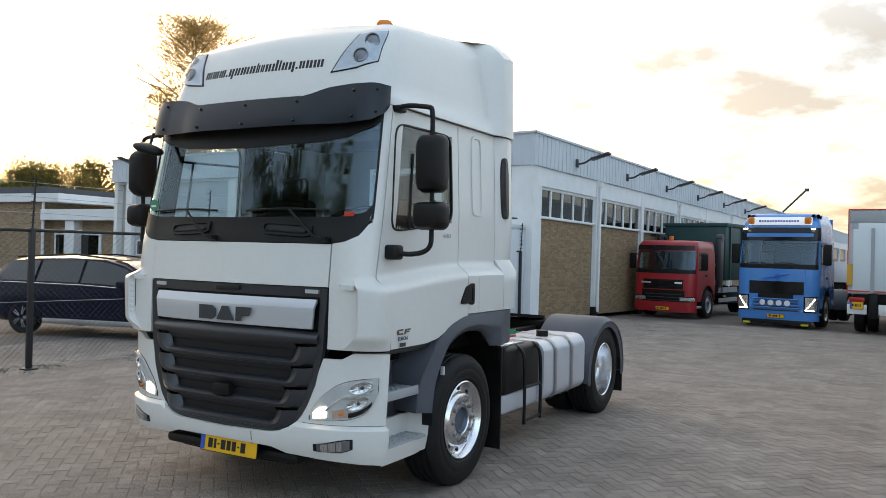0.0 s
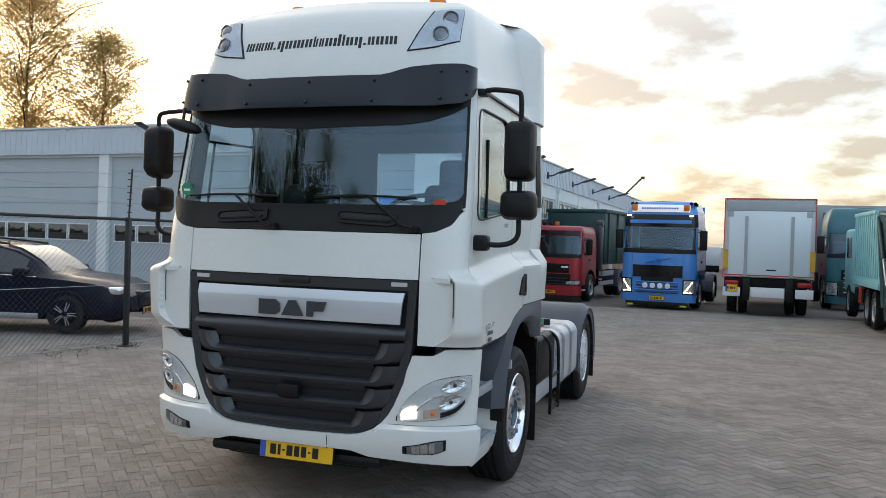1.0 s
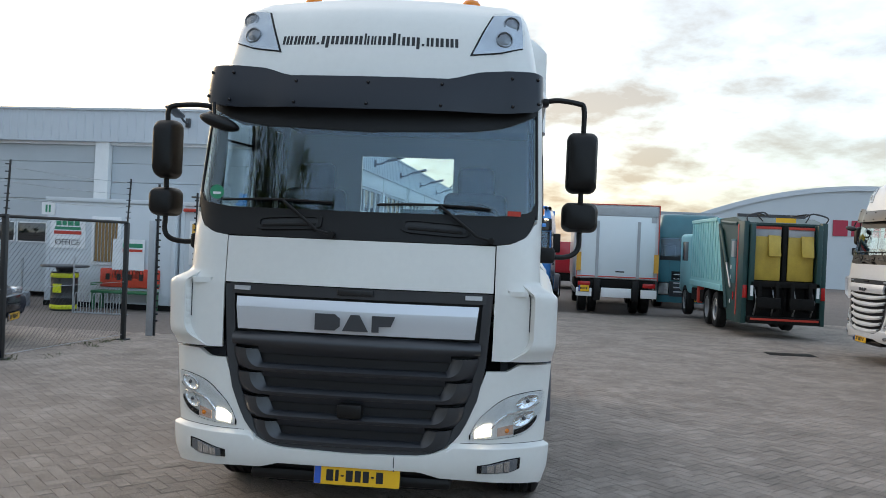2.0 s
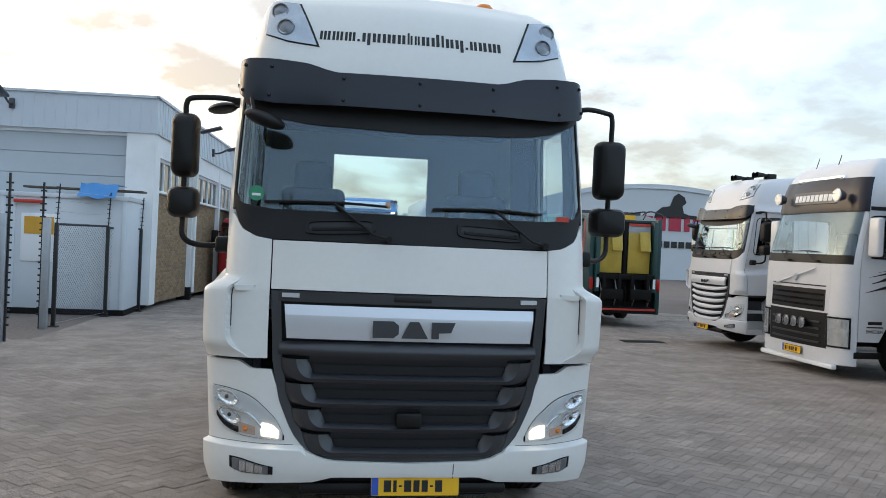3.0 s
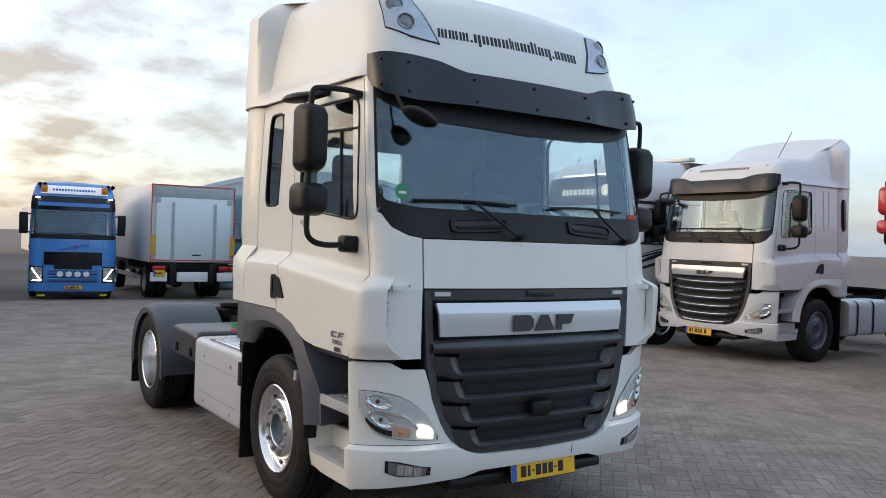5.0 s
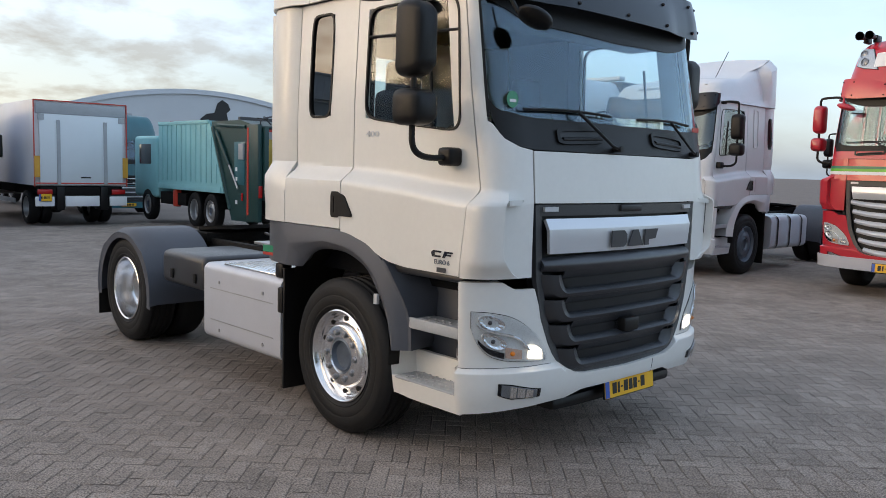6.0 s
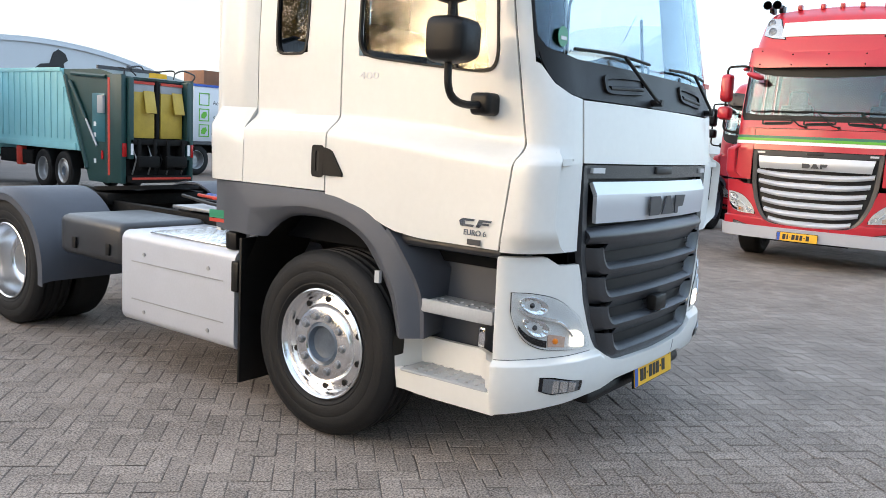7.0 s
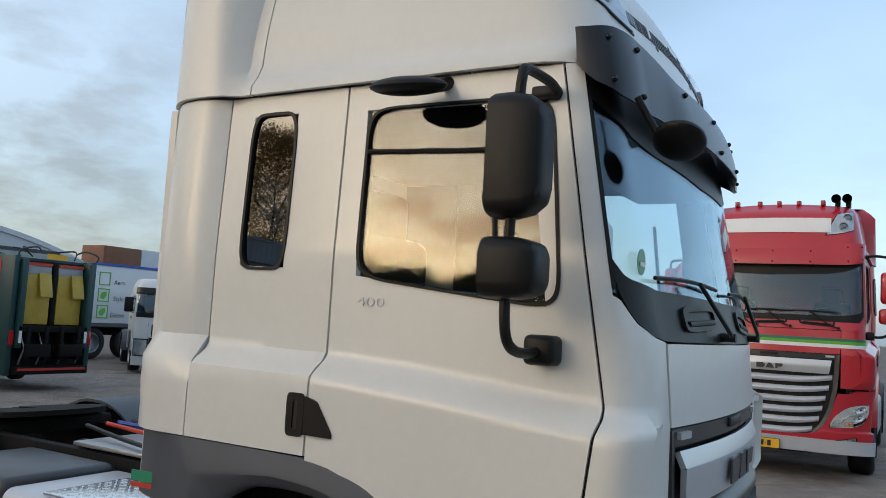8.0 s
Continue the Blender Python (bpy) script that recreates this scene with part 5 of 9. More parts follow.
        part("mesh_backing", patch(lambda u, v: gfn(u, v) + Vector((0, 0.035, 0)), span(-w - 0.06, w + 0.06, 8), [z0 - 0.015, z1 + 0.015], 0.006), "ink", g)
        front_grid(lambda x, z: gfn(x, z) + Vector((0, 0.002, 0)), -w, w, z0, z1, 0.0205, g)
    if style == "plain":
        part("radar_box", boxed(-0.075, 0.075, -0.065, 0.02, 0.765, 0.85, bevel=0.012), "black", g)
    P = bar(0, 0.36)
    badge_shapes(g, Matrix.Translation((0.02 if not hero else 0.01, P.y - 0.009, P.z)) @ FACE, 0.098 if hero else 0.06, 0.485 if hero else 0.32)

    # bumper with lamps
    def zt(q):
        return lerp(q, (0, 0.50, 0.60, 0.72, 0.82, 0.90, 0.955, 1.16, 1.30, 2.2), (0.553, 0.562, 0.575, 0.62, 0.72, 0.88, 1.075, 1.075, 1.118, 1.118))

    def zb(q):
        return lerp(q, (0, 0.52, 0.66, 0.9, 1.4, 2.0, 2.2), (0.47, 0.465, 0.43, 0.42, 0.395, 0.38, 0.38))

    def bsurf(p, z):
        P = S(p, z)
        q = abs(p)
        out = 0.036 * (1 - sstep(0.618, 0.642, z)) - 0.03 * (1 - sstep(0.36, 0.50, z))
        d = Vector((P.x * 0.9 * sstep(0.9, 1.8, q), -1 + 0.75 * sstep(1.2, 2.0, q), 0)).normalized()
        return P + d * out

    def bump(p, v):
        q = abs(p)
        return bsurf(p, lerp(v, (0, 0.27, 0.35, 1), (zb(q), min(0.614, zt(q) - 0.03), min(0.646, zt(q) - 0.01), zt(q))))
    us = span(-0.97, 0.97, 44)
    us = [-a for a in span(0.97, 2.0, 16)[1:][::-1]] + us + span(0.97, 2.0, 16)[1:]
    bp = part("bumper", patch(bump, us, [0, 0.05, 0.12, 0.2, 0.27, 0.28, 0.29, 0.30, 0.31, 0.32, 0.33, 0.34, 0.35, 0.4, 0.46, 0.52, 0.6, 0.7, 0.8, 0.9, 0.97, 1.0], 0.03), bumper, root)
    for s in (-1, 1):
        part("bumper_seam", patch(bsurf, ordered(s, span(0.80, 1.97, 26)), [0.6425, 0.6455], 0.004, lift=0.0012), "badge", bp)
    part("bumper_joint", patch(lambda u, v: bsurf(u, v), [0.33, 0.337], [0.46, 0.50, 0.55], 0.004, lift=0.001), "badge", bp)
    part("lower_intake", patch(lambda u, v: S(u, v) + Vector((0, 0.06, 0)), span(-0.62, 0.62, 8), [0.33, 0.40, 0.47], 0.02), "black", root)
    for s in (-1, 1):
        headlamp(root, bsurf, s, "gloss", lit=lit)
        def fog(k):
            def fn(u, v):
                q = 1.14 + (abs(u) - 1.14) * k
                hi = lerp(q, (0.93, 1.23, 1.35), (0.520, 0.560, 0.565))
                lo = lerp(q, (0.93, 1.23, 1.35), (0.474, 0.474, 0.500))
                return bsurf(s * q, (lo + hi) / 2 + (hi - lo) * (v - 0.5) * k)
            return fn
        fus = ordered(s, span(0.93, 1.35, 6))
        part("fog_recess", patch(fog(1.0), fus, [0, 0.5, 1], 0.01, lift=0.004), "gloss", root)
        fl = part("fog_lamp", patch(fog(0.84), fus, [0, 0.5, 1], 0.01, lift=0.007), "lampgrey", root)
        for a, b in ((0.965, 1.05), (1.065, 1.16), (1.175, 1.25)):
            part("reflector_facet", patch(lambda u, v: fog(0.80)(u, v), ordered(s, span(a, b, 3)), [0.04, 0.5, 0.96], 0.006, lift=0.011), "facets", fl)
        part("fog_lens", patch(fog(0.9), fus, [0, 0.5, 1], 0.003, lift=0.018), "lens", fl)
    # plate
    number_plate(root, Matrix.Translation((plate_x, plate_y, 0.415)) @ Matrix.Rotation(radians(-6), 4, "X") @ FACE)
    part("under_panel", boxed(-0.62, 0.62, 0.03, 0.4, 0.345, 0.42, bevel=0.03), "black", root)

    # steps, mudguard and skirts
    for s in (-1, 1):
        def lower(u, v):
            y = s * u
            z = 0.372 + (0.628 - 0.372) * v
            x = 1.175 - 0.03 * (1 - v) * (1 - v) - 0.02 * sstep(0.65, 0.8, y)
            return Vector((s * x, y, z))
        stp = new("step_unit")
        stp.parent = root
        part("step_shell", patch(lower, ordered(s, span(0.255, 0.845, 8)), [0, 0.08, 0.25, 0.42], 0.03), bumper, stp)
        part("step_shell", patch(lambda u, v: lower(u, v) - Vector((s * (0.17 * sstep(0.27, 0.42, s * u) * (1 - sstep(0.77, 0.845, s * u))), 0, 0)), ordered(s, span(0.255, 0.845, 10)), [0.42, 0.7, 1.0], 0.03), bumper, stp)
        tr = part("tread", boxed(min(s * 0.90, s * 1.165), max(s * 0.90, s * 1.165), 0.29, 0.80, 0.472, 0.492, bevel=0.012), "grey", stp)
        bm = bmesh.new()
        for i in range(4):
            for k in range(7):
                cyl(bm, (s * (1.135 - 0.045 * i), 0.36 + 0.06 * k, 0.488), (s * (1.135 - 0.045 * i), 0.36 + 0.06 * k, 0.497), 0.013, 0.010, 8)
        part("tread_studs", bm, "steel", tr)["kind"] = "stuff"
        up = part("upper_step", boxed(min(s * 0.93, s * 1.15), max(s * 0.93, s * 1.15), 0.285, 0.715, 0.79, 0.842, bevel=0.014), "grey", stp)
        part("step_rim", boxed(min(s * 1.13, s * 1.152), max(s * 1.13, s * 1.152), 0.285, 0.72, 0.79, 0.855, bevel=0.008), "grey", up)
        part("step_rim", boxed(min(s * 0.93, s * 1.15), max(s * 0.93, s * 1.15), 0.700, 0.722, 0.80, 0.862, bevel=0.008), "grey", up)
        if hero:
            part("step_lamp", boxed(min(s * 0.965, s * 0.985), max(s * 0.965, s * 0.985), 0.425, 0.465, 0.63, 0.73, bevel=0.008), "chrome", stp)
        bm = bmesh.new()
        for i in range(3):
            for k in range(6):
                cyl(bm, (s * (1.12 - 0.05 * i), 0.36 + 0.06 * k, 0.840), (s * (1.12 - 0.05 * i), 0.36 + 0.06 * k, 0.847), 0.013, 0.010, 8)
        part("tread_studs", bm, "steel", up)["kind"] = "stuff"
        part("step_wall", boxed(min(s * 0.88, s * 0.93), max(s * 0.88, s * 0.93), 0.25, 0.95, 0.48, 1.15, bevel=0.01), "skirt", stp)
        part("step_post", boxed(min(s * 0.93, s * 1.135), max(s * 0.93, s * 1.135), 0.262, 0.282, 0.64, 1.10, bevel=0.005), "skirt", stp)
        part("door_sill", boxed(min(s * 0.9, s * 1.15), max(s * 0.9, s * 1.15), 0.26, 0.86, 1.10, 1.15, bevel=0.02), "plastic", stp)
        # wheel-arch lip: a band that sweeps from the step over the wheel to the rear of the cab
        CZ = 0.60

        def arch(u, v):
            k = (0, 0.10, 0.20, 0.30, 0.40, 0.50, 0.60, 0.72, 0.84, 0.92, 1.0)   # front foot .. rear end
            yi = curve(u, k, (0.815, 0.835, 0.875, 0.97, 1.09, 1.30, 1.53, 1.66, 1.73, 1.76, 1.78))
            zi = curve(u, k, (0.655, 0.73, 0.85, 0.99, 1.11, 1.175, 1.175, 1.13, 1.08, 1.055, 1.035))
            yo = curve(u, k[:7], (0.69, 0.70, 0.735, 0.805, 0.90, 1.05, 1.33)) if u < 0.6 else lerp(u, k, (0.69, 0.70, 0.735, 0.805, 0.90, 1.05, 1.33, 1.66, 2.03, 2.03, 2.03))
            zo = curve(u, k[:7], (0.655, 0.80, 0.93, 1.06, 1.165, 1.26, 1.318)) if u < 0.6 else lerp(u, k, (0.655, 0.80, 0.93, 1.06, 1.165, 1.26, 1.318, 1.32, 1.32, 1.17, 1.04))
            y, z = yi + (yo - yi) * v, zi + (zo - zi) * v
            x = lerp(v, (0, 0.08, 0.42, 0.5, 1.0), (1.165, 1.19, 1.225, 1.224, 1.198)) - 0.045 * sstep(0.34, 0.1, u) * sstep(0.45, 1.0, v)
            return Vector((s * x, y, z))
        part("wheel_arch", patch(arch, sorted(set(span(0, 1, 50) + [0.84])), [0, 0.04, 0.08, 0.2, 0.32, 0.42, 0.46, 0.5, 0.75, 1.0], 0.05 * s), skirt, root)
        part("step_rear_wall", patch(lambda u, v: arch(lerp(v, (0, 1), (0.0, 0.40)), 1.0) * (1 - u) + Vector((s * 0.93, lerp(v, (0, 0.7, 1), (0.74, 0.70, 0.80)), lerp(v, (0, 1), (0.655, 1.12)))) * u, span(0, 1, 4), span(0, 1, 10), 0.02 * s), skirt, root)
        part("rear_skirt", patch(sh_side_lower(s), ordered(s, span(2.035, 2.30, 4)), span(1.035, 1.318, 4), 0.03, lift=0.0), skirt, root)
        bm = bmesh.new()
        rows = []
        for k in range(13):
            a = radians(-10 + 200 * k / 12)
            rows.append([bm.verts.new((s * xx, 1.39 - 0.572 * math.cos(a), CZ + 0.05 + 0.60 * math.sin(a))) for xx in (0.75, 1.19)])
        loft_caps(bm, rows)
        part("wheel_housing", bm, "black", root)
        part("mud_flap", boxed(min(s * 0.80, s * 1.185), max(s * 0.80, s * 1.185), 1.975, 1.995, 0.15, 1.0, bevel=0.004), "black", root)
        part("side_marker", boxed(min(s * 1.205, s * 1.225), max(s * 1.205, s * 1.225), 0.905, 0.935, 0.905, 0.965), "silver", root) if hero else None
    # floor, shelf and seats
    part("cab_floor", boxed(-0.96, 0.96, 0.30, REAR - 0.05, 1.02, 1.22), "inner", root)
    part("dashboard", boxed(-1.0, 1.0, 0.16, 0.62, 1.50, 1.985, bevel=0.06, seg=3), "black", root)
    part("roof_lining", boxed(-1.0, 1.0, 0.32, REAR - 0.06, 2.755, 2.775), "inner", root)
    part("header_shelf", boxed(-1.0, 1.0, 0.30, 0.75, 2.60, 2.75, bevel=0.03), "curtain", root)
    for s in (-1, 1):
        seat = new("seat")
        seat.parent = root
        part("cushion", boxed(s * 0.62 - 0.25, s * 0.62 + 0.25, 0.85, 1.35, 1.42, 1.60, bevel=0.05, seg=3), "seat", seat)
        part("backrest", boxed(s * 0.62 - 0.24, s * 0.62 + 0.24, 1.30, 1.46, 1.55, 2.22, bevel=0.06, seg=3), "seat", seat)
        part("headrest", boxed(s * 0.62 - 0.14, s * 0.62 + 0.14, 1.36, 1.47, 2.18, 2.42, bevel=0.05, seg=3), "seat", seat)
    sw = new("steering_wheel")
    sw.parent = root
    sw.matrix_basis = pose(0.60, 0.62, 2.02, 25, 0, 0)
    bm = bmesh.new()
    tube(bm, [(0.215 * math.cos(a), 0.215 * math.sin(a), 0) for a in span(0, 2 * math.pi, 32)], 0.017, 8)
    part("wheel_rim", bm, "black", sw)
    bm = bmesh.new()
    box(bm, -0.20, 0.20, -0.02, 0.02, -0.02, 0.0)
    box(bm, -0.07, 0.07, -0.08, 0.06, -0.03, 0.01, bevel=0.015)
    part("wheel_spokes", bm, "black", sw)
    return sh, R, bar


def sh_side_lower(s):
    def f(u, z):
        y = s * u
        t = max(0, (y - 1.93) / (REAR - 1.93))
        return Vector((s * (1.20 - 0.14 * t * t), y, z))
    return f


def chassis(root, wheelbase=3.445, hub_y=1.345, rim="alu", tail=0.75, fenders="skirt", detail=True):
    """Frame rails, axles, wheels, rear mudguards and coupling plate of a two-axle tractor."""
    ry = hub_y + wheelbase
    for s in (-1, 1):
        part("frame_rail", boxed(min(s * 0.36, s * 0.43), max(s * 0.36, s * 0.43), 0.6, ry + tail, 0.70, 0.97, bevel=0.008), "dirt", root)
        wheel(root, s * 1.025, hub_y, 0.503, 0.31, s, rim_mat=rim, detail=detail)
        wheel(root, s * 1.01, ry, 0.50, 0.30, s, rear=True, rim_mat=rim, detail=detail)
        wheel(root, s * 0.68, ry, 0.50, 0.28, s, rear=True, rim_mat=rim, detail=False, seg=32)
        # rear mudguard in three pieces
        def guard(u, v):
            a = radians(-8 + 196 * u)
            rr_y, rr_z = 0.61, 0.58
            y = ry - rr_y * math.cos(a)
            z = 0.50 + rr_z * math.sin(a)
            z = min(z, 1.075)
            return Vector((s * (0.54 + 0.65 * v), y, z - 0.045 * max(0, v - 0.88) / 0.12 * (1 if z > 0.95 else 0.3)))
        bm = patch(guard, span(0, 1, 26), [0, 0.3, 0.6, 0.88, 0.95, 1.0], 0.02)
        part("rear_mudguard", bm, fenders, root)
        bm = bmesh.new()
        outer = [(ry - 0.61 * math.cos(radians(-8 + 196 * u)), min(0.50 + 0.58 * math.sin(radians(-8 + 196 * u)), 1.075)) for u in span(0, 1, 26)]
        inner = [(ry + (y - ry) * 0.875, 0.5 + (z - 0.5) * 0.90) for y, z in outer]
        a = [bm.verts.new((s * 1.186, y, z - 0.04)) for y, z in outer]
        b = [bm.verts.new((s * 1.183, y, z - 0.04)) for y, z in inner]
        for i in range(len(a) - 1):
            bm.faces.new((a[i], a[i + 1], b[i + 1], b[i]))
        part("mudguard_lip", bm, fenders, root)
        part("mud_flap", boxed(min(s * 0.58, s * 1.18), max(s * 0.58, s * 1.18), ry + 0.605, ry + 0.62, 0.17, 0.62, bevel=0.004), "black", root)
        part("rear_lamp", boxed(min(s * 0.62, s * 1.05), max(s * 0.62, s * 1.05), ry + tail - 0.06, ry + tail + 0.02, 0.60, 0.74, bevel=0.015), "redlens", root)
    bm = bmesh.new()
    cyl(bm, (-1.0, hub_y, 0.50), (1.0, hub_y, 0.50), 0.07)
    part("front_axle", bm, "dirt", root)
    bm = bmesh.new()
    cyl(bm, (-0.95, ry, 0.51), (0.95, ry, 0.51), 0.09)
    bmesh.ops.create_uvsphere(bm, u_segments=16, v_segments=10, radius=0.23, matrix=Matrix.Translation((0, ry, 0.53)))
    part("rear_axle", bm, "dirt", root)
    part("cross_member", boxed(-0.42, 0.42, ry + tail - 0.1, ry + tail, 0.70, 0.96, bevel=0.01), "dirt", root)
    part("engine_block", boxed(-0.35, 0.35, 0.7, 2.3, 0.55, 1.05, bevel=0.05), "dirt", root)
    # coupling plate
    bm = bmesh.new()
    poly = []
    for a in span(100, 440, 26):
        poly.append((0.45 * math.cos(radians(a)), 0.45 * math.sin(radians(a)) * 0.85))
    poly += [(0.05, 0.1), (-0.05, 0.1)]
    prism(bm, poly, 0.035, Matrix.Translation((0, ry - 0.15, 1.045)) @ Matrix.Rotation(radians(-5), 4, "X"))
    plate = part("coupling_plate", bm, "dirt", root, "greasy black fifth-wheel coupling")
    part("coupling_bed", boxed(-0.48, 0.48, ry - 0.3, ry + 0.05, 0.93, 1.03, bevel=0.02), "dirt", plate)
    for x in (-0.26, 0.26):
        part("coupling_ramp", boxed(x - 0.13, x + 0.13, ry + 0.12, ry + 0.42, 0.95, 1.03, bevel=0.02, m=Matrix.Translation((0, ry, 1.0)) @ Matrix.Rotation(radians(-14), 4, "X") @ Matrix.Translation((0, -ry, -1.0))), "dirt", plate)
    part("catwalk", boxed(-0.42, 0.42, 2.75, 3.7, 0.985, 1.01, bevel=0.005), "steel", root)


def hero_truck():
    root = thing("tractor_truck", "white two-axle tractor truck with high roof parked on the pavers", "truck")
    sh, R, bar = cab(root)
    chassis(root)
    # web address over the windscreen as plain bars
    wd = [0.060, 0.060, 0.060, 0.016, 0.048, 0.046, 0.076, 0.046, 0.030, 0.030, 0.046, 0.048, 0.014, 0.046, 0.048, 0.016, 0.042, 0.048, 0.076]
    ht = [(0, .058)] * 3 + [(0, .014), (-.022, .058), (0, .058), (0, .058), (0, .058), (0, .075), (0, .058), (0, .058), (0, .082), (0, .078), (0, .058), (-.022, .058), (0, .014), (0, .058), (0, .058), (0, .058)]

    def on_roof(x, dz):
        z = 3.072 + dz
        v = roof_v(z)
        return R((x - 0.04) / 0.80, v)

    def roof_v(z):
        h = (z - 2.784) / (3.42 - 2.784)
        return 1 - (1 - h) ** (1 / 1.35)
    x = -sum(wd) * 0.5 * 1.06 - 0.0135 * 9
    for w, h in zip(wd, ht):
        n = 1 if w < 0.02 else 3 if w > 0.055 else 2
        for k in range(n):
            bm = bmesh.new()
            each = w * 1.06 / (1.5 * n - 0.5)
            prism_on(bm, on_roof, x + 1.5 * k * each, x + (1.5 * k + 1) * each, h[0] if k == n - 1 else max(0, h[0]), h[1] if k == (n - 1 if h[1] > 0.08 else 0) else min(0.058, h[1]), 0.002)
            part("roof_mark", bm, "ink", root, smooth=False)
        x += w * 1.06 + 0.0135
    for x in (-0.60, 0.55):
        bm = bmesh.new()
        lathe(bm, [(0.075, 0), (0.075, 0.03), (0.068, 0.035), (0.066, 0.085), (0.05, 0.105), (0.0, 0.108)], 24, Matrix.Translation((x, 1.04, 3.475)))
        part("beacon", bm, "amber", root, "amber flashing beacon")
    for s in (-1, 1):
        # door badges
        m = Matrix.Translation((s * 1.207, 0.38 if s > 0 else 0.37, 1.255)) @ (Matrix.Rotation(radians(90), 4, "Z") if s > 0 else Matrix.Rotation(radians(-90), 4, "Z")) @ FACE @ Matrix.Scale(0.86, 4)
        bm = bmesh.new()
        prism(bm, [(-0.09, -0.02), (-0.01, -0.02), (-0.005, -0.008), (-0.06, -0.008), (-0.065, 0.010), (-0.005, 0.010), (-0.0, 0.022), (-0.08, 0.022), (-0.1, 0.008)], 0.004)
        prism(bm, [(0.005, -0.02), (0.03, -0.02), (0.04, -0.006), (0.085, -0.006), (0.09, 0.004), (0.045, 0.004), (0.05, 0.010), (0.1, 0.010), (0.105, 0.022), (0.025, 0.022)], 0.004)
        part("model_badge", bm, "chrome", root, m=m)
        lettering("EURO 6", 0.042, "hubgrey", root, m @ Matrix.Translation((-0.0, -0.052, 0.001)), "euro_lettering")
        part("label_plate", boxed(-0.045, 0.04, -0.115, -0.085, 0.0, 0.002), "badge", root, m=m)
        m = Matrix.Translation((s * 1.103, 1.13, 1.915)) @ (Matrix.Rotation(radians(90), 4, "Z") if s > 0 else Matrix.Rotation(radians(-90), 4, "Z")) @ FACE
        lettering("400", 0.05, "silver", root, m @ Matrix.Diagonal((1.75, 1.0, 1.0, 1)), "power_lettering")
        # reflector sticker on the skirt
        m = Matrix.Translation((s * 1.165, 2.22, 1.09)) @ (Matrix.Rotation(radians(85), 4, "Z") if s > 0 else Matrix.Rotation(radians(-85), 4, "Z")) @ FACE
        part("skirt_sticker", boxed(-0.06, 0.06, -0.02, 0.0, 0, 0.004), "stk_red", root, m=m)
        part("skirt_sticker", boxed(-0.06, 0.06, 0.004, 0.05, 0, 0.004), "sticker", root, m=m)
    # stickers inside the screen
    P = sh.on_front(-0.93, 2.10)
    bm = bmesh.new()
    cyl(bm, P + Vector((0, -0.004, 0)), P + Vector((0.0, -0.007, 0)), 0.045, seg=24)
    part("screen_sticker", bm, "sticker", root)
    part("screen_sticker", boxed(P.x - 0.025, P.x + 0.025, P.y - 0.011, P.y - 0.008, 2.085, 2.10), "whiteflat", root)
    P = sh.on_front(0.92, 2.03)
    part("screen_sticker", boxed(P.x - 0.04, P.x + 0.04, P.y - 0.012, P.y - 0.008, 2.015, 2.045), "stk_red", root)
    # right: exhaust box clad in silver panels with a chequer lid; left: fuel tank with straps and ladder
    bx = new("exhaust_box")
    bx.parent = root
    bm = bmesh.new()
    prof = rounded(0.36, 0.30, 0.06, 5)
    prism(bm, prof, 1.14, Matrix.Translation((-0.80, 2.06, 0.615)) @ Matrix.Rotation(radians(-90), 4, "X"))
    part("box_body", bm, "tank", bx, "silver-painted exhaust silencer cover")
    part("chequer_lid", boxed(-1.12, -0.62, 2.10, 2.95, 0.913, 0.932, bevel=0.008), "alu", bx)
    bm = bmesh.new()
    for i in range(9):
        for k in range(15):
            mm = Matrix.Translation((-1.08 + 0.05 * i, 2.15 + 0.054 * k, 0.934)) @ Matrix.Rotation(radians(45 if (i + k) % 2 else -45), 4, "Z")
            box(bm, -0.016, 0.016, -0.004, 0.004, -0.003, 0.002, m=mm)
    part("chequer_pattern", bm, "alu", bx)["kind"] = "stuff"
    for y in (2.30, 2.95):
        for z in (0.78, 0.40):
            bm = bmesh.new()
            cyl(bm, (-1.158, y, z), (-1.166, y, z), 0.013, seg=10)
            part("bolt", bm, "steel", bx)
    for z in (0.72, 0.47):
        part("crease", boxed(-1.163, -1.158, 2.16, 3.09, z, z + 0.006), "steel", bx)
    part("bracket", boxed(-1.19, -1.0, 2.0, 2.06, 0.68, 0.86, bevel=0.01), "black", bx)
    part("lid_hinge", boxed(-1.14, -1.05, 2.08, 2.18, 0.91, 1.02, bevel=0.02), "black", bx)
    for nm, y0, y1, z0, z1, mt in (("battery_box", 3.22, 4.02, 0.66, 0.95, "plastic"),):
        part(nm, boxed(-1.15, -0.45, y0, y1, z0, z1, bevel=0.06, seg=3), mt, root)
        for k in (0, 1):
            part("latch", boxed(-1.165, -1.15, 3.35 + 0.42 * k, 3.40 + 0.42 * k, 0.72, 0.80, bevel=0.005), "black", root)
    tk = new("fuel_tank")
    tk.parent = root
    bm = bmesh.new()
    prism(bm, rounded(0.34, 0.29, 0.12, 6), 1.12, Matrix.Translation((0.85, 2.90, 0.68)) @ Matrix.Rotation(radians(-90), 4, "X"))
    part("tank_body", bm, "tank", tk, "silver-grey painted fuel tank")
    for y in (3.18, 3.62):
        bm = bmesh.new()
        prof = rounded(0.352, 0.302, 0.13, 6)
        pts = [(0.85 + px, y, 0.68 + pz) for px, pz in prof]
        rows = [[bm.verts.new((x, yy, z)) for x, _, z in pts + pts[:1]] for yy in (y - 0.03, y + 0.03)]
        loft_caps(bm, rows)
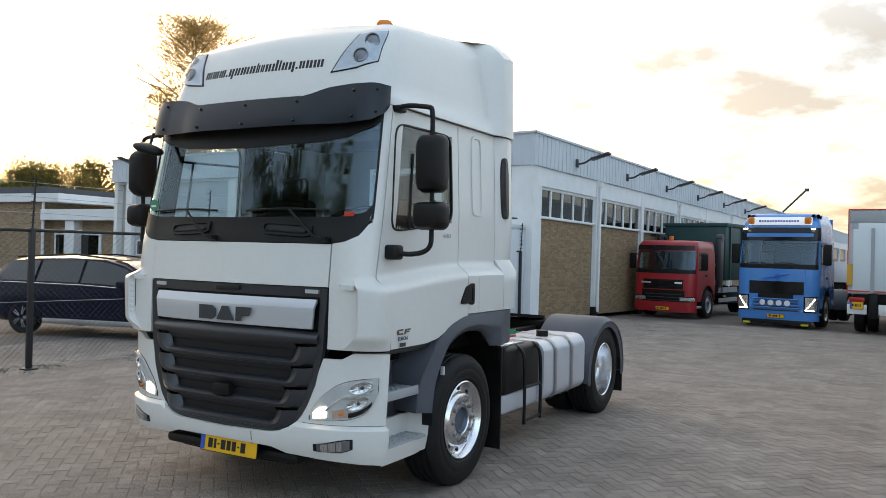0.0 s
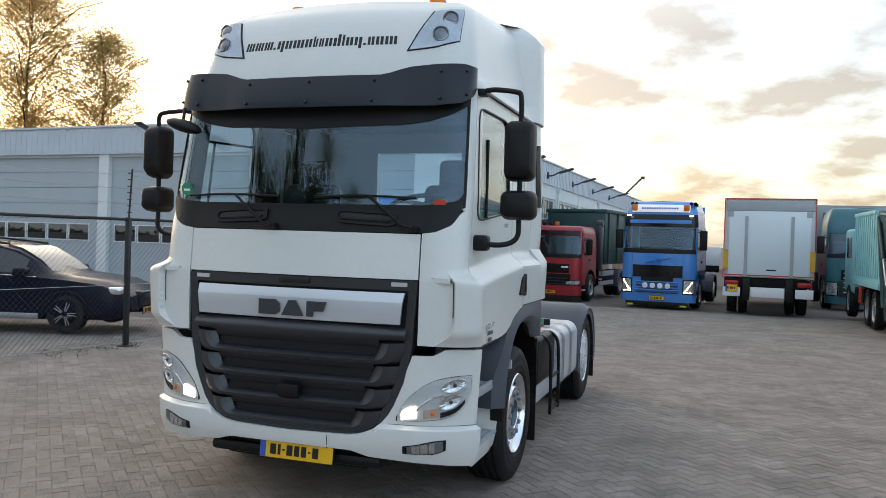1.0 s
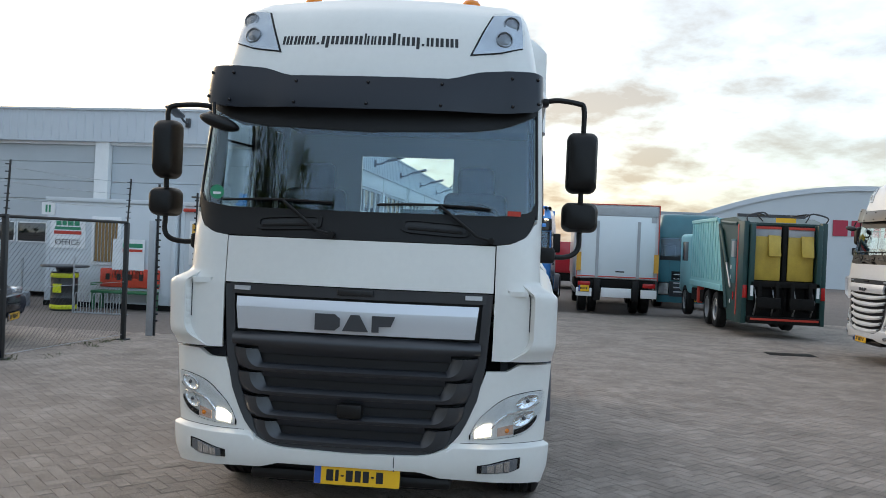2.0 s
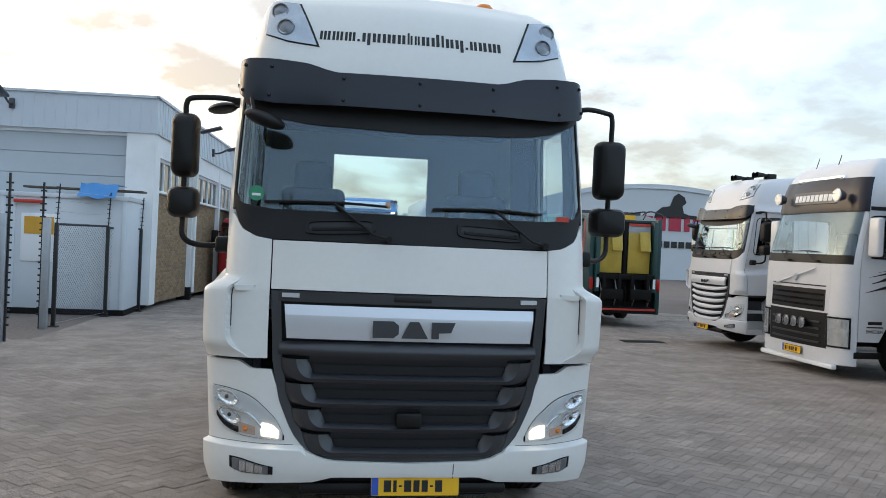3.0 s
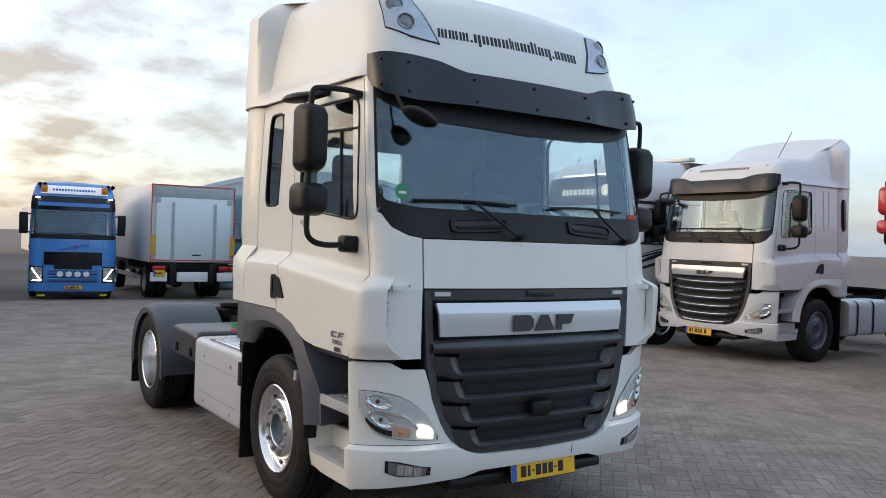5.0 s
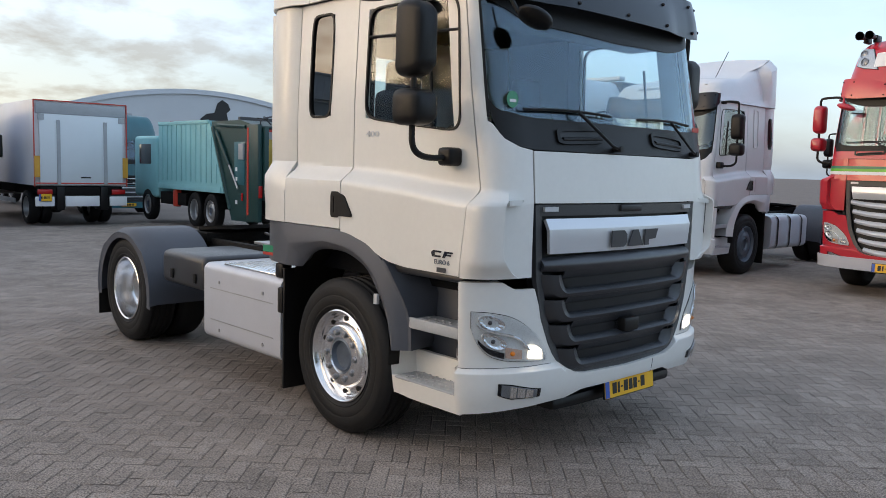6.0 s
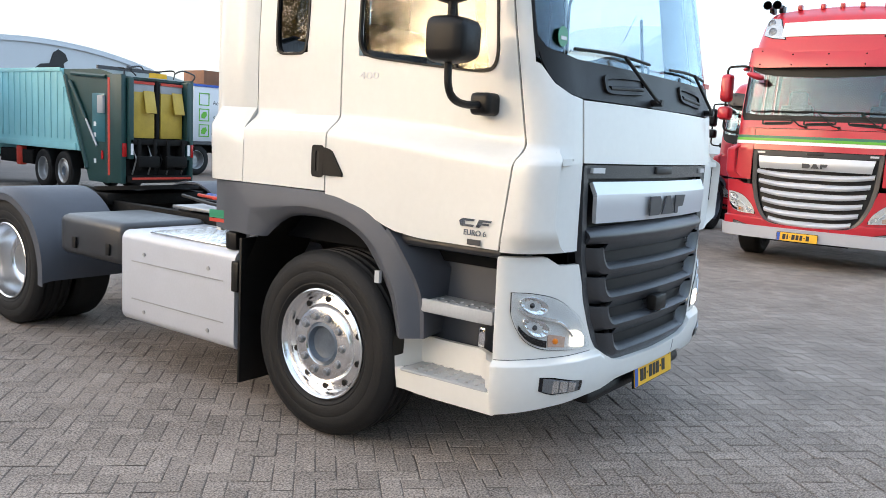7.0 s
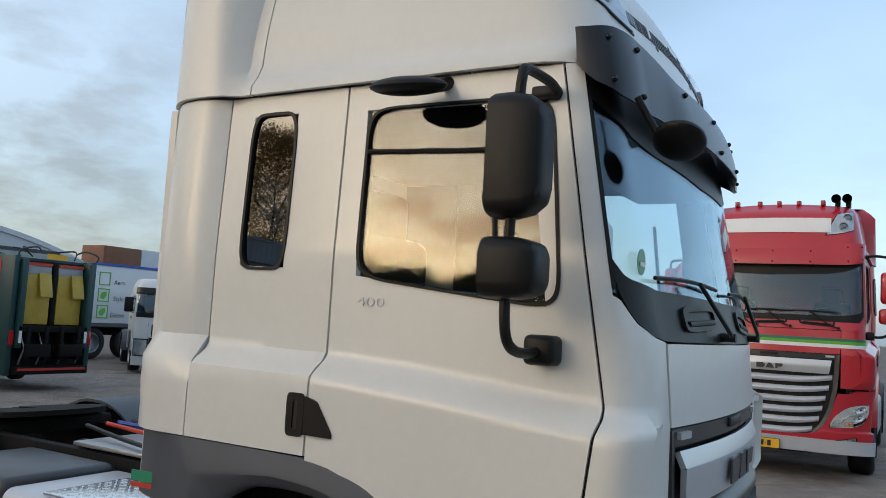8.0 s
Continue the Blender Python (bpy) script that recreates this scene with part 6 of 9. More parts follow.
        part("tank_strap", bm, "steel", tk)
    bm = bmesh.new()
    cyl(bm, (0.95, 3.42, 0.97), (0.95, 3.42, 1.03), 0.06, seg=20)
    part("filler_cap", bm, "black", tk)
    part("adblue_tank", boxed(0.5, 1.15, 2.05, 2.86, 0.40, 0.58, bevel=0.04, seg=3), "tank", root)
    part("battery_cover", boxed(0.55, 1.175, 2.07, 2.84, 0.575, 0.985, bevel=0.04, seg=3), "black", root)
    ld = new("ladder")
    ld.parent = root
    for y in (2.36, 2.72):
        bm = bmesh.new()
        tube(bm, smooth_path([(1.14, y, 0.98), (1.22, y, 0.90), (1.235, y, 0.6), (1.235, y, 0.30)], 4), 0.015, 8)
        part("ladder_rail", bm, "black", ld)
    for z in (0.33, 0.62):
        bm = bmesh.new()
        cyl(bm, (1.23, 2.36, z), (1.23, 2.72, z), 0.014, seg=8)
        part("ladder_rung", bm, "black", ld)
    part("tank_lid", boxed(0.62, 1.12, 2.10, 2.60, 0.985, 1.005, bevel=0.006), "alu", root)
    # air lines and cables behind the cab
    rnd = random.Random(4)
    for k, (mt, x) in enumerate((("ink", -0.30), ("stk_red", -0.05), ("eublue", 0.10), ("ink", 0.28))):
        pts = [(x, 2.55, 1.55), (x + rnd.uniform(-.1, .1), 2.62, 1.2), (x + rnd.uniform(-.15, .15), 2.85, 1.06), (x + rnd.uniform(-.1, .1), 3.3, 1.04), (x * 0.6, 3.9, 1.06)]
        part("air_line", tube(bmesh.new(), smooth_path(pts, 5), 0.014, 7), mt, root)
    part("hose_bracket", boxed(-0.42, 0.42, 2.50, 2.56, 1.45, 1.60, bevel=0.01), "dirt", root)
    part("rear_grill", boxed(-0.55, -0.35, 2.45, 2.75, 0.97, 1.20, bevel=0.03), "dirt", root)
    part("air_tank", cyl(bmesh.new(), (-0.2, 3.0, 0.85), (-0.2, 3.9, 0.85), 0.13, seg=20), "dirt", root)
    return root


hero_truck()


# ---- other vehicles ----
def facing(x, y, toward, z=None, k=1.0):
    """Pose of a vehicle whose front middle stands at (x, y); heading in degrees from -y towards +x."""
    return pose(x, y, ground_z(y) if z is None else z, 0, 0, toward) @ Matrix.Scale(k, 4)


def label_row(parent, fn, x0, n, w, h, gap, z, material, name="roof_mark"):
    """A short line of writing too small to read: plain bars on the surface."""
    for i in range(n):
        bm = bmesh.new()
        prism_on(bm, fn, x0 + i * (w + gap), x0 + i * (w + gap) + w, z, z + h, 0.003)
        part(name, bm, material, parent, smooth=False)


def horns(parent, x, y, z, s=1):
    for dx in (0, 0.13):
        h = part("air_horn", cyl(bmesh.new(), (x + dx, y - 0.05, z + 0.07), (x + dx, y - 0.30, z + 0.07), 0.02, 0.06, 14, cap=False), "black", parent)
        part("horn_body", boxed(x + dx - 0.03, x + dx + 0.03, y - 0.06, y + 0.12, z, z + 0.10, bevel=0.01), "black", h)


def xf(label, m, paint, roof, style, bumper=None, mirrors="black", visor="visor", extra=None, plate_y=-0.018):
    t = thing("tractor_truck", label, "truck", m, "parked trucks")
    sh, R, bar = cab(t, paint=paint, skirt=paint, roof=roof, style=style, hero=False, lit=False, bumper=bumper, mirrors=mirrors, visor=visor, rear_window=False, plate_x=-0.1, plate_y=plate_y)
    chassis(t, detail=False, wheelbase=3.7, rim="hubgrey")
    for s in (-1, 1):
        tk = new("fuel_tank")
        tk.parent = t
        bm = bmesh.new()
        prism(bm, rounded(0.33, 0.29, 0.10, 5), 1.5, Matrix.Translation((s * 0.86, 2.25, 0.66)) @ Matrix.Rotation(radians(-90), 4, "X"))
        part("tank_body", bm, "tank", tk)
        for y in (2.5, 3.0, 3.5):
            bm = bmesh.new()
            pts = [(s * 0.86 + px, 0.66 + pz) for px, pz in rounded(0.342, 0.302, 0.11, 5)]
            loft_caps(bm, [[bm.verts.new((x, yy, z)) for x, z in pts + pts[:1]] for yy in (y - 0.025, y + 0.025)])
            part("tank_strap", bm, "black", tk)
    if extra:
        extra(t, sh, R)
    return t


def red_extra(t, sh, R):
    S = sh.skin
    part("bumper_lip", patch(lambda p, v: S(p, v) + Vector((0.06 * p * sstep(0.8, 1.6, abs(p)) / max(0.1, abs(p)), -0.045 + 0.04 * sstep(1.2, 2.0, abs(p)), 0)), span(-1.98, 1.98, 40), [0.36, 0.385, 0.44, 0.50, 0.52], 0.02, lift=0.008), "tank", t, "silver lower bumper lip")
    for z0, z1, mt in ((1.70, 1.735, "stripe_dark"), (1.665, 1.70, "stripe_green"), (1.62, 1.663, "whiteflat")):
        part("stripe", patch(S, span(-1.98, 1.98, 40), [z0, z1], 0.004, lift=0.0065), mt, t)
    part("name_board", patch(lambda u, v: R(u * (0.86 + 0.05 * (v - 0.5)), v), span(-1, 1, 8), [0.34, 0.5, 0.62], 0.01, lift=0.012), "whiteflat", t, "blank white name board")
    for x in (-0.55, -0.25, 0.0, 0.25, 0.55):
        part("roof_marker", boxed(x - 0.03, x + 0.03, 0.62, 0.72, 3.45, 3.52, bevel=0.01), "dred", t)
    horns(t, -0.95, 0.75, 3.44)
    horns(t, 0.72, 0.75, 3.44)
    part("painted_scuttle", patch(S, span(-1.6, 1.6, 30), [1.835, 1.88, 1.93], 0.004, lift=0.008), "red", t)


M["stripe_dark"] = mat("dark_green_stripe", (0.02, 0.16, 0.10), 0.35, var=0.06)
M["stripe_green"] = mat("bright_green_stripe", (0.10, 0.42, 0.03), 0.35, var=0.06)


def space_extra(t, sh, R):
    label_row(t, lambda x, z: R(x / 0.8, z), -0.5, 17, 0.036, 0.10, 0.024, 0.50, "badge")
    for s in (-1, 1):
        part("roof_marker", patch(lambda u, v: R(u, v), ordered(s, [0.95, 1.05]), [0.66, 0.73], 0.01, lift=0.01), "silver", t)
    bm = bmesh.new()
    tube(bm, [(0.75, 0.75, 3.20), (0.85, 0.95, 3.62)], 0.006, 5)
    part("aerial", bm, "black", t)


def super_extra(t, sh, R):
    horns(t, -0.3, 0.9, 3.48)
    horns(t, 0.55, 0.9, 3.48)


xf("white tractor truck with raised roof deflector parked in the row", facing(8.05, 5.07, -90) @ Matrix.Diagonal((1.02, 1.02, 1.06, 1)), "white2", "space", "chrome", extra=space_extra)
xf("red tractor truck with green and white stripes and silver bumper", facing(8.42, 1.02, -90) @ Matrix.Diagonal((1.07, 1.05, 1.105, 1)), "red", "high", "silver", mirrors="red", visor="red", extra=red_extra, plate_y=-0.088)
xf("white tractor truck with white grille and roof horns", facing(7.5, 11.1, -90), "white2", "high", "white", extra=super_extra)
def banded_extra(t, sh, R):
    for z0, z1, mt in ((1.70, 1.76, "whiteflat"), (1.60, 1.69, "eublue")):
        part("paint_band", patch(sh.skin, span(-1.0, 1.0, 12), [z0, z1], 0.004, lift=0.03), mt, t)


M["ltblue"] = mat("bright_blue_paint", (0.04, 0.22, 0.60), 0.35, var=0.08)
xf("red tractor truck with white and blue bands behind the row", facing(13.6, 3.0, -90), "red", "space", "chrome", extra=banded_extra)


class Flat(Shape):
    """A squarer cab: nearly flat front, upright sides."""

    def __init__(self, w=1.20, z=(0.25, 0.8, 1.8, 2.0, 2.7, 3.0), f=(0.0, -0.03, 0.0, 0.03, 0.24, 0.30), seam=0.30, lean=0.15, rear=2.25):
        self.rake, self.wide, self.flare, self.top, self.sweep = 0.16, w, 0.0, 2.78, 0.0
        self.zt, self.ft, self.sm, self.lean, self.rear = z, f, seam, lean, rear

    def front(self, z):
        return lerp(z, self.zt, self.ft)

    def seam(self, z):
        return self.sm + self.lean * sstep(1.7, 2.9, z)

    def half(self, y, z):
        return self.wide - 0.04 * sstep(1.6, 3.0, z) - 0.05 * max(0, (y - self.rear + 0.12) / 0.12) ** 2 * (y > self.rear - 0.12)


def slim_mirror(parent, s, x, y, z0, z1, paint):
    mr = part("mirror", boxed(min(s * (x), s * (x + 0.24)), max(s * x, s * (x + 0.24)), y - 0.06, y + 0.05, z0, z1, bevel=0.04, seg=3), paint, parent)
    part("mirror_glass", boxed(min(s * (x + 0.02), s * (x + 0.22)), max(s * (x + 0.02), s * (x + 0.22)), y + 0.051, y + 0.055, z0 + 0.04, z1 - 0.04), "chrome", mr)
    for z in (z0 + 0.05, z1 - 0.05):
        part("mirror_stay", cyl(bmesh.new(), (s * (x - 0.14), y + 0.05, z), (s * (x + 0.05), y, z), 0.02, seg=8), "black", parent)


def square_cab(t, paint, sh, ws=(1.90, 2.66), roof_top=3.55, visor_mat="gloss", lower="black", hub=1.35, lamp_z=(0.50, 0.98), drl=True, roof_inset=0.25, mirror_paint=None, grille=True, door_rear=1.45, header=0.28, lamp_in=0.97, sill=0.62, glass_mat="pane"):
    """Cab with a broad black grille, tall corner lamps, deep header and rounded roof."""
    S = sh.skin
    w0, w1 = ws
    P = lambda name, p, zs, mt, lift=0.0, thick=0.025: part(name, patch(S, p, zs, thick, lift=lift), mt, t)
    P("bumper", span(-2, 2, 44), [0.24, 0.27, 0.34, 0.42, 0.46], paint)
    P("front_panel", span(-0.995, 0.995, 12), [1.02, 1.05, 1.4, 1.7, w0 - 0.13, w0 - 0.115], paint)
    part("grille", patch(S, span(-0.90, 0.90, 12), [1.05, 1.08, 1.36, 1.39], 0.01, lift=0.006), "black", t)
    for k in range(3):
        P("grille_bar", span(-0.86, 0.86, 10), [1.11 + 0.09 * k, 1.14 + 0.09 * k], "gloss", 0.02)
    P("lower_grille", span(-0.96, 0.96, 12), [0.46, 0.5, 0.9, 1.02], lower, -0.004)
    for k in range(4):
        P("lower_bar", span(-0.80, 0.80, 10), [0.52 + 0.11 * k, 0.55 + 0.11 * k], "plastic", 0.014)
    for s in (-1, 1):
        P("corner_panel", ordered(s, span(1.0, 1.985, 8)), [1.0, 1.03, 1.4, 1.7, w0 - 0.1], paint)
        P("lower_corner", ordered(s, span(0.965, 1.985, 8)), [0.46, 0.6, 0.8, 1.0], paint, -0.006)
        h = P("headlamp", ordered(s, span(lamp_in, 1.75, 8)), list(lamp_z), "gloss", 0.006)
        part("reflector", patch(S, ordered(s, span(lamp_in + 0.05, 1.68, 6)), [lamp_z[0] + 0.03, lamp_z[1] - 0.03], 0.005, lift=0.012), "lampbowl", h)
        if drl:
            pts = [S(s * q, z) + Vector((0, -0.03, 0)) for q, z in ((1.55, lamp_z[1] - 0.06), (1.15, lamp_z[0] + 0.14), (1.02, lamp_z[0] + 0.07), (1.5, lamp_z[0] + 0.06))]
            part("daytime_light", tube(bmesh.new(), pts, 0.015, 8), "lamp_on", h)
        part("lamp_cover", patch(S, ordered(s, span(lamp_in, 1.75, 8)), list(lamp_z), 0.003, lift=0.045), "lens", h)
        P("pillar", ordered(s, span(1.72, 1.985, 4)), span(w0 - 0.1, w1 + 0.02, 6), paint)
        # door and wall, cut for the wheel
        fn = sh.side(s)

        def bottom(y):
            d = abs(y - hub)
            return max(sill, 0.52 + math.sqrt(max(0, 0.66 ** 2 - d * d)))
        d = part("door", side_panel(sh, s, 0.3, door_rear, sill, w1 + 0.02, (sh.seam(2.3) + 0.08, door_rear - 0.10, (w0 - 0.02, w0 + 0.05), (w1 - 0.07, w1 - 0.07)), ny=16, nz=16, front_seam=True, bottom=bottom), paint, t)
        ya, yb = sh.seam(2.3) + 0.08, door_rear - 0.10
        part("door_glass", patch(fn, ordered(s, span(ya - 0.01, yb + 0.01, 3)), [w0 - 0.03, w0 + 0.3, w1 - 0.06], 0.005, lift=-0.006), "side_pane", d)
        part("window_rubber", ring_band(fn, s * (ya + yb) / 2, (w0 + w1 - 0.05) / 2, (yb - ya) / 2, (w1 - w0 - 0.08) / 2, 0.03, power=8, lift=0.005, thick=0.02), "black", d)
        part("door_handle", boxed(min(s * (sh.wide - 0.01), s * (sh.wide + 0.02)), max(s * (sh.wide - 0.01), s * (sh.wide + 0.02)), door_rear - 0.25, door_rear - 0.07, 1.50, 1.58, bevel=0.01), "black", d)
        part("side_wall", side_panel(sh, s, door_rear + 0.01, sh.rear, sill, w1 + 0.02, ny=10, nz=10, bottom=bottom), paint, t)
        part("wheel_housing", boxed(min(s * 0.7, s * 0.75), max(s * 0.7, s * 0.75), 0.4, 2.1, 0.5, 1.3), "black", t)
        part("step_board", boxed(min(s * 0.9, s * 1.18), max(s * 0.9, s * 1.18), 0.35, 0.68, 0.40, 0.47, bevel=0.02), "grey", t)
        slim_mirror(t, s, 1.24, 0.42, w0 + 0.02, w1 - 0.08, mirror_paint or paint)
    P("scuttle_band", span(-1.72, 1.72, 30), [w0 - 0.112, w0 - 0.05, w0 + 0.03], "black", 0.003)
    P("windscreen", span(-1.74, 1.74, 30), span(w0, w1 + 0.03, 5), glass_mat, -0.004, 0.006)
    for a, b in ((-0.2, -0.85), (0.55, -0.1)):
        wiper(t, sh, a, b, w0 - 0.08, w0 + 0.06)
    # roof
    zb = w1 + 0.02
    rise = roof_top - zb

    def roof(p, v):
        base = S(p, zb)
        ang = v * math.pi / 2
        k = roof_inset * (1 - math.cos(ang))
        z = zb + rise * math.sin(ang)
        c = Vector((base.x * (1 - k * 0.75), base.y + k * 1.7 * max(0, 1 - max(0, base.y - 0.2) / 1.3), z))
        return c

    def on_roof(p, z):
        return roof(p, math.asin(min(1.0, max(0.0, (z - zb) / rise))) * 2 / math.pi)
    part("header", patch(on_roof, span(-1.985, 1.985, 36), [zb, w1 + 0.08, w1 + header * 0.5, w1 + header * 0.8, w1 + header], 0.02, lift=0.012), visor_mat, t)
    q = [*[-a for a in span(2, 3, 8)[::-1]], *[-a for a in span(1, 2, 6)[1:-1][::-1]], *span(-1, 1, 8), *span(1, 2, 6)[1:-1], *span(2, 3, 8)]
    part("roof", patch(roof, q, span(0, 1, 10), 0.02), paint, t)
    bm = bmesh.new()
    rows = []
    for k in span(0.001, 3, 12):
        a = roof(k, 1.0)
        rows.append([bm.verts.new((a.x * f, a.y, a.z + 0.02 * (1 - f * f))) for f in span(-1, 1, 4)])
    loft_caps(bm, rows)
    part("roof_crown", bm, paint, t)
    bm = bmesh.new()
    loft_caps(bm, [[bm.verts.new((x, sh.rear + 0.0, z)) for x in (-sh.wide + 0.1, sh.wide - 0.1)] for z in (0.9, roof_top - 0.1)])
    part("back_wall", bm, paint, t)
    part("cab_floor", boxed(-sh.wide + 0.1, sh.wide - 0.1, 0.2, sh.rear - 0.05, 0.95, 1.15), "black", t)
    part("dashboard", boxed(-sh.wide + 0.1, sh.wide - 0.1, 0.25, 0.6, 1.5, w0 - 0.03, bevel=0.05), "black", t)
    part("rear_lining", boxed(-sh.wide + 0.12, sh.wide - 0.12, sh.rear - 0.09, sh.rear - 0.06, 1.2, w1), "inner", t)
    for s in (-1, 1):
        st = new("seat")
        st.parent = t
        part("backrest", boxed(s * 0.62 - 0.24, s * 0.62 + 0.24, 1.25, 1.4, 1.5, 2.35, bevel=0.06, seg=3), "seat", st)
    number_plate(t, Matrix.Translation((0.0, S(0, 0.36).y - 0.02, 0.36)) @ FACE)
    return on_roof


def volvo_blue():
    t = thing("tractor_truck", "blue tractor truck with lit daytime lamps and roof light box", "truck", facing(0.86, 21.5, -7) @ Matrix.Scale(0.96, 4), "parked trucks")
    sh = Flat(rear=2.42)
    roof = square_cab(t, "blue", sh, ws=(1.92, 2.66), roof_top=3.52, drl=True, mirror_paint="black", header=0.42, lower="blue")
    part("grille_panel", patch(sh.skin, span(-0.96, 0.96, 14), [1.03, 1.06, 1.36, 1.42], 0.012, lift=0.012), "gloss", t)
    part("intake_panel", patch(sh.skin, span(-0.62, 0.62, 10), [0.90, 0.93, 1.0, 1.03], 0.012, lift=0.012), "black", t)
    part("visor_stripe", patch(roof, span(-1.3, 1.3, 16), [2.79, 2.84, 2.90], 0.02, lift=0.03), "ltblue", t)
    part("light_box", boxed(-0.92, 0.92, 0.22, 0.46, 3.16, 3.40, bevel=0.02), "lightbox", t, "white illuminated roof sign")
    for i in range(15):
        part("sign_mark", boxed(-0.6 + i * 0.08, -0.55 + i * 0.08, 0.212, 0.221, 3.25, 3.31), "eublue", t)
    for s in (-1, 1):
        part("beacon", boxed(s * 0.83 - 0.09, s * 0.83 + 0.09, 0.16, 0.36, 3.19, 3.40, bevel=0.03), "amber", t)
        part("roof_lamp", boxed(s * 1.0 - 0.06, s * 1.0 + 0.06, 0.17, 0.22, 3.02, 3.06), "lamp_on", t)
        horns(t, s * 0.95, 0.7, 3.36)
    for x in (-0.36, -0.12, 0.12, 0.36):
        sp = part("spot_lamp", cyl(bmesh.new(), (x, -0.02, 0.76), (x, -0.11, 0.76), 0.06, 0.085, 20), "black", t)
        part("spot_glass", cyl(bmesh.new(), (x, -0.111, 0.76), (x, -0.125, 0.76), 0.088, 0.075, 20), "whiteflat", sp)
    pts = [(-0.72, -0.09, 0.62), (-0.65, -0.10, 0.88), (0.65, -0.10, 0.88), (0.72, -0.09, 0.62), (-0.72, -0.09, 0.62)]
    part("lamp_bar", tube(bmesh.new(), pts, 0.02, 8), "blue", t)
    part("lamp_bar", tube(bmesh.new(), [(-0.72, -0.09, 0.70), (0.72, -0.09, 0.70)], 0.018, 8), "blue", t)
    for x0, x1 in ((-0.95, -0.75), (0.75, 0.95)):
        part("lip_marker", boxed(x0, x1, -0.03, 0.02, 0.10, 0.15), "drumyel", t)
    part("lower_lip", boxed(-1.0, 1.0, 0.0, 0.15, 0.10, 0.24, bevel=0.02), "black", t)
    bm = bmesh.new()
    tube(bm, [(-0.40, -0.035, 1.48), (0.42, -0.035, 1.66)], 0.016, 6)
    part("diagonal_trim", bm, "eublue", t)
    bm = bmesh.new()
    cyl(bm, (0.05, -0.02, 1.57), (0.05, -0.05, 1.57), 0.07, seg=20)
    part("round_emblem", bm, "eublue", t)
    chassis(t, detail=False, hub_y=1.35, wheelbase=3.7)


M["lightbox"] = mat("lit_sign_panel", (0.75, 0.82, 0.92), 0.4, var=0.04, emit=0.25)
volvo_blue()


def volvo_white():
    t = thing("tractor_truck", "white tractor truck with black grille, lamp bar and side stripes", "truck", facing(7.4, 7.78, -90), "parked trucks")
    sh = Flat(rear=2.42)
    top = square_cab(t, "white2", sh, ws=(1.92, 2.62), roof_top=3.52, drl=False, mirror_paint="white2", header=0.56, visor_mat="dkplum", roof_inset=0.34)
    part("name_board", patch(top, span(-0.72, 0.72, 10), [2.78, 2.88, 2.98], 0.02, lift=0.03), "badge", t)
    label_row(t, lambda x, z: top(x / XC, z) + Vector((0, -0.035, 0)), -0.5, 9, 0.09, 0.11, 0.026, 2.825, "whiteflat", "board_mark")
    for s in (-1, 1):
        sp = part("spot_lamp", cyl(bmesh.new(), (s * 0.82, 0.10, 2.89), (s * 0.82, 0.22, 2.89), 0.11, 0.07, 20), "chrome", t)
        part("spot_glass", cyl(bmesh.new(), (s * 0.82, 0.085, 2.89), (s * 0.82, 0.10, 2.89), 0.095, 0.10, 20), "lampbowl", sp)
    part("light_bar", boxed(-0.62, 0.62, 0.34, 0.42, 3.16, 3.24, bevel=0.015), "chrome", t)
    for x in (-0.5, 0.1):
        part("aerial", tube(bmesh.new(), [(x, 0.55, 3.30), (x + 0.05, 0.62, 3.62)], 0.007, 5), "black", t)
    for x in (-0.33, -0.11, 0.11, 0.33):
        sp = part("spot_lamp", cyl(bmesh.new(), (x, -0.01, 0.83), (x, -0.09, 0.83), 0.06, 0.09, 20), "black", t)
        part("spot_glass", cyl(bmesh.new(), (x, -0.091, 0.83), (x, -0.10, 0.83), 0.075, 0.06, 20), "lampgrey", sp)
        part("spot_ring", lathe(bmesh.new(), [(0.078, 0.0), (0.092, 0.0), (0.092, 0.012), (0.078, 0.012)], 20, Matrix.Translation((x, -0.088, 0.83)) @ FACE), "chrome", sp)
    part("lower_lip", boxed(-1.02, 1.02, 0.0, 0.1, 0.16, 0.235, bevel=0.02), "whiteflat", t)
    for s in (-1, 1):
        fn = sh.side(s)
        for k, (y0, y1, za, zb2, th) in enumerate(((0.45, 1.45, 1.62, 1.80, 0.035), (0.50, 1.45, 1.52, 1.74, 0.07), (0.40, 1.45, 1.38, 1.60, 0.05), (0.60, 1.30, 1.70, 1.83, 0.02))):
            f = lambda u, v: fn(u, za + (zb2 - za) * (s * u - y0) / (y1 - y0) + th * (0.15 + 0.85 * sstep(y0, y0 + 0.4, s * u)) * v)
            part("side_stripe", patch(f, ordered(s, span(y0, y1, 8)), [0, 1], 0.004, lift=0.006), "ink", t)
        part("window_trim", patch(fn, ordered(s, span(0.45, 2.0, 6)), [2.66, 2.72], 0.004, lift=0.006), "ink", t)
        part("sill_trim", boxed(min(s * 1.0, s * 1.205), max(s * 1.0, s * 1.205), 0.25, 0.72, 0.36, 0.46, bevel=0.01), "black", t)
        m = Matrix.Translation((s * 1.204, 0.58, 0.78)) @ (Matrix.Rotation(radians(90), 4, "Z") if s > 0 else Matrix.Rotation(radians(-90), 4, "Z")) @ FACE
        lettering("SWEDEN", 0.075, "ink", t, m, "door_lettering")
        part("door_mark", boxed(-0.14, 0.14, 0.06, 0.08, 0, 0.003), "ink", t, m=m)
        part("door_mark", boxed(-0.12, 0.12, 0.11, 0.16, 0, 0.003), "ink", t, m=m)
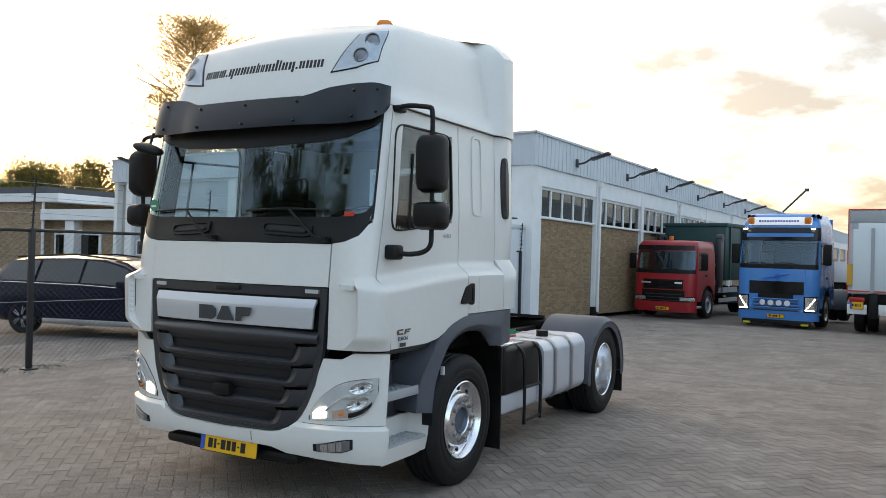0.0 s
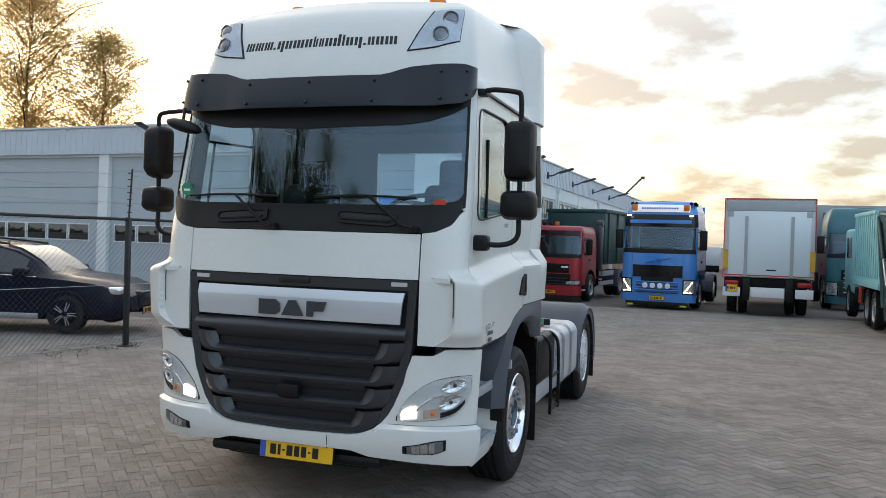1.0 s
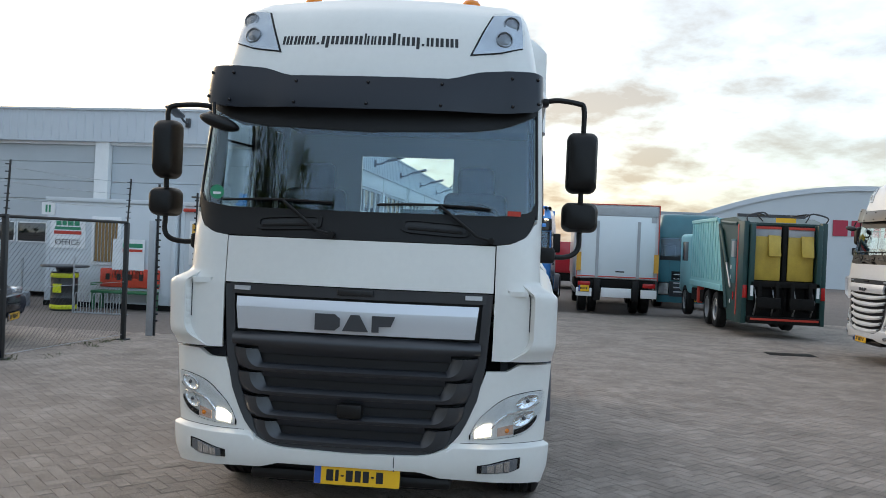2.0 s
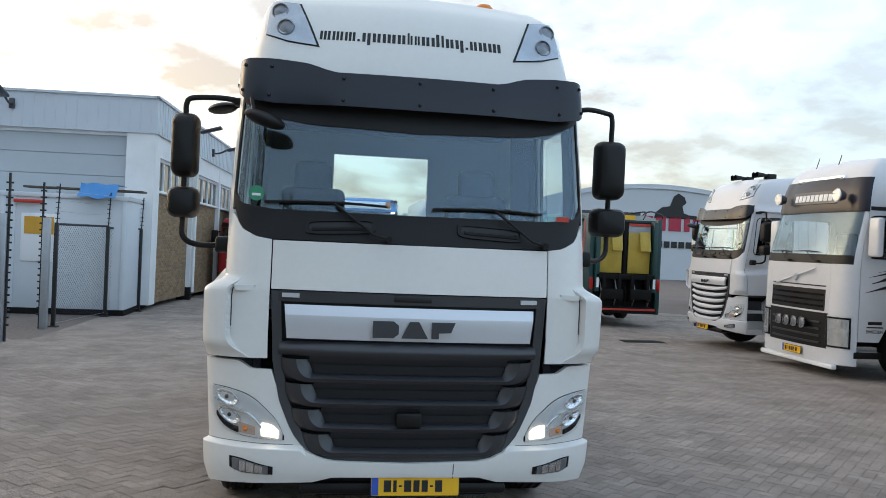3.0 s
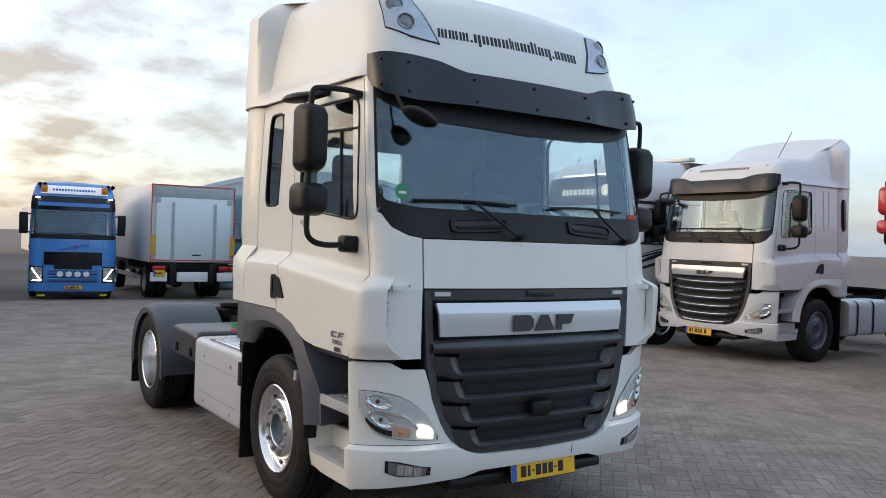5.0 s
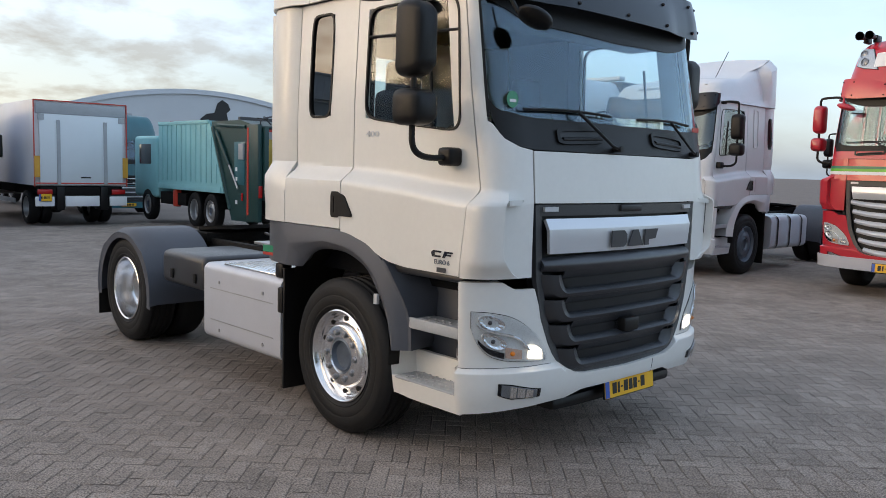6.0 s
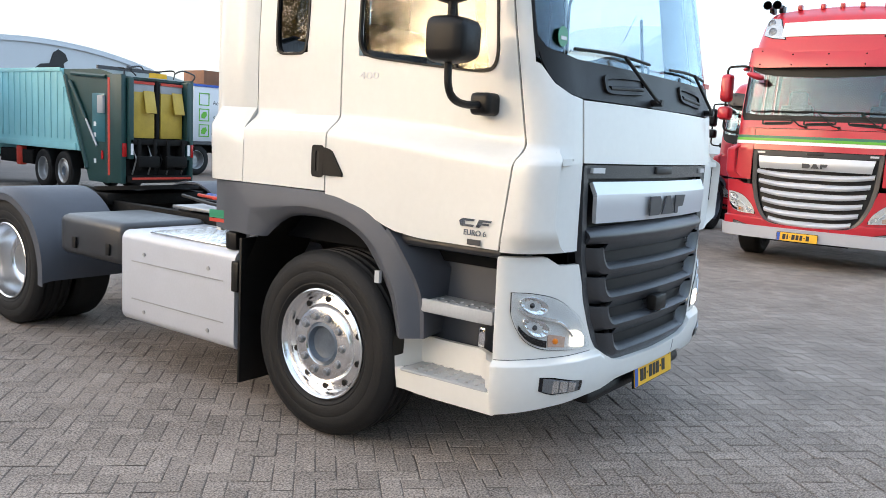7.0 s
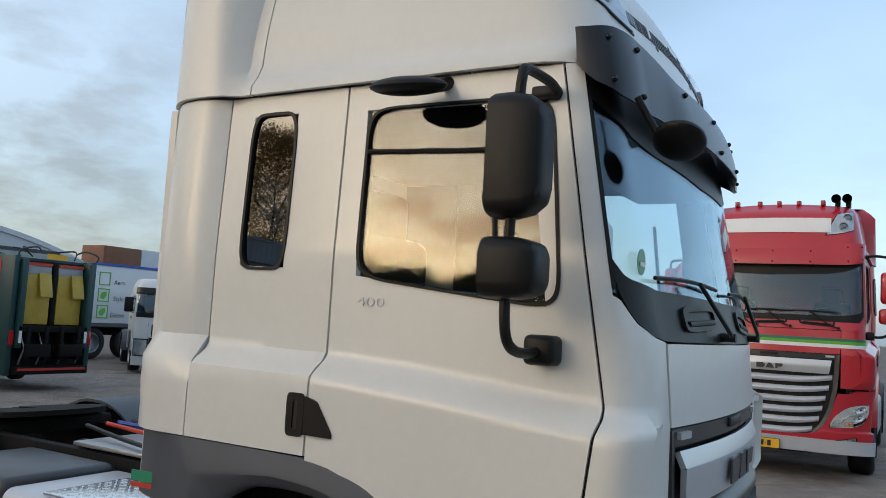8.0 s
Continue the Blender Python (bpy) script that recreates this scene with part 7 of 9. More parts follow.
        part("roof_fin", boxed(min(s * 0.75, s * 1.12), max(s * 0.75, s * 1.12), 2.1, 2.9, 3.05, 3.55, bevel=0.06), "gloss" if s > 0 else "white2", t)
    part("roof_spoiler", boxed(-0.9, 0.9, 2.3, 2.5, 3.6, 3.68, bevel=0.02), "white2", t)
    part("diagonal_trim", tube(bmesh.new(), [(-0.60, -0.03, 1.42), (0.55, -0.03, 1.72)], 0.014, 6), "silver", t)
    part("round_emblem", cyl(bmesh.new(), (0.0, -0.02, 1.57), (0.0, -0.05, 1.57), 0.065, seg=20), "silver", t)
    part("trim_line", patch(sh.skin, span(-0.9, 0.9, 8), [1.435, 1.455], 0.01, lift=0.008), "ink", t)
    chassis(t, detail=False, hub_y=1.35, wheelbase=3.7)


M["dkplum"] = mat("dark_header_paint", (0.012, 0.011, 0.02), 0.3, var=0.1, spec=0.35)
volvo_white()


def low_cab_truck(label, m, paint, body=None, roof_top=2.78, name="truck", ws=(1.72, 2.40), sign=True):
    t = thing(name, label, "truck", m, "parked trucks")
    sh = Flat(w=1.15, z=(0.25, 0.8, 1.6, 1.75, 2.4, 2.7), f=(0.0, -0.02, 0.0, 0.03, 0.18, 0.24), rear=2.1)
    square_cab(t, paint, sh, ws=ws, roof_top=roof_top, drl=False, mirror_paint="black", header=0.2, visor_mat=paint, roof_inset=0.16, lamp_z=(0.62, 0.80), lower="black", lamp_in=0.72, door_rear=1.3, hub=1.35)
    part("painted_bumper", patch(sh.skin, span(-1.7, 1.7, 20), [0.34, 0.38, 0.55, 0.60], 0.03, lift=0.03), paint, t)
    part("name_badge", boxed(0.45, 0.72, -0.03, 0.0, 1.24, 1.31, bevel=0.01), "whiteflat", t)
    part("name_badge", boxed(-0.80, -0.45, -0.03, 0.0, 1.24, 1.30, bevel=0.01), "silver", t)
    chassis(t, detail=False, hub_y=1.35, wheelbase=4.2, rim="steel")
    if body:
        body(t)
    return t


def sh_visor(p, z):
    return Flat(w=1.15, z=(0.25, 0.8, 1.6, 1.75, 2.4, 2.7), f=(0.0, -0.02, 0.0, 0.03, 0.18, 0.24), rear=2.1).skin(p, z)


def skip_body(t):
    b = new("skip_container")
    b.parent = t
    part("container_shell", boxed(-1.2, 1.2, 2.9, 8.4, 1.35, 3.42, bevel=0.03), "dkgreen", b)
    for y in (3.3, 4.6, 5.9, 7.2):
        for s in (-1, 1):
            part("rib", boxed(min(s * 1.2, s * 1.26), max(s * 1.2, s * 1.26), y, y + 0.12, 1.4, 3.4), "dkgreen", b)
    part("top_rail", boxed(-1.27, 1.27, 2.85, 8.45, 3.38, 3.52, bevel=0.02), "dkgreen", b)
    for s in (-1, 1):
        a = part("lift_arm", boxed(min(s * 1.0, s * 1.2), max(s * 1.0, s * 1.2), 2.45, 2.75, 0.9, 2.95, bevel=0.03), "badge", t)
        part("arm_head", cyl(bmesh.new(), (s * 1.0, 2.58, 2.95), (s * 1.22, 2.58, 2.95), 0.14, seg=16), "badge", a)
        part("side_guard", boxed(min(s * 1.15, s * 1.2), max(s * 1.15, s * 1.2), 2.4, 4.3, 0.55, 0.70), "grey", t)
        part("side_guard", boxed(min(s * 1.15, s * 1.2), max(s * 1.15, s * 1.2), 2.4, 4.3, 0.90, 1.10), "grey", t)
    part("dark_visor", patch(lambda p, z: sh_visor(p, z), span(-1.5, 1.5, 16), [2.44, 2.52, 2.60], 0.02, lift=0.05), "gloss", t)
    part("green_mark", boxed(0.3, 0.95, 2.85, 2.9, 1.85, 2.0), "stripe_green", t)
    part("beacon", cyl(bmesh.new(), (0.0, 0.7, 2.76), (0.0, 0.7, 2.95), 0.08, seg=16), "orange", t)
    for x in (-0.55, -0.3):
        part("work_lamp", boxed(x - 0.06, x + 0.06, 0.8, 0.92, 2.75, 2.92, bevel=0.02), "black", t)


low_cab_truck("red skip-loader truck carrying a dark green container beside the workshop", facing(-2.75, 22.6, -9) @ Matrix.Scale(0.92, 4), "dred", skip_body)


def box_body(t, x=1.24, y1=7.2, z0=1.12, z1=3.42, paint="white2"):
    b = new("cargo_box")
    b.parent = t
    part("box_shell", boxed(-x, x, 0.02, y1, z0, z1, bevel=0.012), paint, b)
    return b


def box_truck():
    t = thing("box_truck", "white box truck with closed tail lift and red edging", "truck", facing(4.02, 20.6, -2), "parked trucks")
    b = box_body(t)
    part("tail_lift", boxed(-1.10, 1.10, -0.06, 0.0, 1.15, 3.05, bevel=0.01), "liftpanel", b, "pale blue-grey tail-lift platform")
    part("top_door", boxed(-1.18, 1.18, -0.03, 0.015, 3.06, 3.36, bevel=0.01), "grey", b)
    for q in ((-1.238, -1.215, 1.1, 3.40), (1.215, 1.238, 1.1, 3.40)):
        part("edge_strip", boxed(q[0], q[1], -0.03, 0.01, q[2], q[3]), "stk_red", b)
    part("edge_strip", boxed(-1.235, 1.235, -0.03, 0.01, 3.398, 3.425), "stk_red", b)
    part("edge_strip", boxed(-1.2, 1.2, -0.066, -0.061, 1.17, 1.205), "stk_red", b)
    for s in (-1, 1):
        part("lift_rail", boxed(s * 0.62 - 0.045, s * 0.62 + 0.045, -0.085, -0.061, 1.15, 2.90), "grey", b)
        part("hinge_block", boxed(s * 1.06 - 0.08, s * 1.06 + 0.08, -0.07, -0.061, 2.88, 3.04), "grey", b)
        part("reflector_board", boxed(s * 1.17 - 0.07, s * 1.17 + 0.07, -0.075, -0.05, 1.35, 1.92), "boards", b)
        part("tail_lamp", boxed(s * 0.98 - 0.19, s * 0.98 + 0.19, -0.06, 0.0, 0.88, 1.02, bevel=0.02), "redlens", t)
        part("bumper_end", boxed(s * 0.98 - 0.24, s * 0.98 + 0.24, -0.04, 0.02, 0.56, 0.82, bevel=0.01), "whiteflat", t)
        part("lift_arm", boxed(s * 0.58 - 0.10, s * 0.58 + 0.10, -0.06, 0.5, 0.45, 1.1, bevel=0.02), "black", t)
        for y in (1.35,):
            wheel(t, s * 0.98, y, 0.48, 0.28, s, rear=True, detail=False, rim_mat="steel", seg=28)
            wheel(t, s * 0.66, y, 0.48, 0.26, s, rear=True, detail=False, rim_mat="steel", seg=28)
        wheel(t, s * 1.0, 6.0, 0.48, 0.28, s, detail=False, rim_mat="steel", seg=28)
        part("side_guard", boxed(min(s * 1.16, s * 1.2), max(s * 1.16, s * 1.2), 2.2, 5.2, 0.55, 0.68), "grey", t)
    part("bumper_bar", boxed(-0.46, 0.46, -0.03, 0.03, 0.55, 0.84, bevel=0.015), "whiteflat", t)
    part("under_beam", boxed(-1.1, 1.1, 0.0, 0.3, 0.86, 1.10, bevel=0.02), "dirt", t)
    part("frame", boxed(-0.45, 0.45, 0.1, 8.6, 0.75, 1.1), "dirt", t)
    part("handle_mark", boxed(-0.05, 0.22, -0.066, -0.061, 1.33, 1.37), "ink", b)
    number_plate(t, Matrix.Translation((-0.98, -0.065, 0.80)) @ FACE, 0.32, 0.19)
    part("cab_body", boxed(-1.15, 1.15, 7.3, 9.2, 0.6, 2.9, bevel=0.1, seg=3), "white2", t)


M["liftpanel"] = mat("pale_lift_panel", (0.66, 0.72, 0.75), 0.5, var=0.06, scale=1)
M["boards"] = mat("orange_board", (0.65, 0.33, 0.04), 0.45, var=0.12, scale=6)
box_truck()


def refuse_truck():
    t = thing("garbage_truck", "turquoise refuse truck with dark green loading tail and yellow bin combs", "truck", facing(7.25, 15.2, 0) @ Matrix.Diagonal((0.82, 0.83, 1, 1)), "parked trucks")
    # hopper tail
    tail = new("loading_tail")
    tail.parent = t
    bm = bmesh.new()
    prism(bm, [(1.45, 0.32), (0.35, 0.32), (0.05, 0.5), (0.05, 2.75), (0.9, 2.9), (2.75, 2.9)], 2.3, Matrix(((0, 0, 1, -1.15), (1, 0, 0, 0), (0, 1, 0, 0), (0, 0, 0, 1))))
    part("tail_shell", bm, "dkgreen", tail)
    for s in (-1, 1):
        part("side_cheek", boxed(min(s * 1.02, s * 1.17), max(s * 1.02, s * 1.17), -0.18, 0.5, 0.34, 2.78, bevel=0.02), "dkgreen", tail)
        part("red_strip", boxed(min(s * 1.171, s * 1.178), max(s * 1.171, s * 1.178), 0.36, 0.46, 0.5, 2.7), "stk_red", tail)
        part("tail_lamp", boxed(min(s * 1.03, s * 1.15), max(s * 1.03, s * 1.15), -0.22, -0.18, 0.95, 1.25, bevel=0.01), "redlens", tail)
        part("side_ram", cyl(bmesh.new(), (s * 1.21, 2.3, 2.62), (s * 1.21, 1.5, 1.75), 0.055, seg=12), "dkgreen", tail)
        part("ram_rod", cyl(bmesh.new(), (s * 1.21, 1.5, 1.75), (s * 1.21, 0.95, 1.15), 0.03, seg=10), "steel", tail)
        part("side_beam", tube(bmesh.new(), [(s * 1.17, 2.62, 2.75), (s * 1.17, 1.5, 0.6)], 0.06, 6), "dkgreen", tail)
        part("side_beam", tube(bmesh.new(), [(s * 1.17, 2.3, 2.8), (s * 1.17, 0.55, 2.72)], 0.05, 6), "dkgreen", tail)
        part("side_panel", boxed(min(s * 1.15, s * 1.165), max(s * 1.15, s * 1.165), 0.62, 1.25, 1.25, 2.35, bevel=0.006), "teal", tail)
        part("control_box", boxed(min(s * 1.15, s * 1.23), max(s * 1.15, s * 1.23), 0.62, 0.9, 1.9, 2.3, bevel=0.015), "grey", tail)
        for z in (0.75, 1.35, 1.6):
            part("white_label", boxed(min(s * 1.166, s * 1.17), max(s * 1.166, s * 1.17), 1.05, 1.17, z, z + 0.10), "whiteflat", tail)
        part("side_lamp", boxed(min(s * 1.17, s * 1.19), max(s * 1.17, s * 1.19), 0.68, 0.78, 0.85, 1.05, bevel=0.01), "redlens", tail)
        # yellow combs with tilted flaps
        c = part("bin_comb", boxed(s * 0.46 - 0.36, s * 0.46 + 0.36, -0.12, -0.06, 1.38, 2.42, bevel=0.01), "flap_yellow", tail)
        part("comb_top", boxed(s * 0.46 - 0.36, s * 0.46 + 0.36, -0.10, -0.05, 2.42, 2.66, bevel=0.01), "grey", c)
        part("comb_flap", boxed(s * 0.46 - 0.02, s * 0.46 + 0.32, -0.02, 0.02, -0.26, 0.26, bevel=0.01, m=Matrix.Translation((0, -0.22, 2.20)) @ Matrix.Rotation(radians(-16), 4, "X")), "flap_yellow", c)
        part("red_header", boxed(s * 0.46 - 0.36, s * 0.46 + 0.36, -0.13, -0.10, 2.60, 2.66), "stk_red", c)
        part("lift_arm", boxed(s * 0.46 - 0.30, s * 0.46 - 0.20, -0.35, 0.0, 0.65, 1.35, bevel=0.02), "dirt", tail)
        part("lift_arm", boxed(s * 0.46 + 0.20, s * 0.46 + 0.30, -0.35, 0.0, 0.65, 1.35, bevel=0.02), "dirt", tail)
        part("lift_claw", boxed(s * 0.46 - 0.34, s * 0.46 + 0.34, -0.42, -0.30, 0.72, 0.98, bevel=0.03), "dirt", tail)
        part("tail_post", boxed(min(s * 0.86, s * 1.0), max(s * 0.86, s * 1.0), -0.30, 0.0, 0.9, 2.72, bevel=0.02), "dkgreen", tail)
        part("white_label", boxed(min(s * 0.88, s * 0.96), max(s * 0.88, s * 0.96), -0.304, -0.30, 1.0, 1.25), "whiteflat", tail)
        part("grab_rail", tube(bmesh.new(), smooth_path([(s * 1.1, -0.2, 2.78), (s * 1.1, -0.3, 2.9), (s * 0.7, -0.3, 2.98), (s * 0.5, -0.2, 2.9)], 4), 0.02, 8), "badge", tail)
        part("hose", tube(bmesh.new(), smooth_path([(s * 0.6, 0.0, 2.78), (s * 0.75, 0.2, 2.98), (s * 0.4, 0.5, 2.94), (s * 0.5, 1.0, 2.98)], 5), 0.018, 6), "ink", tail)
    part("mid_post", boxed(-0.06, 0.06, -0.14, 0.05, 1.3, 2.7, bevel=0.02), "dirt", tail)
    part("sill_beam", boxed(-1.0, 1.0, -0.36, -0.05, 0.36, 0.52, bevel=0.03), "dirt", tail)
    # flat black sheet stands in for the shaded inside of the hopper
    part("dark_mouth_sheet", boxed(-1.0, 1.0, 0.0, 0.04, 0.5, 2.7), "black", tail)
    part("comb_beam", boxed(-0.98, 0.98, -0.30, -0.10, 1.22, 1.36, bevel=0.02), "dirt", tail)
    for x in (-0.8, -0.3, 0.0, 0.3, 0.8):
        part("lift_link", tube(bmesh.new(), [(x, -0.08, 1.25), (x + 0.03, -0.28, 0.9), (x, -0.12, 0.55)], 0.025, 6), "steel" if x else "dirt", tail)
    part("red_sill", boxed(-0.95, 0.95, -0.37, -0.36, 0.44, 0.49), "stk_red", tail)
    part("number_strip", boxed(-0.28, 0.28, -0.14, -0.12, 2.76, 2.87), "yellow", tail)
    part("buffer_beam", boxed(-0.9, 0.9, 0.2, 0.35, 0.35, 0.52, bevel=0.02), "dirt", t)
    # body with ribs
    b = new("body_hopper")
    b.parent = t
    bm = bmesh.new()
    prism(bm, [(1.85, 1.0), (6.6, 1.0), (6.6, 2.92), (2.80, 2.92)], 2.4, Matrix(((0, 0, 1, -1.2), (1, 0, 0, 0), (0, 1, 0, 0), (0, 0, 0, 1))))
    part("hopper_shell", bm, "ltteal", b, smooth=False)
    for s in (-1, 1):
        for k in range(12):
            y = 2.28 + 0.36 * k
            part("rib", boxed(min(s * 1.2, s * 1.225), max(s * 1.2, s * 1.225), y, y + 0.06, 1.25, min(2.88, 1.0 + (y - 1.9) * 2.0), bevel=0.006), "ltteal", b)
        part("lower_rail", boxed(min(s * 1.2, s * 1.24), max(s * 1.2, s * 1.24), 2.0, 6.6, 1.0, 1.16, bevel=0.01), "ltteal", b)
        part("upper_rail", boxed(min(s * 1.2, s * 1.235), max(s * 1.2, s * 1.235), 2.82, 6.6, 2.84, 2.94, bevel=0.01), "ltteal", b)
        for y in (2.75, 3.9):
            wheel(t, s * 1.05, y, 0.48, 0.3, s, rear=(y > 3), detail=False, rim_mat="steel", seg=32)
            bm = bmesh.new()
            for r0, r1 in ((0.54, 0.56),):
                loft_caps(bm, [[bm.verts.new((s * x, y - r1 * math.cos(a), 0.5 + r1 * math.sin(a))) for x in (0.85, 1.22)] for a in span(0.1, math.pi - 0.1, 12)])
            part("mudguard", bm, "black", t)
        wheel(t, s * 1.05, 7.6, 0.48, 0.3, s, detail=False, rim_mat="steel", seg=32)
        part("red_tank", boxed(min(s * 1.0, s * 1.2), max(s * 1.0, s * 1.2), 5.2, 5.5, 0.5, 1.0, bevel=0.04), "stk_red", t)
        part("side_box", boxed(min(s * 0.8, s * 1.15), max(s * 0.8, s * 1.15), 4.6, 6.6, 0.55, 0.9, bevel=0.03), "dirt", t)
    part("roof_rail", boxed(-1.0, 1.0, 1.2, 1.3, 2.92, 3.0), "badge", t)
    part("frame", boxed(-0.45, 0.45, 0.4, 9.0, 0.6, 1.05), "dirt", t)
    cb = new("cab")
    cb.parent = t
    part("cab_shell", boxed(-1.18, 1.18, 6.8, 8.8, 0.7, 2.55, bevel=0.12, seg=3), "ltteal", cb)
    for s in (-1, 1):
        part("cab_window", boxed(min(s * 1.17, s * 1.19), max(s * 1.17, s * 1.19), 7.3, 8.3, 1.7, 2.3, bevel=0.005), "dark_pane", cb)


refuse_truck()


def teal_truck():
    t = thing("tractor_truck", "dark teal tractor truck coupled to a grey curtain trailer", "truck", facing(7.35, 25.6, 0), "parked trucks")
    sh = Flat(rear=2.3)
    square_cab(t, "teal", sh, ws=(1.9, 2.6), roof_top=3.5, drl=False, mirror_paint="black", header=0.4, visor_mat="teal", lower="plastic")
    for k in range(5):
        part("chrome_slat", patch(sh.skin, span(-0.8, 0.8, 8), [0.62 + 0.16 * k, 0.66 + 0.16 * k], 0.02, lift=0.02), "silver", t)
    chassis(t, detail=False, rim="steel")
    tr = thing("curtain_trailer", "grey curtain-sided trailer behind the teal truck", "trailer", facing(7.35, 25.6, 0), "parked trucks")
    part("trailer_box", boxed(-1.27, 1.27, 2.7, 14, 1.2, 3.7, bevel=0.02), "curtain_side", tr)
    part("trailer_frame", boxed(-0.5, 0.5, 3.6, 13.6, 0.85, 1.2), "dirt", tr)
    for s in (-1, 1):
        for y in (9.5, 10.8, 12.1):
            wheel(tr, s * 1.05, y, 0.5, 0.3, s, rear=True, detail=False, rim_mat="steel", seg=20)


teal_truck()


def aero_trailer():
    t = thing("curtain_trailer", "white curtain trailer printed with three green pictograms", "trailer", pose(14.5, 23.5, ground_z(23)) @ Matrix.Scale(1.14, 4), "parked trucks")
    part("trailer_box", boxed(0, 9.0, 0, 2.5, 1.1, 2.85, bevel=0.02), "white2", t)
    part("top_rail", boxed(-0.02, 9.0, -0.03, 2.5, 2.85, 2.92), "eublue", t)
    part("lower_rail", boxed(-0.02, 9.0, -0.03, 2.5, 1.0, 1.1), "badge", t)
    for k, word in enumerate(("Aero", "Style", "Green")):
        z = 2.45 - 0.5 * k
        bm = bmesh.new()
        for q in ((0.2, 0.23, z - 0.2, z + 0.2), (0.57, 0.6, z - 0.2, z + 0.2), (0.2, 0.6, z - 0.2, z - 0.17), (0.2, 0.6, z + 0.17, z + 0.2)):
            box(bm, q[0], q[1], -0.012, -0.002, q[2], q[3])
        part("pictogram_frame", bm, "stripe_green", t, smooth=False)
        if k:
            bm = bmesh.new()
            prism(bm, [(-0.1, -0.1), (0.02, -0.12), (0.11, 0.0), (0.09, 0.11), (-0.04, 0.09), (-0.11, 0.0)], 0.008, Matrix.Translation((0.4, -0.003, z)) @ FACE)
            part("pictogram", bm, "stripe_green", t)
        lettering(word, 0.2, "badge", t, Matrix.Translation((0.95, -0.004, z - 0.1)) @ FACE, "printed_word")
    part("print_shape", boxed(1.6, 2.9, -0.008, -0.002, 1.25, 1.6, m=None), "eublue", t)
    part("frame", boxed(0.2, 9, 0.9, 1.6, 0.7, 1.0), "dirt", t)
    for x in (0.0, 1.35):
        wheel(t, 0, 0, 0.5, 0.3, 1, rear=True, detail=False, rim_mat="steel", seg=28).matrix_basis = Matrix.Translation((x + 0.2, 0.25, 0.5)) @ Matrix.Rotation(radians(90), 4, "X")
    part("mudguard_strip", boxed(-0.5, 2.4, -0.02, 0.4, 0.98, 1.06), "black", t)


aero_trailer()


def far_white():
    t = thing("tractor_truck", "white tractor truck standing behind the trailers", "truck", facing(12.7, 17.2, -35), "parked trucks")
    sh = Flat(rear=2.3)
    square_cab(t, "white2", sh, ws=(1.68, 2.2), roof_top=2.66, drl=False, mirror_paint="black", header=0.2, visor_mat="gloss")
    chassis(t, detail=False, rim="steel")


far_white()


def stack():
    """Shipping containers and a low shed far behind the row."""
    c = thing("shipping_container", "rust-brown shipping container stacked on a shed roof", "container", pose(43.5, 61, 4.6), "stacked containers")
    part("container_shell", boxed(0, 4.0, 0, 3, 0, 2.0, bevel=0.02), "rust", c)
    c2 = thing("shipping_container", "pale grey shipping container beside the brown one", "container", pose(47.6, 61, 4.6), "stacked containers")
    part("container_shell", boxed(0, 6.0, 0, 3, 0, 2.0, bevel=0.02), "clad", c2)
    s = tagged(new("far_shed"), "pale ribbed sheet shed behind the trucks", "building", kind="structure")
    s.matrix_basis = pose(41, 60, 0)
    part("shed_wall", boxed(0, 60, 0, 12, -1, 4.6), "clad", s)
    for k in range(60):
        part("shed_rib", boxed(k * 0.5, k * 0.5 + 0.2, -0.06, 0, -1, 4.6), "clad", s, smooth=False) if k < 40 else None


M["rust"] = mat("rusty_container", (0.20, 0.085, 0.045), 0.7, var=0.3, scale=1.5)
stack()


def distant():
    for k, (x, y, w, h, mt, lab) in enumerate(((1.8, 74, 2.5, 2.6, "white2", "white lorry far across the yard"), (4.2, 40, 2.4, 2.6, "red", "red lorry far across the yard"), (-1.0, 70, 2.5, 2.6, "white2", "white van body far across the yard"))):
        t = thing("lorry", lab, "truck", facing(x, y, 0), "distant trucks")
        part("box_shell", boxed(-w / 2, w / 2, 0, 6, 0.9, h, bevel=0.04), mt, t)
        part("lower_frame", boxed(-w / 2 + 0.1, w / 2 - 0.1, 0.1, 6, 0.45, 0.9), "dirt", t)
        for s in (-1, 1):
            wheel(t, s * 1.0, 1.2, 0.45, 0.28, s, rear=True, detail=False, rim_mat="steel", seg=16)
    c = thing("crane_boom", "slender crane boom rising far behind the roofs", "crane", pose(-10.8, 150, 0))
    part("boom", tube(bmesh.new(), [(-12.0, 0, 0.0), (-3.6, 0, 10.3), (0.0, 0, 14.0)], 0.17, 8), "badge", c)
    part("boom_head", boxed(-0.2, 0.5, -0.2, 0.2, 13.8, 14.3), "badge", c)


distant()


# ---- yard: fence, office cabins, car, trees ----
def fence_post(m, foot=True):
    p = thing("fence_post", "black steel fence post with a spiked extension", "fence post", m, "fence posts")
    part("post", boxed(-0.035, 0.035, -0.035, 0.035, 0, 1.98, bevel=0.006), "dkfence", p)
    part("extension", tube(bmesh.new(), [(0, 0, 1.9), (0.03, 0.02, 2.72)], 0.014, 6), "dkfence", p)
    for k in range(7):
        part("spike", boxed(-0.03, 0.05, -0.008, 0.008, 2.05 + 0.1 * k, 2.065 + 0.1 * k), "dkfence", p)
    part("foot_block", boxed(-0.09, 0.09, -0.09, 0.09, -0.05, 0.02, bevel=0.01), "dkfence", p)
    return p


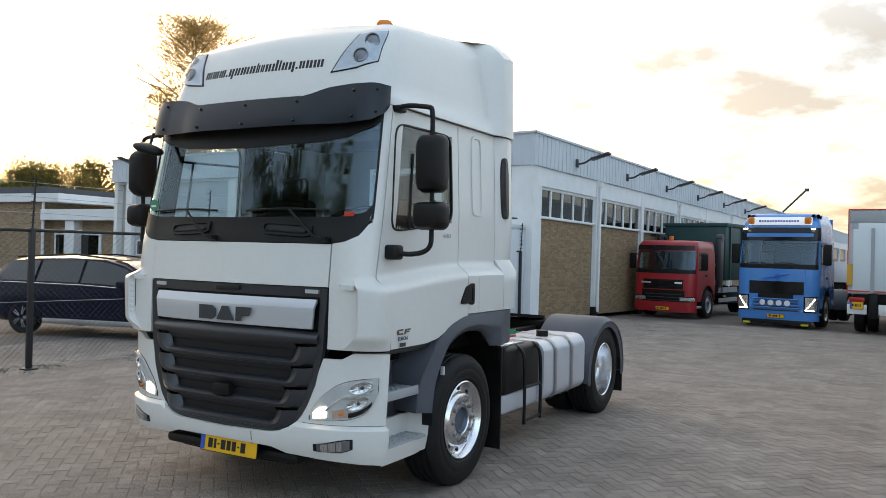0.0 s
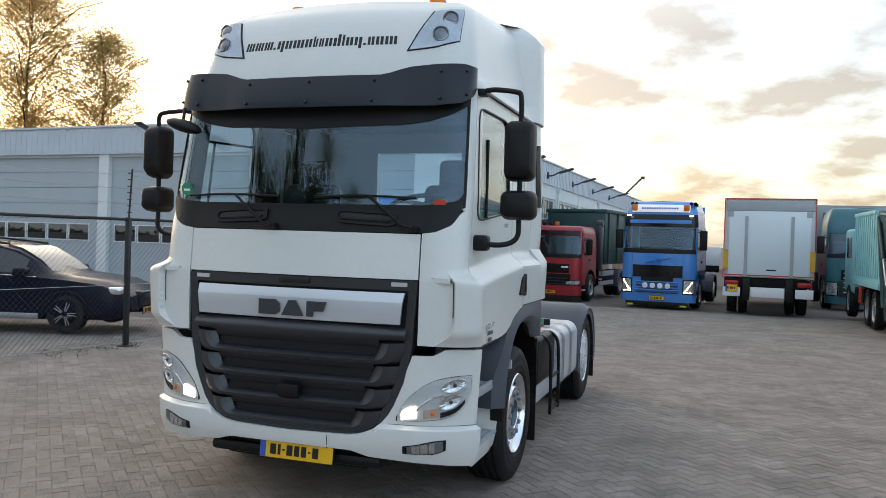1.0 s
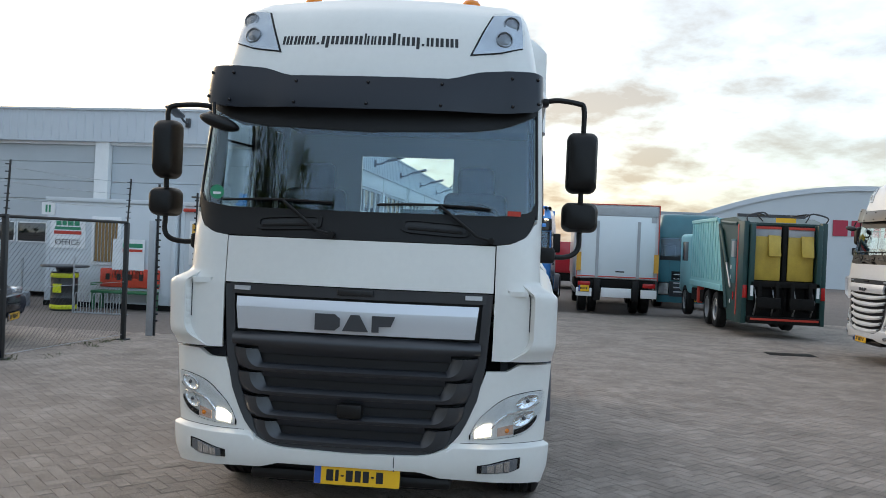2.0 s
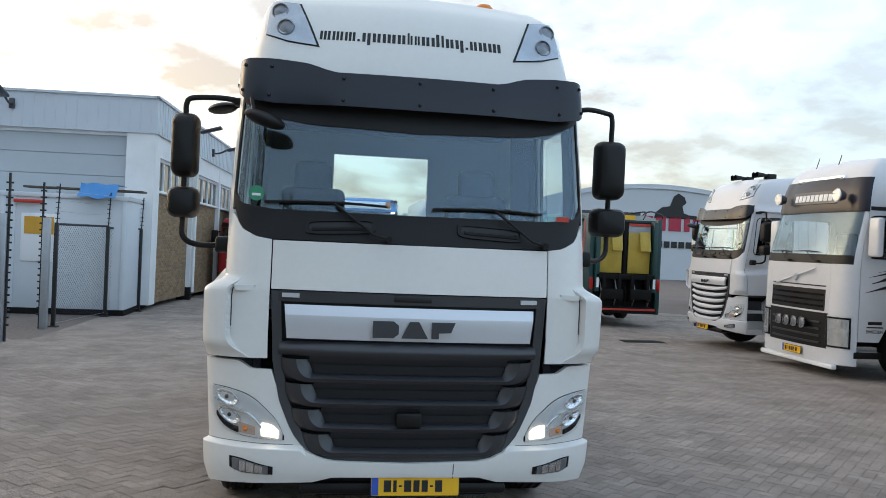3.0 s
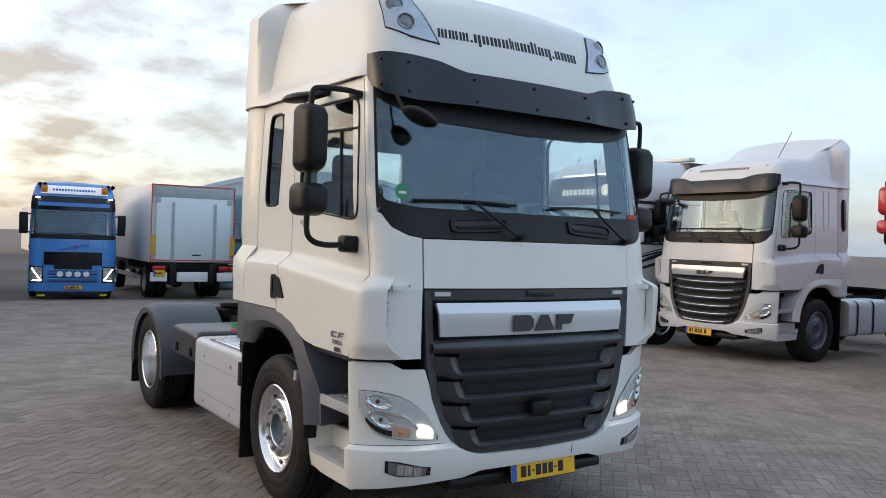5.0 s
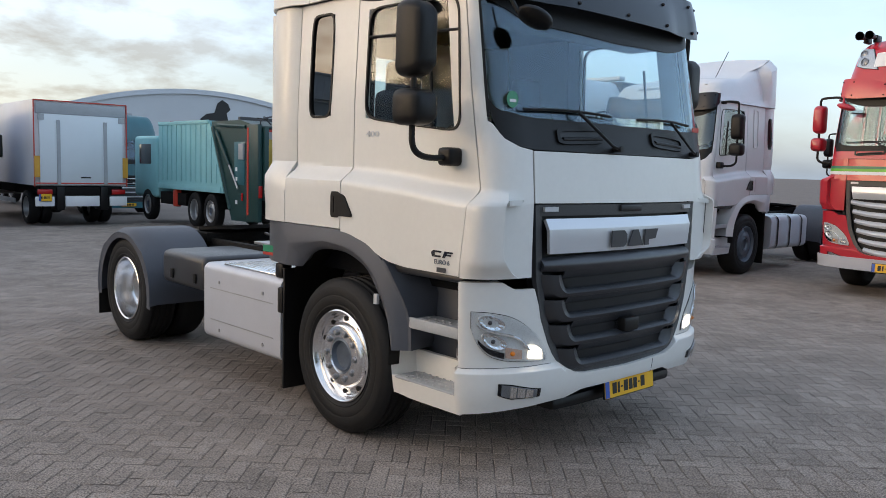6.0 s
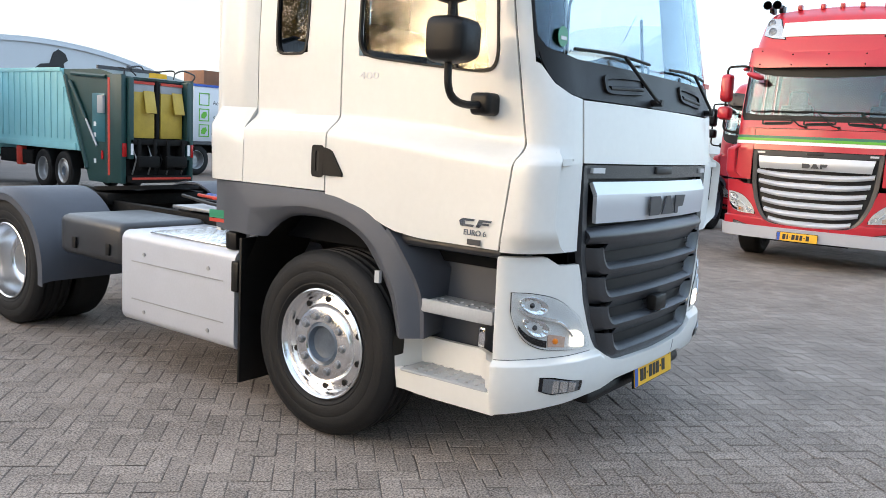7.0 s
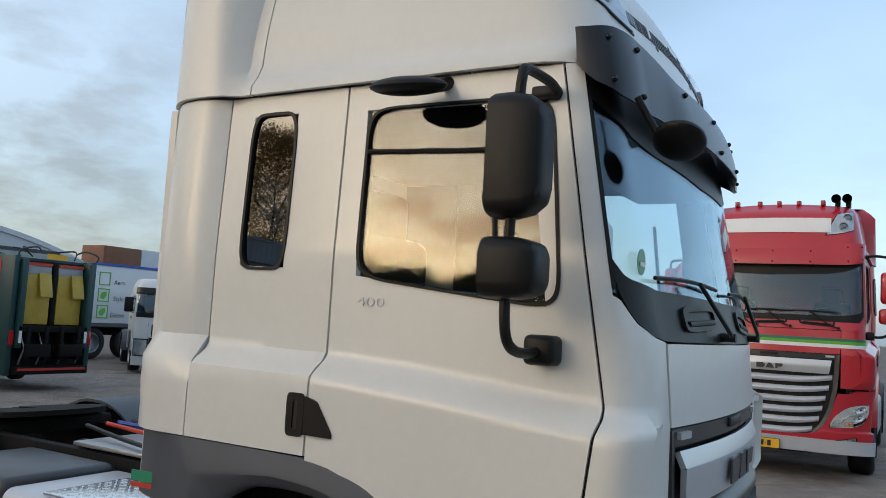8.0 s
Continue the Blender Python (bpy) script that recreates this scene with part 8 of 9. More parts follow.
def chain_link(a, b, h=1.93, cell=0.062):
    """One bay of diamond mesh with its rails."""
    a, b = Vector(a), Vector(b)
    d = b - a
    L = Vector((d.x, d.y, 0)).length
    ang = math.degrees(math.atan2(d.y, d.x))
    za = ground_z(a.y)
    f = thing("chain_link_fence", "black chain-link fence panel with a top rail", "fence", pose(a.x, a.y, za, 0, 0, ang), "fence panels")
    bm = bmesh.new()
    w = 0.0014

    def strand(p0, p1):
        n = Vector((p1[1] - p0[1], p0[0] - p1[0])).normalized() * w
        q = [bm.verts.new((p0[0] + n.x, -w, p0[1] + n.y)), bm.verts.new((p0[0] - n.x, w, p0[1] - n.y)), bm.verts.new((p1[0] - n.x, w, p1[1] - n.y)), bm.verts.new((p1[0] + n.x, -w, p1[1] + n.y))]
        bm.faces.new(q)
    step = cell * 1.42
    k = -int(h / step) - 1
    while k * step < L:
        x0 = k * step
        for sgn in (1, -1):
            # line z = (x - x0) or its mirror image
            lo, hi = max(0, x0), min(L, x0 + h)
            if hi > lo:
                za0, zb0 = lo - x0, hi - x0
                strand((lo, za0 + 0.04 if sgn > 0 else h - za0), (hi, zb0 + 0.04 if sgn > 0 else h - zb0))
        k += 1
    part("mesh_wire", bm, "dkfence", f, smooth=False)
    part("top_rail", tube(bmesh.new(), [(0, 0, h + 0.02), (L, 0, h + 0.02)], 0.024, 8), "dkfence", f)
    for z in (0.06, 0.95):
        part("tension_wire", tube(bmesh.new(), [(0, 0, z), (L, 0, z)], 0.004, 5), "galv", f)
    for z in (2.2, 2.42, 2.62):
        part("top_wire", tube(bmesh.new(), [(0, 0, z), (L / 2, 0, z - 0.02), (L, 0, z)], 0.0035, 4), "galv", f)
    return f


POSTS = [(-7.6, -3.0), (-7.05, 0.0), (-6.52, 2.85), (-5.98, 5.62), (-5.62, 8.35)]
first_post = None
for x, y in POSTS:
    if first_post is None:
        first_post = fence_post(pose(x, y, ground_z(y)))
    else:
        copy_thing(first_post, pose(x, y, ground_z(y)))
for a, b in zip(POSTS, POSTS[1:]):
    chain_link((*a, 0), (*b, 0))
for x, y in ((-5.45, 11.6), (-5.10, 14.0), (-4.72, 15.55)):
    copy_thing(first_post, pose(x, y, ground_z(y)))
chain_link((-5.45, 11.6, 0), (-5.10, 14.0, 0))
chain_link((-5.10, 14.0, 0), (-4.72, 15.55, 0))


def gate_post(m):
    g = thing("gate_post", "square galvanised gate post with a toothed strip", "gate post", m, "gate posts")
    part("post", boxed(-0.06, 0.06, -0.06, 0.06, 0, 2.05, bevel=0.006), "galv", g)
    part("toothed_strip", boxed(0.06, 0.09, -0.02, 0.02, 0, 2.7), "dkfence", g)
    for k in range(20):
        part("tooth", boxed(0.02, 0.13, -0.012, 0.012, 0.25 + 0.12 * k, 0.28 + 0.12 * k, bevel=0.003), "dkfence", g)
    return g


gp = gate_post(pose(-5.52, 9.15, ground_z(9)))
copy_thing(gp, pose(-5.50, 11.2, ground_z(11), 0, 0, 180))


def site_office(m, label, w=3.3, signs=True):
    o = thing("site_office", label, "cabin", m, "office cabins")
    part("cabin_shell", boxed(0, w, 0, 2.4, 0.12, 2.62, bevel=0.02), "container", o)
    part("base_frame", boxed(0, w, -0.02, 2.42, 0.0, 0.13), "dirt", o)
    part("roof_edge", boxed(-0.03, w + 0.03, -0.04, 2.44, 2.56, 2.66, bevel=0.01), "container", o)
    for x in (0.02, w - 0.12):
        part("corner_post", boxed(x, x + 0.10, -0.02, 0.05, 0.12, 2.56, bevel=0.01), "container", o)
    if signs:
        part("sign_board", boxed(0.12, 1.02, -0.03, -0.005, 1.42, 2.15), "whiteflat", o, "white board lettered OFFICE")
        lettering("OFFICE", 0.2, "ink", o, Matrix.Translation((0.57, -0.031, 1.56)) @ FACE, "office_lettering")
        bm = bars([0.13, 0.11, 0.15, 0.13], [0.11] * 4, 0.025, 0.003)
        part("sign_mark", bm, "sticker", o, m=Matrix.Translation((0.57, -0.031, 1.97)) @ FACE, smooth=False)
        part("sign_mark", boxed(0.22, 0.92, -0.034, -0.03, 1.76, 1.84), "stk_red", o)
        part("sign_mark", boxed(0.24, 0.90, -0.034, -0.03, 1.87, 1.94), "sticker", o)
        part("number_board", boxed(-0.12, 0.22, -0.03, -0.005, 2.22, 2.52), "whiteflat", o)
        for x in (-0.02, 0.06):
            part("number_bar", boxed(x, x + 0.05, -0.034, -0.03, 2.28, 2.46), "sticker", o)
        wn = new("barred_window")
        wn.parent = o
        part("window_frame", boxed(1.18, 1.92, -0.04, 0.02, 1.05, 2.22, bevel=0.01), "whiteflat", wn)
        part("pane", boxed(1.26, 1.84, -0.05, -0.041, 1.13, 2.14), "amberpane", wn)
        for k in range(7):
            part("window_bar", boxed(1.27 + 0.085 * k, 1.285 + 0.085 * k, -0.065, -0.05, 1.1, 2.16), "galv", wn)
        part("sign_board", boxed(1.75, 2.55, -0.07, -0.045, 0.75, 1.70), "whiteflat", o)
        part("sign_mark", boxed(2.0, 2.5, -0.075, -0.07, 1.50, 1.60), "sticker", o)
        part("sign_mark", boxed(2.0, 2.5, -0.075, -0.07, 1.40, 1.46), "stk_red", o)
    else:
        part("window_frame", boxed(0.25, 1.0, -0.04, 0.02, 1.15, 2.2, bevel=0.01), "whiteflat", o)
        part("window_blind", boxed(0.32, 0.93, -0.05, -0.041, 1.75, 2.13), "boards", o)
        part("tube_lamp", boxed(0.1, 0.7, -0.12, -0.05, 2.42, 2.5, bevel=0.02), "stk_red", o)
    return o


M["amberpane"] = mat("brown_blind", (0.30, 0.17, 0.06), 0.6, var=0.2, scale=5)
site_office(pose(-10.55, 14.1, ground_z(14)), "grey-white site office cabin with signs and barred window")
site_office(pose(-7.2, 14.2, ground_z(14)), "grey-white site office cabin with orange window blind", w=2.45, signs=False)
tarp = thing("tarpaulin", "crumpled blue tarpaulin and planks on the cabin roof", "tarpaulin", pose(-5.75, 14.1, 2.5))
bm = bmesh.new()
rnd = random.Random(2)
rows = []
for i in range(9):
    rows.append([bm.verts.new((0.1 * i, 0.15 * j - 0.15 - 0.06 * rnd.random(), 0.28 - 0.32 * max(0, 2 - j) / 2 + 0.06 * rnd.random())) for j in range(8)])
loft_caps(bm, rows)
part("sheet", bm, "bluetarp", tarp)
for k in range(2):
    part("plank", boxed(-1.2, 1.3, 0.1 + 0.3 * k, 0.3 + 0.3 * k, 0.16, 0.20), "bark", tarp)


def drum():
    d = thing("oil_drum", "black oil drum with yellow bands used as a standing table", "drum", pose(-9.45, 13.1, ground_z(13)))
    prof = [(0.0, 0.0), (0.29, 0.0), (0.295, 0.02)]
    for z in (0.29, 0.58):
        prof += [(0.288, z - 0.03), (0.30, z), (0.288, z + 0.03)]
    prof += [(0.288, 0.85), (0.298, 0.88), (0.28, 0.88), (0.0, 0.87)]
    part("drum_body", lathe(bmesh.new(), prof, 28), "drumblk", d)
    for z in (0.04, 0.76):
        part("yellow_band", lathe(bmesh.new(), [(0.297, z), (0.3005, z + 0.005), (0.3005, z + 0.095), (0.297, z + 0.1)], 28), "drumyel", d)
    part("yellow_label", boxed(-0.10, 0.10, -0.31, -0.295, 0.42, 0.62), "drumyel", d)
    part("table_plate", lathe(bmesh.new(), [(0.0, 1.0), (0.52, 1.0), (0.53, 1.02), (0.52, 1.04), (0.0, 1.04)], 28), "badge", d)
    part("table_stem", cyl(bmesh.new(), (0, 0, 0.87), (0, 0, 1.0), 0.16, 0.22, 16), "badge", d)


drum()


def bench():
    b = thing("garden_bench", "plastic bench with red back and green seat", "bench", pose(-8.35, 13.75, ground_z(13.7)))
    part("backrest", boxed(-0.75, 0.75, 0.28, 0.34, 0.52, 0.98, bevel=0.03), "bench_red", b)
    for k in range(5):
        part("back_slot", boxed(-0.6 + 0.28 * k, -0.5 + 0.28 * k, 0.270, 0.282, 0.70, 0.85), "drumblk", b)
    part("seat", boxed(-0.75, 0.75, -0.15, 0.30, 0.40, 0.46, bevel=0.02), "bench_green", b)
    for s in (-1, 1):
        for y in (-0.1, 0.28):
            part("leg", boxed(s * 0.68 - 0.04, s * 0.68 + 0.04, y - 0.04, y + 0.04, 0, 0.42, bevel=0.01), "bench_green", b)
        part("armrest", boxed(s * 0.72 - 0.04, s * 0.72 + 0.04, -0.15, 0.3, 0.58, 0.64, bevel=0.015), "bench_green", b)


bench()


def rack():
    r = thing("bicycle_rack", "low galvanised hoop rack by the cabin", "rack", pose(-8.9, 12.6, ground_z(12.5)))
    for k in range(9):
        part("hoop", tube(bmesh.new(), smooth_path([(0.14 * k, 0, 0), (0.14 * k, 0, 0.40), (0.14 * k + 0.03, 0, 0.45), (0.14 * k + 0.06, 0, 0.40), (0.14 * k + 0.06, 0, 0)], 3), 0.010, 6), "galv", r)
    part("base_rail", boxed(-0.05, 1.25, -0.02, 0.02, 0.0, 0.03), "galv", r)
    part("sign_post", tube(bmesh.new(), [(-0.1, 0.1, 0), (-0.1, 0.1, 1.25)], 0.02, 8), "galv", r)


rack()
bl = thing("bollard_base", "round concrete base with a grey post", "bollard", pose(-10.9, 13.6, ground_z(13.6)))
part("base", lathe(bmesh.new(), [(0.0, 0.0), (0.27, 0.0), (0.28, 0.05), (0.26, 0.32), (0.22, 0.36), (0.0, 0.36)], 24), "galv", bl)
part("post", cyl(bmesh.new(), (0.08, 0, 0.3), (0.08, 0, 1.15), 0.035, seg=10), "galv", bl)


def estate_car():
    """Long dark estate car, nose towards +x."""
    c = thing("estate_car", "dark navy estate car parked behind the fence", "car", pose(-9.33, 6.665, ground_z(6.7), 0, 0, 16))
    # stations: x, sill z, belt z, roof z, half width low, half width belt, half width roof
    st = [(-2.46, 0.42, 0.86, 0.88, 0.72, 0.70, 0.60), (-2.40, 0.34, 0.98, 1.06, 0.86, 0.84, 0.66), (-2.20, 0.28, 1.00, 1.36, 0.92, 0.90, 0.66), (-1.9, 0.26, 1.00, 1.47, 0.94, 0.93, 0.67), (-1.4, 0.25, 0.99, 1.52, 0.945, 0.935, 0.68), (-0.6, 0.25, 0.98, 1.545, 0.945, 0.94, 0.69), (0.1, 0.25, 0.97, 1.52, 0.945, 0.94, 0.685), (0.5, 0.25, 0.965, 1.42, 0.945, 0.94, 0.67), (0.85, 0.25, 0.96, 1.22, 0.945, 0.935, 0.68), (1.12, 0.25, 0.95, 1.02, 0.945, 0.93, 0.74), (1.5, 0.25, 0.92, 0.98, 0.94, 0.92, 0.70), (2.0, 0.26, 0.86, 0.92, 0.92, 0.89, 0.64), (2.30, 0.30, 0.76, 0.80, 0.86, 0.82, 0.58), (2.46, 0.42, 0.66, 0.68, 0.70, 0.66, 0.50)]
    bm = bmesh.new()
    rows = []
    for x, zs, zb, zr, wl, wb, wr in st:
        half = [(wl * 0.86, zs), (wl, zs + 0.10), (wl, zs + 0.35 * (zb - zs)), (wl * 1.0, zs + 0.6 * (zb - zs)), (wb, zb), (wb + (wr - wb) * 0.55, zb + (zr - zb) * 0.52), (wr, zb + (zr - zb) * 0.92), (wr * 0.72, zr), (0, zr + 0.012)]
        ring = half + [(-a, b) for a, b in half[::-1][1:]]
        rows.append([bm.verts.new((x, a, b)) for a, b in ring])
    loft_caps(bm, rows)
    bm.faces.new(rows[0])
    bm.faces.new(rows[-1])
    part("body", bm, "carpaint", c)
    for s in (-1, 1):
        # side glass
        f = lambda x, v: Vector((x, s * (0.940 - 0.262 * (0.06 + 0.86 * v) * 1.0 + 0.004), lerp(x, (-2.2, 0.1, 1.1), (1.0, 0.975, 0.955)) + (lerp(x, (-2.3, -1.9, -0.6, 0.1, 0.5, 0.85, 1.05), (1.30, 1.47, 1.545, 1.52, 1.42, 1.22, 1.06)) - 0.98) * (0.06 + 0.86 * v)))
        for a, b in ((-2.02, -1.28), (-1.22, -0.30), (-0.24, 0.72)):
            q = (lambda u, v: f(u, v)) if s < 0 else (lambda u, v: f(-u, v))
            us = span(a, b, 6) if s < 0 else [-t for t in span(a, b, 6)[::-1]]
            part("side_window", patch(q, us, span(0.06, 0.94, 4), 0.01, lift=0.012), "dark_pane" if a < -1.25 else "carglass", c)
        for x in (-1.50, 1.46):
            w = wheel(c, x, 0, 0.36, 0.24, 1, detail=False, rim_mat="black", seg=32, name="wheel")
            w.matrix_basis = Matrix.Translation((x, s * 0.845, 0.36)) @ Matrix.Rotation(radians(-90 if s > 0 else 90), 4, "X") @ Matrix.Diagonal((0.70, 0.70, 0.8, 1))
            for k in range(5):
                a = 2 * math.pi * k / 5
                for da in (-0.13, 0.13):
                    bm = bmesh.new()
                    p0 = Vector((0.08 * math.cos(a + da * 1.5), 0.08 * math.sin(a + da * 1.5), 0.165))
                    p1 = Vector((0.285 * math.cos(a + da), 0.285 * math.sin(a + da), 0.15))
                    cyl(bm, p0, p1, 0.013, 0.010, 6)
                    part("spoke", bm, "steel", w)
            bm = bmesh.new()
            loft_caps(bm, [[bm.verts.new((x - 0.39 * math.cos(t), s * yy, 0.36 + 0.39 * math.sin(t))) for yy in (0.80, 0.958)] for t in span(-0.1, math.pi + 0.1, 16)])
            part("wheel_arch", bm, "black", c)
        part("belt_trim", tube(bmesh.new(), [f(-2.08, -0.01) + Vector((0, s * 0.014, 0)), f(-1.2, -0.01) + Vector((0, s * 0.014, 0)), f(-0.2, -0.01) + Vector((0, s * 0.014, 0)), f(0.95, -0.01) + Vector((0, s * 0.014, 0))], 0.010, 6), "chrome", c)
        part("door_handle", boxed(-0.95, -0.75, min(s * 0.945, s * 0.965), max(s * 0.945, s * 0.965), 0.86, 0.89, bevel=0.008), "carpaint", c)
        part("door_handle", boxed(-0.02, 0.18, min(s * 0.945, s * 0.965), max(s * 0.945, s * 0.965), 0.85, 0.88, bevel=0.008), "carpaint", c)
        part("door_mirror", boxed(0.62, 0.86, min(s * 0.93, s * 1.12), max(s * 0.93, s * 1.12), 0.97, 1.12, bevel=0.04, seg=3), "carpaint", c)
        part("sill_trim", boxed(-1.05, 1.0, min(s * 0.93, s * 0.955), max(s * 0.93, s * 0.955), 0.26, 0.36, bevel=0.01), "steel", c)
        part("headlamp", boxed(2.02, 2.36, min(s * 0.52, s * 0.86), max(s * 0.52, s * 0.86), 0.70, 0.82, bevel=0.03), "lampbowl", c)
        part("tail_lamp", boxed(-2.44, -2.25, min(s * 0.68, s * 0.84), max(s * 0.68, s * 0.84), 0.85, 1.10, bevel=0.03), "redlens", c)
        part("roof_rail", tube(bmesh.new(), [(-1.9, s * 0.62, 1.50), (-0.6, s * 0.63, 1.575), (0.3, s * 0.62, 1.50)], 0.018, 6), "black", c)
    bm = bmesh.new()
    loft_caps(bm, [[bm.verts.new((x, y, z)) for y in (-w, 0, w)] for x, w, z in ((0.22, 0.56, 1.497), (0.5, 0.56, 1.435), (0.85, 0.58, 1.24), (1.08, 0.64, 1.055))])
    part("windscreen", bm, "carscreen", c)
    part("radiator_grille", boxed(2.36, 2.48, -0.36, 0.36, 0.48, 0.74, bevel=0.02), "gloss", c)
    part("grille_trim", boxed(2.47, 2.49, -0.36, 0.36, 0.72, 0.74), "chrome", c)
    number_plate(c, Matrix.Translation((2.485, 0, 0.40)) @ Matrix.Rotation(radians(90), 4, "Z") @ FACE)


M["carscreen"] = glass("car_windscreen_glass", (0.15, 0.17, 0.18), 1.6, 3.0)
M["carglass"] = glass("car_glass", (0.10, 0.12, 0.13), 1.6, 1.6)
estate_car()
mh = thing("drain_cover", "dark iron drain cover set in the paving", "drain cover", pose(6.35, 11.6, ground_z(11.6) + 0.004))
part("cover", boxed(-0.45, 0.45, -0.22, 0.22, -0.03, 0.004, bevel=0.004), "dirt", mh)


# ---- trees ----
def limb(bm, p, d, r, length, depth, rnd, tips, f=1.0):
    n = 3
    pts, q = [p], Vector(p)
    dd = Vector(d)
    for _ in range(n):
        dd = (dd + Vector((rnd.uniform(-.25, .25) * f, rnd.uniform(-.25, .25) * f, rnd.uniform(-.05, .22)))).normalized()
        q = q + dd * length / n
        pts.append(q.copy())
    seg = 6 if r > 0.05 else 4
    rings = []
    for i, c in enumerate(pts):
        rr = r * (1 - 0.42 * i / n)
        t = (pts[min(i + 1, n)] - pts[max(i - 1, 0)]).normalized()
        a = t.cross(Vector((0.3, 0.9, 0.1))).normalized()
        b = t.cross(a)
        rings.append([bm.verts.new(c + (a * math.cos(2 * math.pi * k / seg) + b * math.sin(2 * math.pi * k / seg)) * rr) for k in range(seg)])
    for u, v in zip(rings, rings[1:]):
        for k in range(seg):
            bm.faces.new((u[k], u[(k + 1) % seg], v[(k + 1) % seg], v[k]))
    if depth == 0:
        tips.append(pts[-1])
        tips.append(pts[-2])
        return
    for _ in range(3 if depth > 1 else 4):
        a = rnd.uniform(0, 6.283)
        side = Vector((math.cos(a) * f, math.sin(a) * f, rnd.uniform(0.1, 0.9)))
        limb(bm, pts[rnd.choice((1, 2, 3))], (dd * 0.6 + side * 0.75).normalized(), r * 0.5, length * rnd.uniform(0.6, 0.8), depth - 1, rnd, tips, f)
    tips.append(pts[-1])


def crown_mesh(t, spots, leaf, size, per, spread, rnd):
    """One crown of many small leaves, gathered in clumps at the given spots."""
    verts, faces = [], []
    for c in spots:
        for _ in range(per):
            p = c + Vector((rnd.gauss(0, spread), rnd.gauss(0, spread), rnd.gauss(0, spread * 0.8)))
            u = Vector((rnd.uniform(-1, 1), rnd.uniform(-1, 1), rnd.uniform(-1, 1))).normalized() * size * rnd.uniform(0.6, 1.3)
            v = u.cross(Vector((rnd.uniform(-1, 1), rnd.uniform(-1, 1), rnd.uniform(-1, 1)))).normalized() * size * 0.5
            k = len(verts)
            verts += [p - u * 0.5, p + v * 0.5, p + u * 0.5, p - v * 0.5]
            faces.append((k, k + 1, k + 2, k + 3))
    me = bpy.data.meshes.new("crown")
    me.from_pydata([tuple(v) for v in verts], [], faces)
    me.materials.append(M[leaf])
    cr = new("crown", me)
    cr.parent = t


def tree(x, y, h, seed, leaf="leaf", leaves=26, size=0.16, name="tree", label="tall broadleaf tree with thin autumn crown", depth=3, f=1.0):
    rnd = random.Random(seed)
    t = thing(name, label, "tree", pose(x, y, ground_z(min(y, 50))), "trees around the yard")
    bm, tips = bmesh.new(), []
    limb(bm, Vector((0, 0, -0.2)), Vector((0, 0, 1)), h * 0.018, h * 0.36, depth, rnd, tips, f)
    for _ in range(3):
        a = rnd.uniform(0, 6.283)
        limb(bm, Vector((0, 0, h * 0.2)), Vector((math.cos(a) * 0.6 * f, math.sin(a) * 0.6 * f, 0.8)).normalized(), h * 0.010, h * 0.26, max(1, depth - 1), rnd, tips, f)
    part("trunk", bm, "bark", t)
    crown_mesh(t, tips, leaf, size, leaves, h * 0.055, rnd)
    return t


def leader_tree(x, y, h, r, seed, leaf="leaf", size=0.16, per=9, spread=0.20, low=0.30, dome=0.5, limbs=80, label="tall slender tree with airy golden autumn crown"):
    """A straight stem with rising side limbs whose twigs carry loose clumps of leaves."""
    rnd = random.Random(seed)
    t = thing("tree", label, "tree", pose(x, y, ground_z(min(y, 50))), "trees around the yard")
    bm, spots = bmesh.new(), []
    stem = [Vector((0.010 * h * math.sin(k * 0.9 + seed), 0.010 * h * math.cos(k * 1.3 + seed), h * k / 10 - 0.2)) for k in range(11)]
    tube(bm, stem[:5], h * 0.0085, 8)
    tube(bm, stem[4:8], h * 0.0055, 7)
    tube(bm, stem[7:], h * 0.0028, 6)
    for k in range(limbs):
        f = low + (0.97 - low) * (k + rnd.random()) / limbs
        reach = r * min(1.0, ((1.04 - f) / (1.04 - low) / dome) ** 0.7) * rnd.uniform(0.45, 1.08)
        a = k * 2.4 + rnd.uniform(-0.5, 0.5)
        base = stem[int(f * 10)].lerp(stem[min(10, int(f * 10) + 1)], f * 10 % 1)
        out = Vector((math.cos(a), math.sin(a), 0))
        pts = [base + out * reach * e + Vector((0, 0, reach * (0.95 * e - 0.35 * e * e) * rnd.uniform(0.8, 1.2))) for e in (0, 0.33, 0.66, 1.0)]
        tube(bm, pts, max(0.016, 0.008 * reach), 5)
        for _ in range(7):
            e = rnd.uniform(0.3, 1.0)
            i = min(2, int(e * 3))
            p = pts[i].lerp(pts[i + 1], e * 3 - i)
            q = p + Vector((rnd.gauss(0, 0.11 * r), rnd.gauss(0, 0.11 * r), rnd.gauss(-0.02, 0.08) * r))
            tube(bm, [p, p.lerp(q, 0.5) + Vector((0, 0, 0.05)), q], 0.011, 4)
            spots += [p.lerp(q, 0.5), q]
    part("trunk", bm, "bark", t)
    crown_mesh(t, spots, leaf, size, per, spread, rnd)
    return t


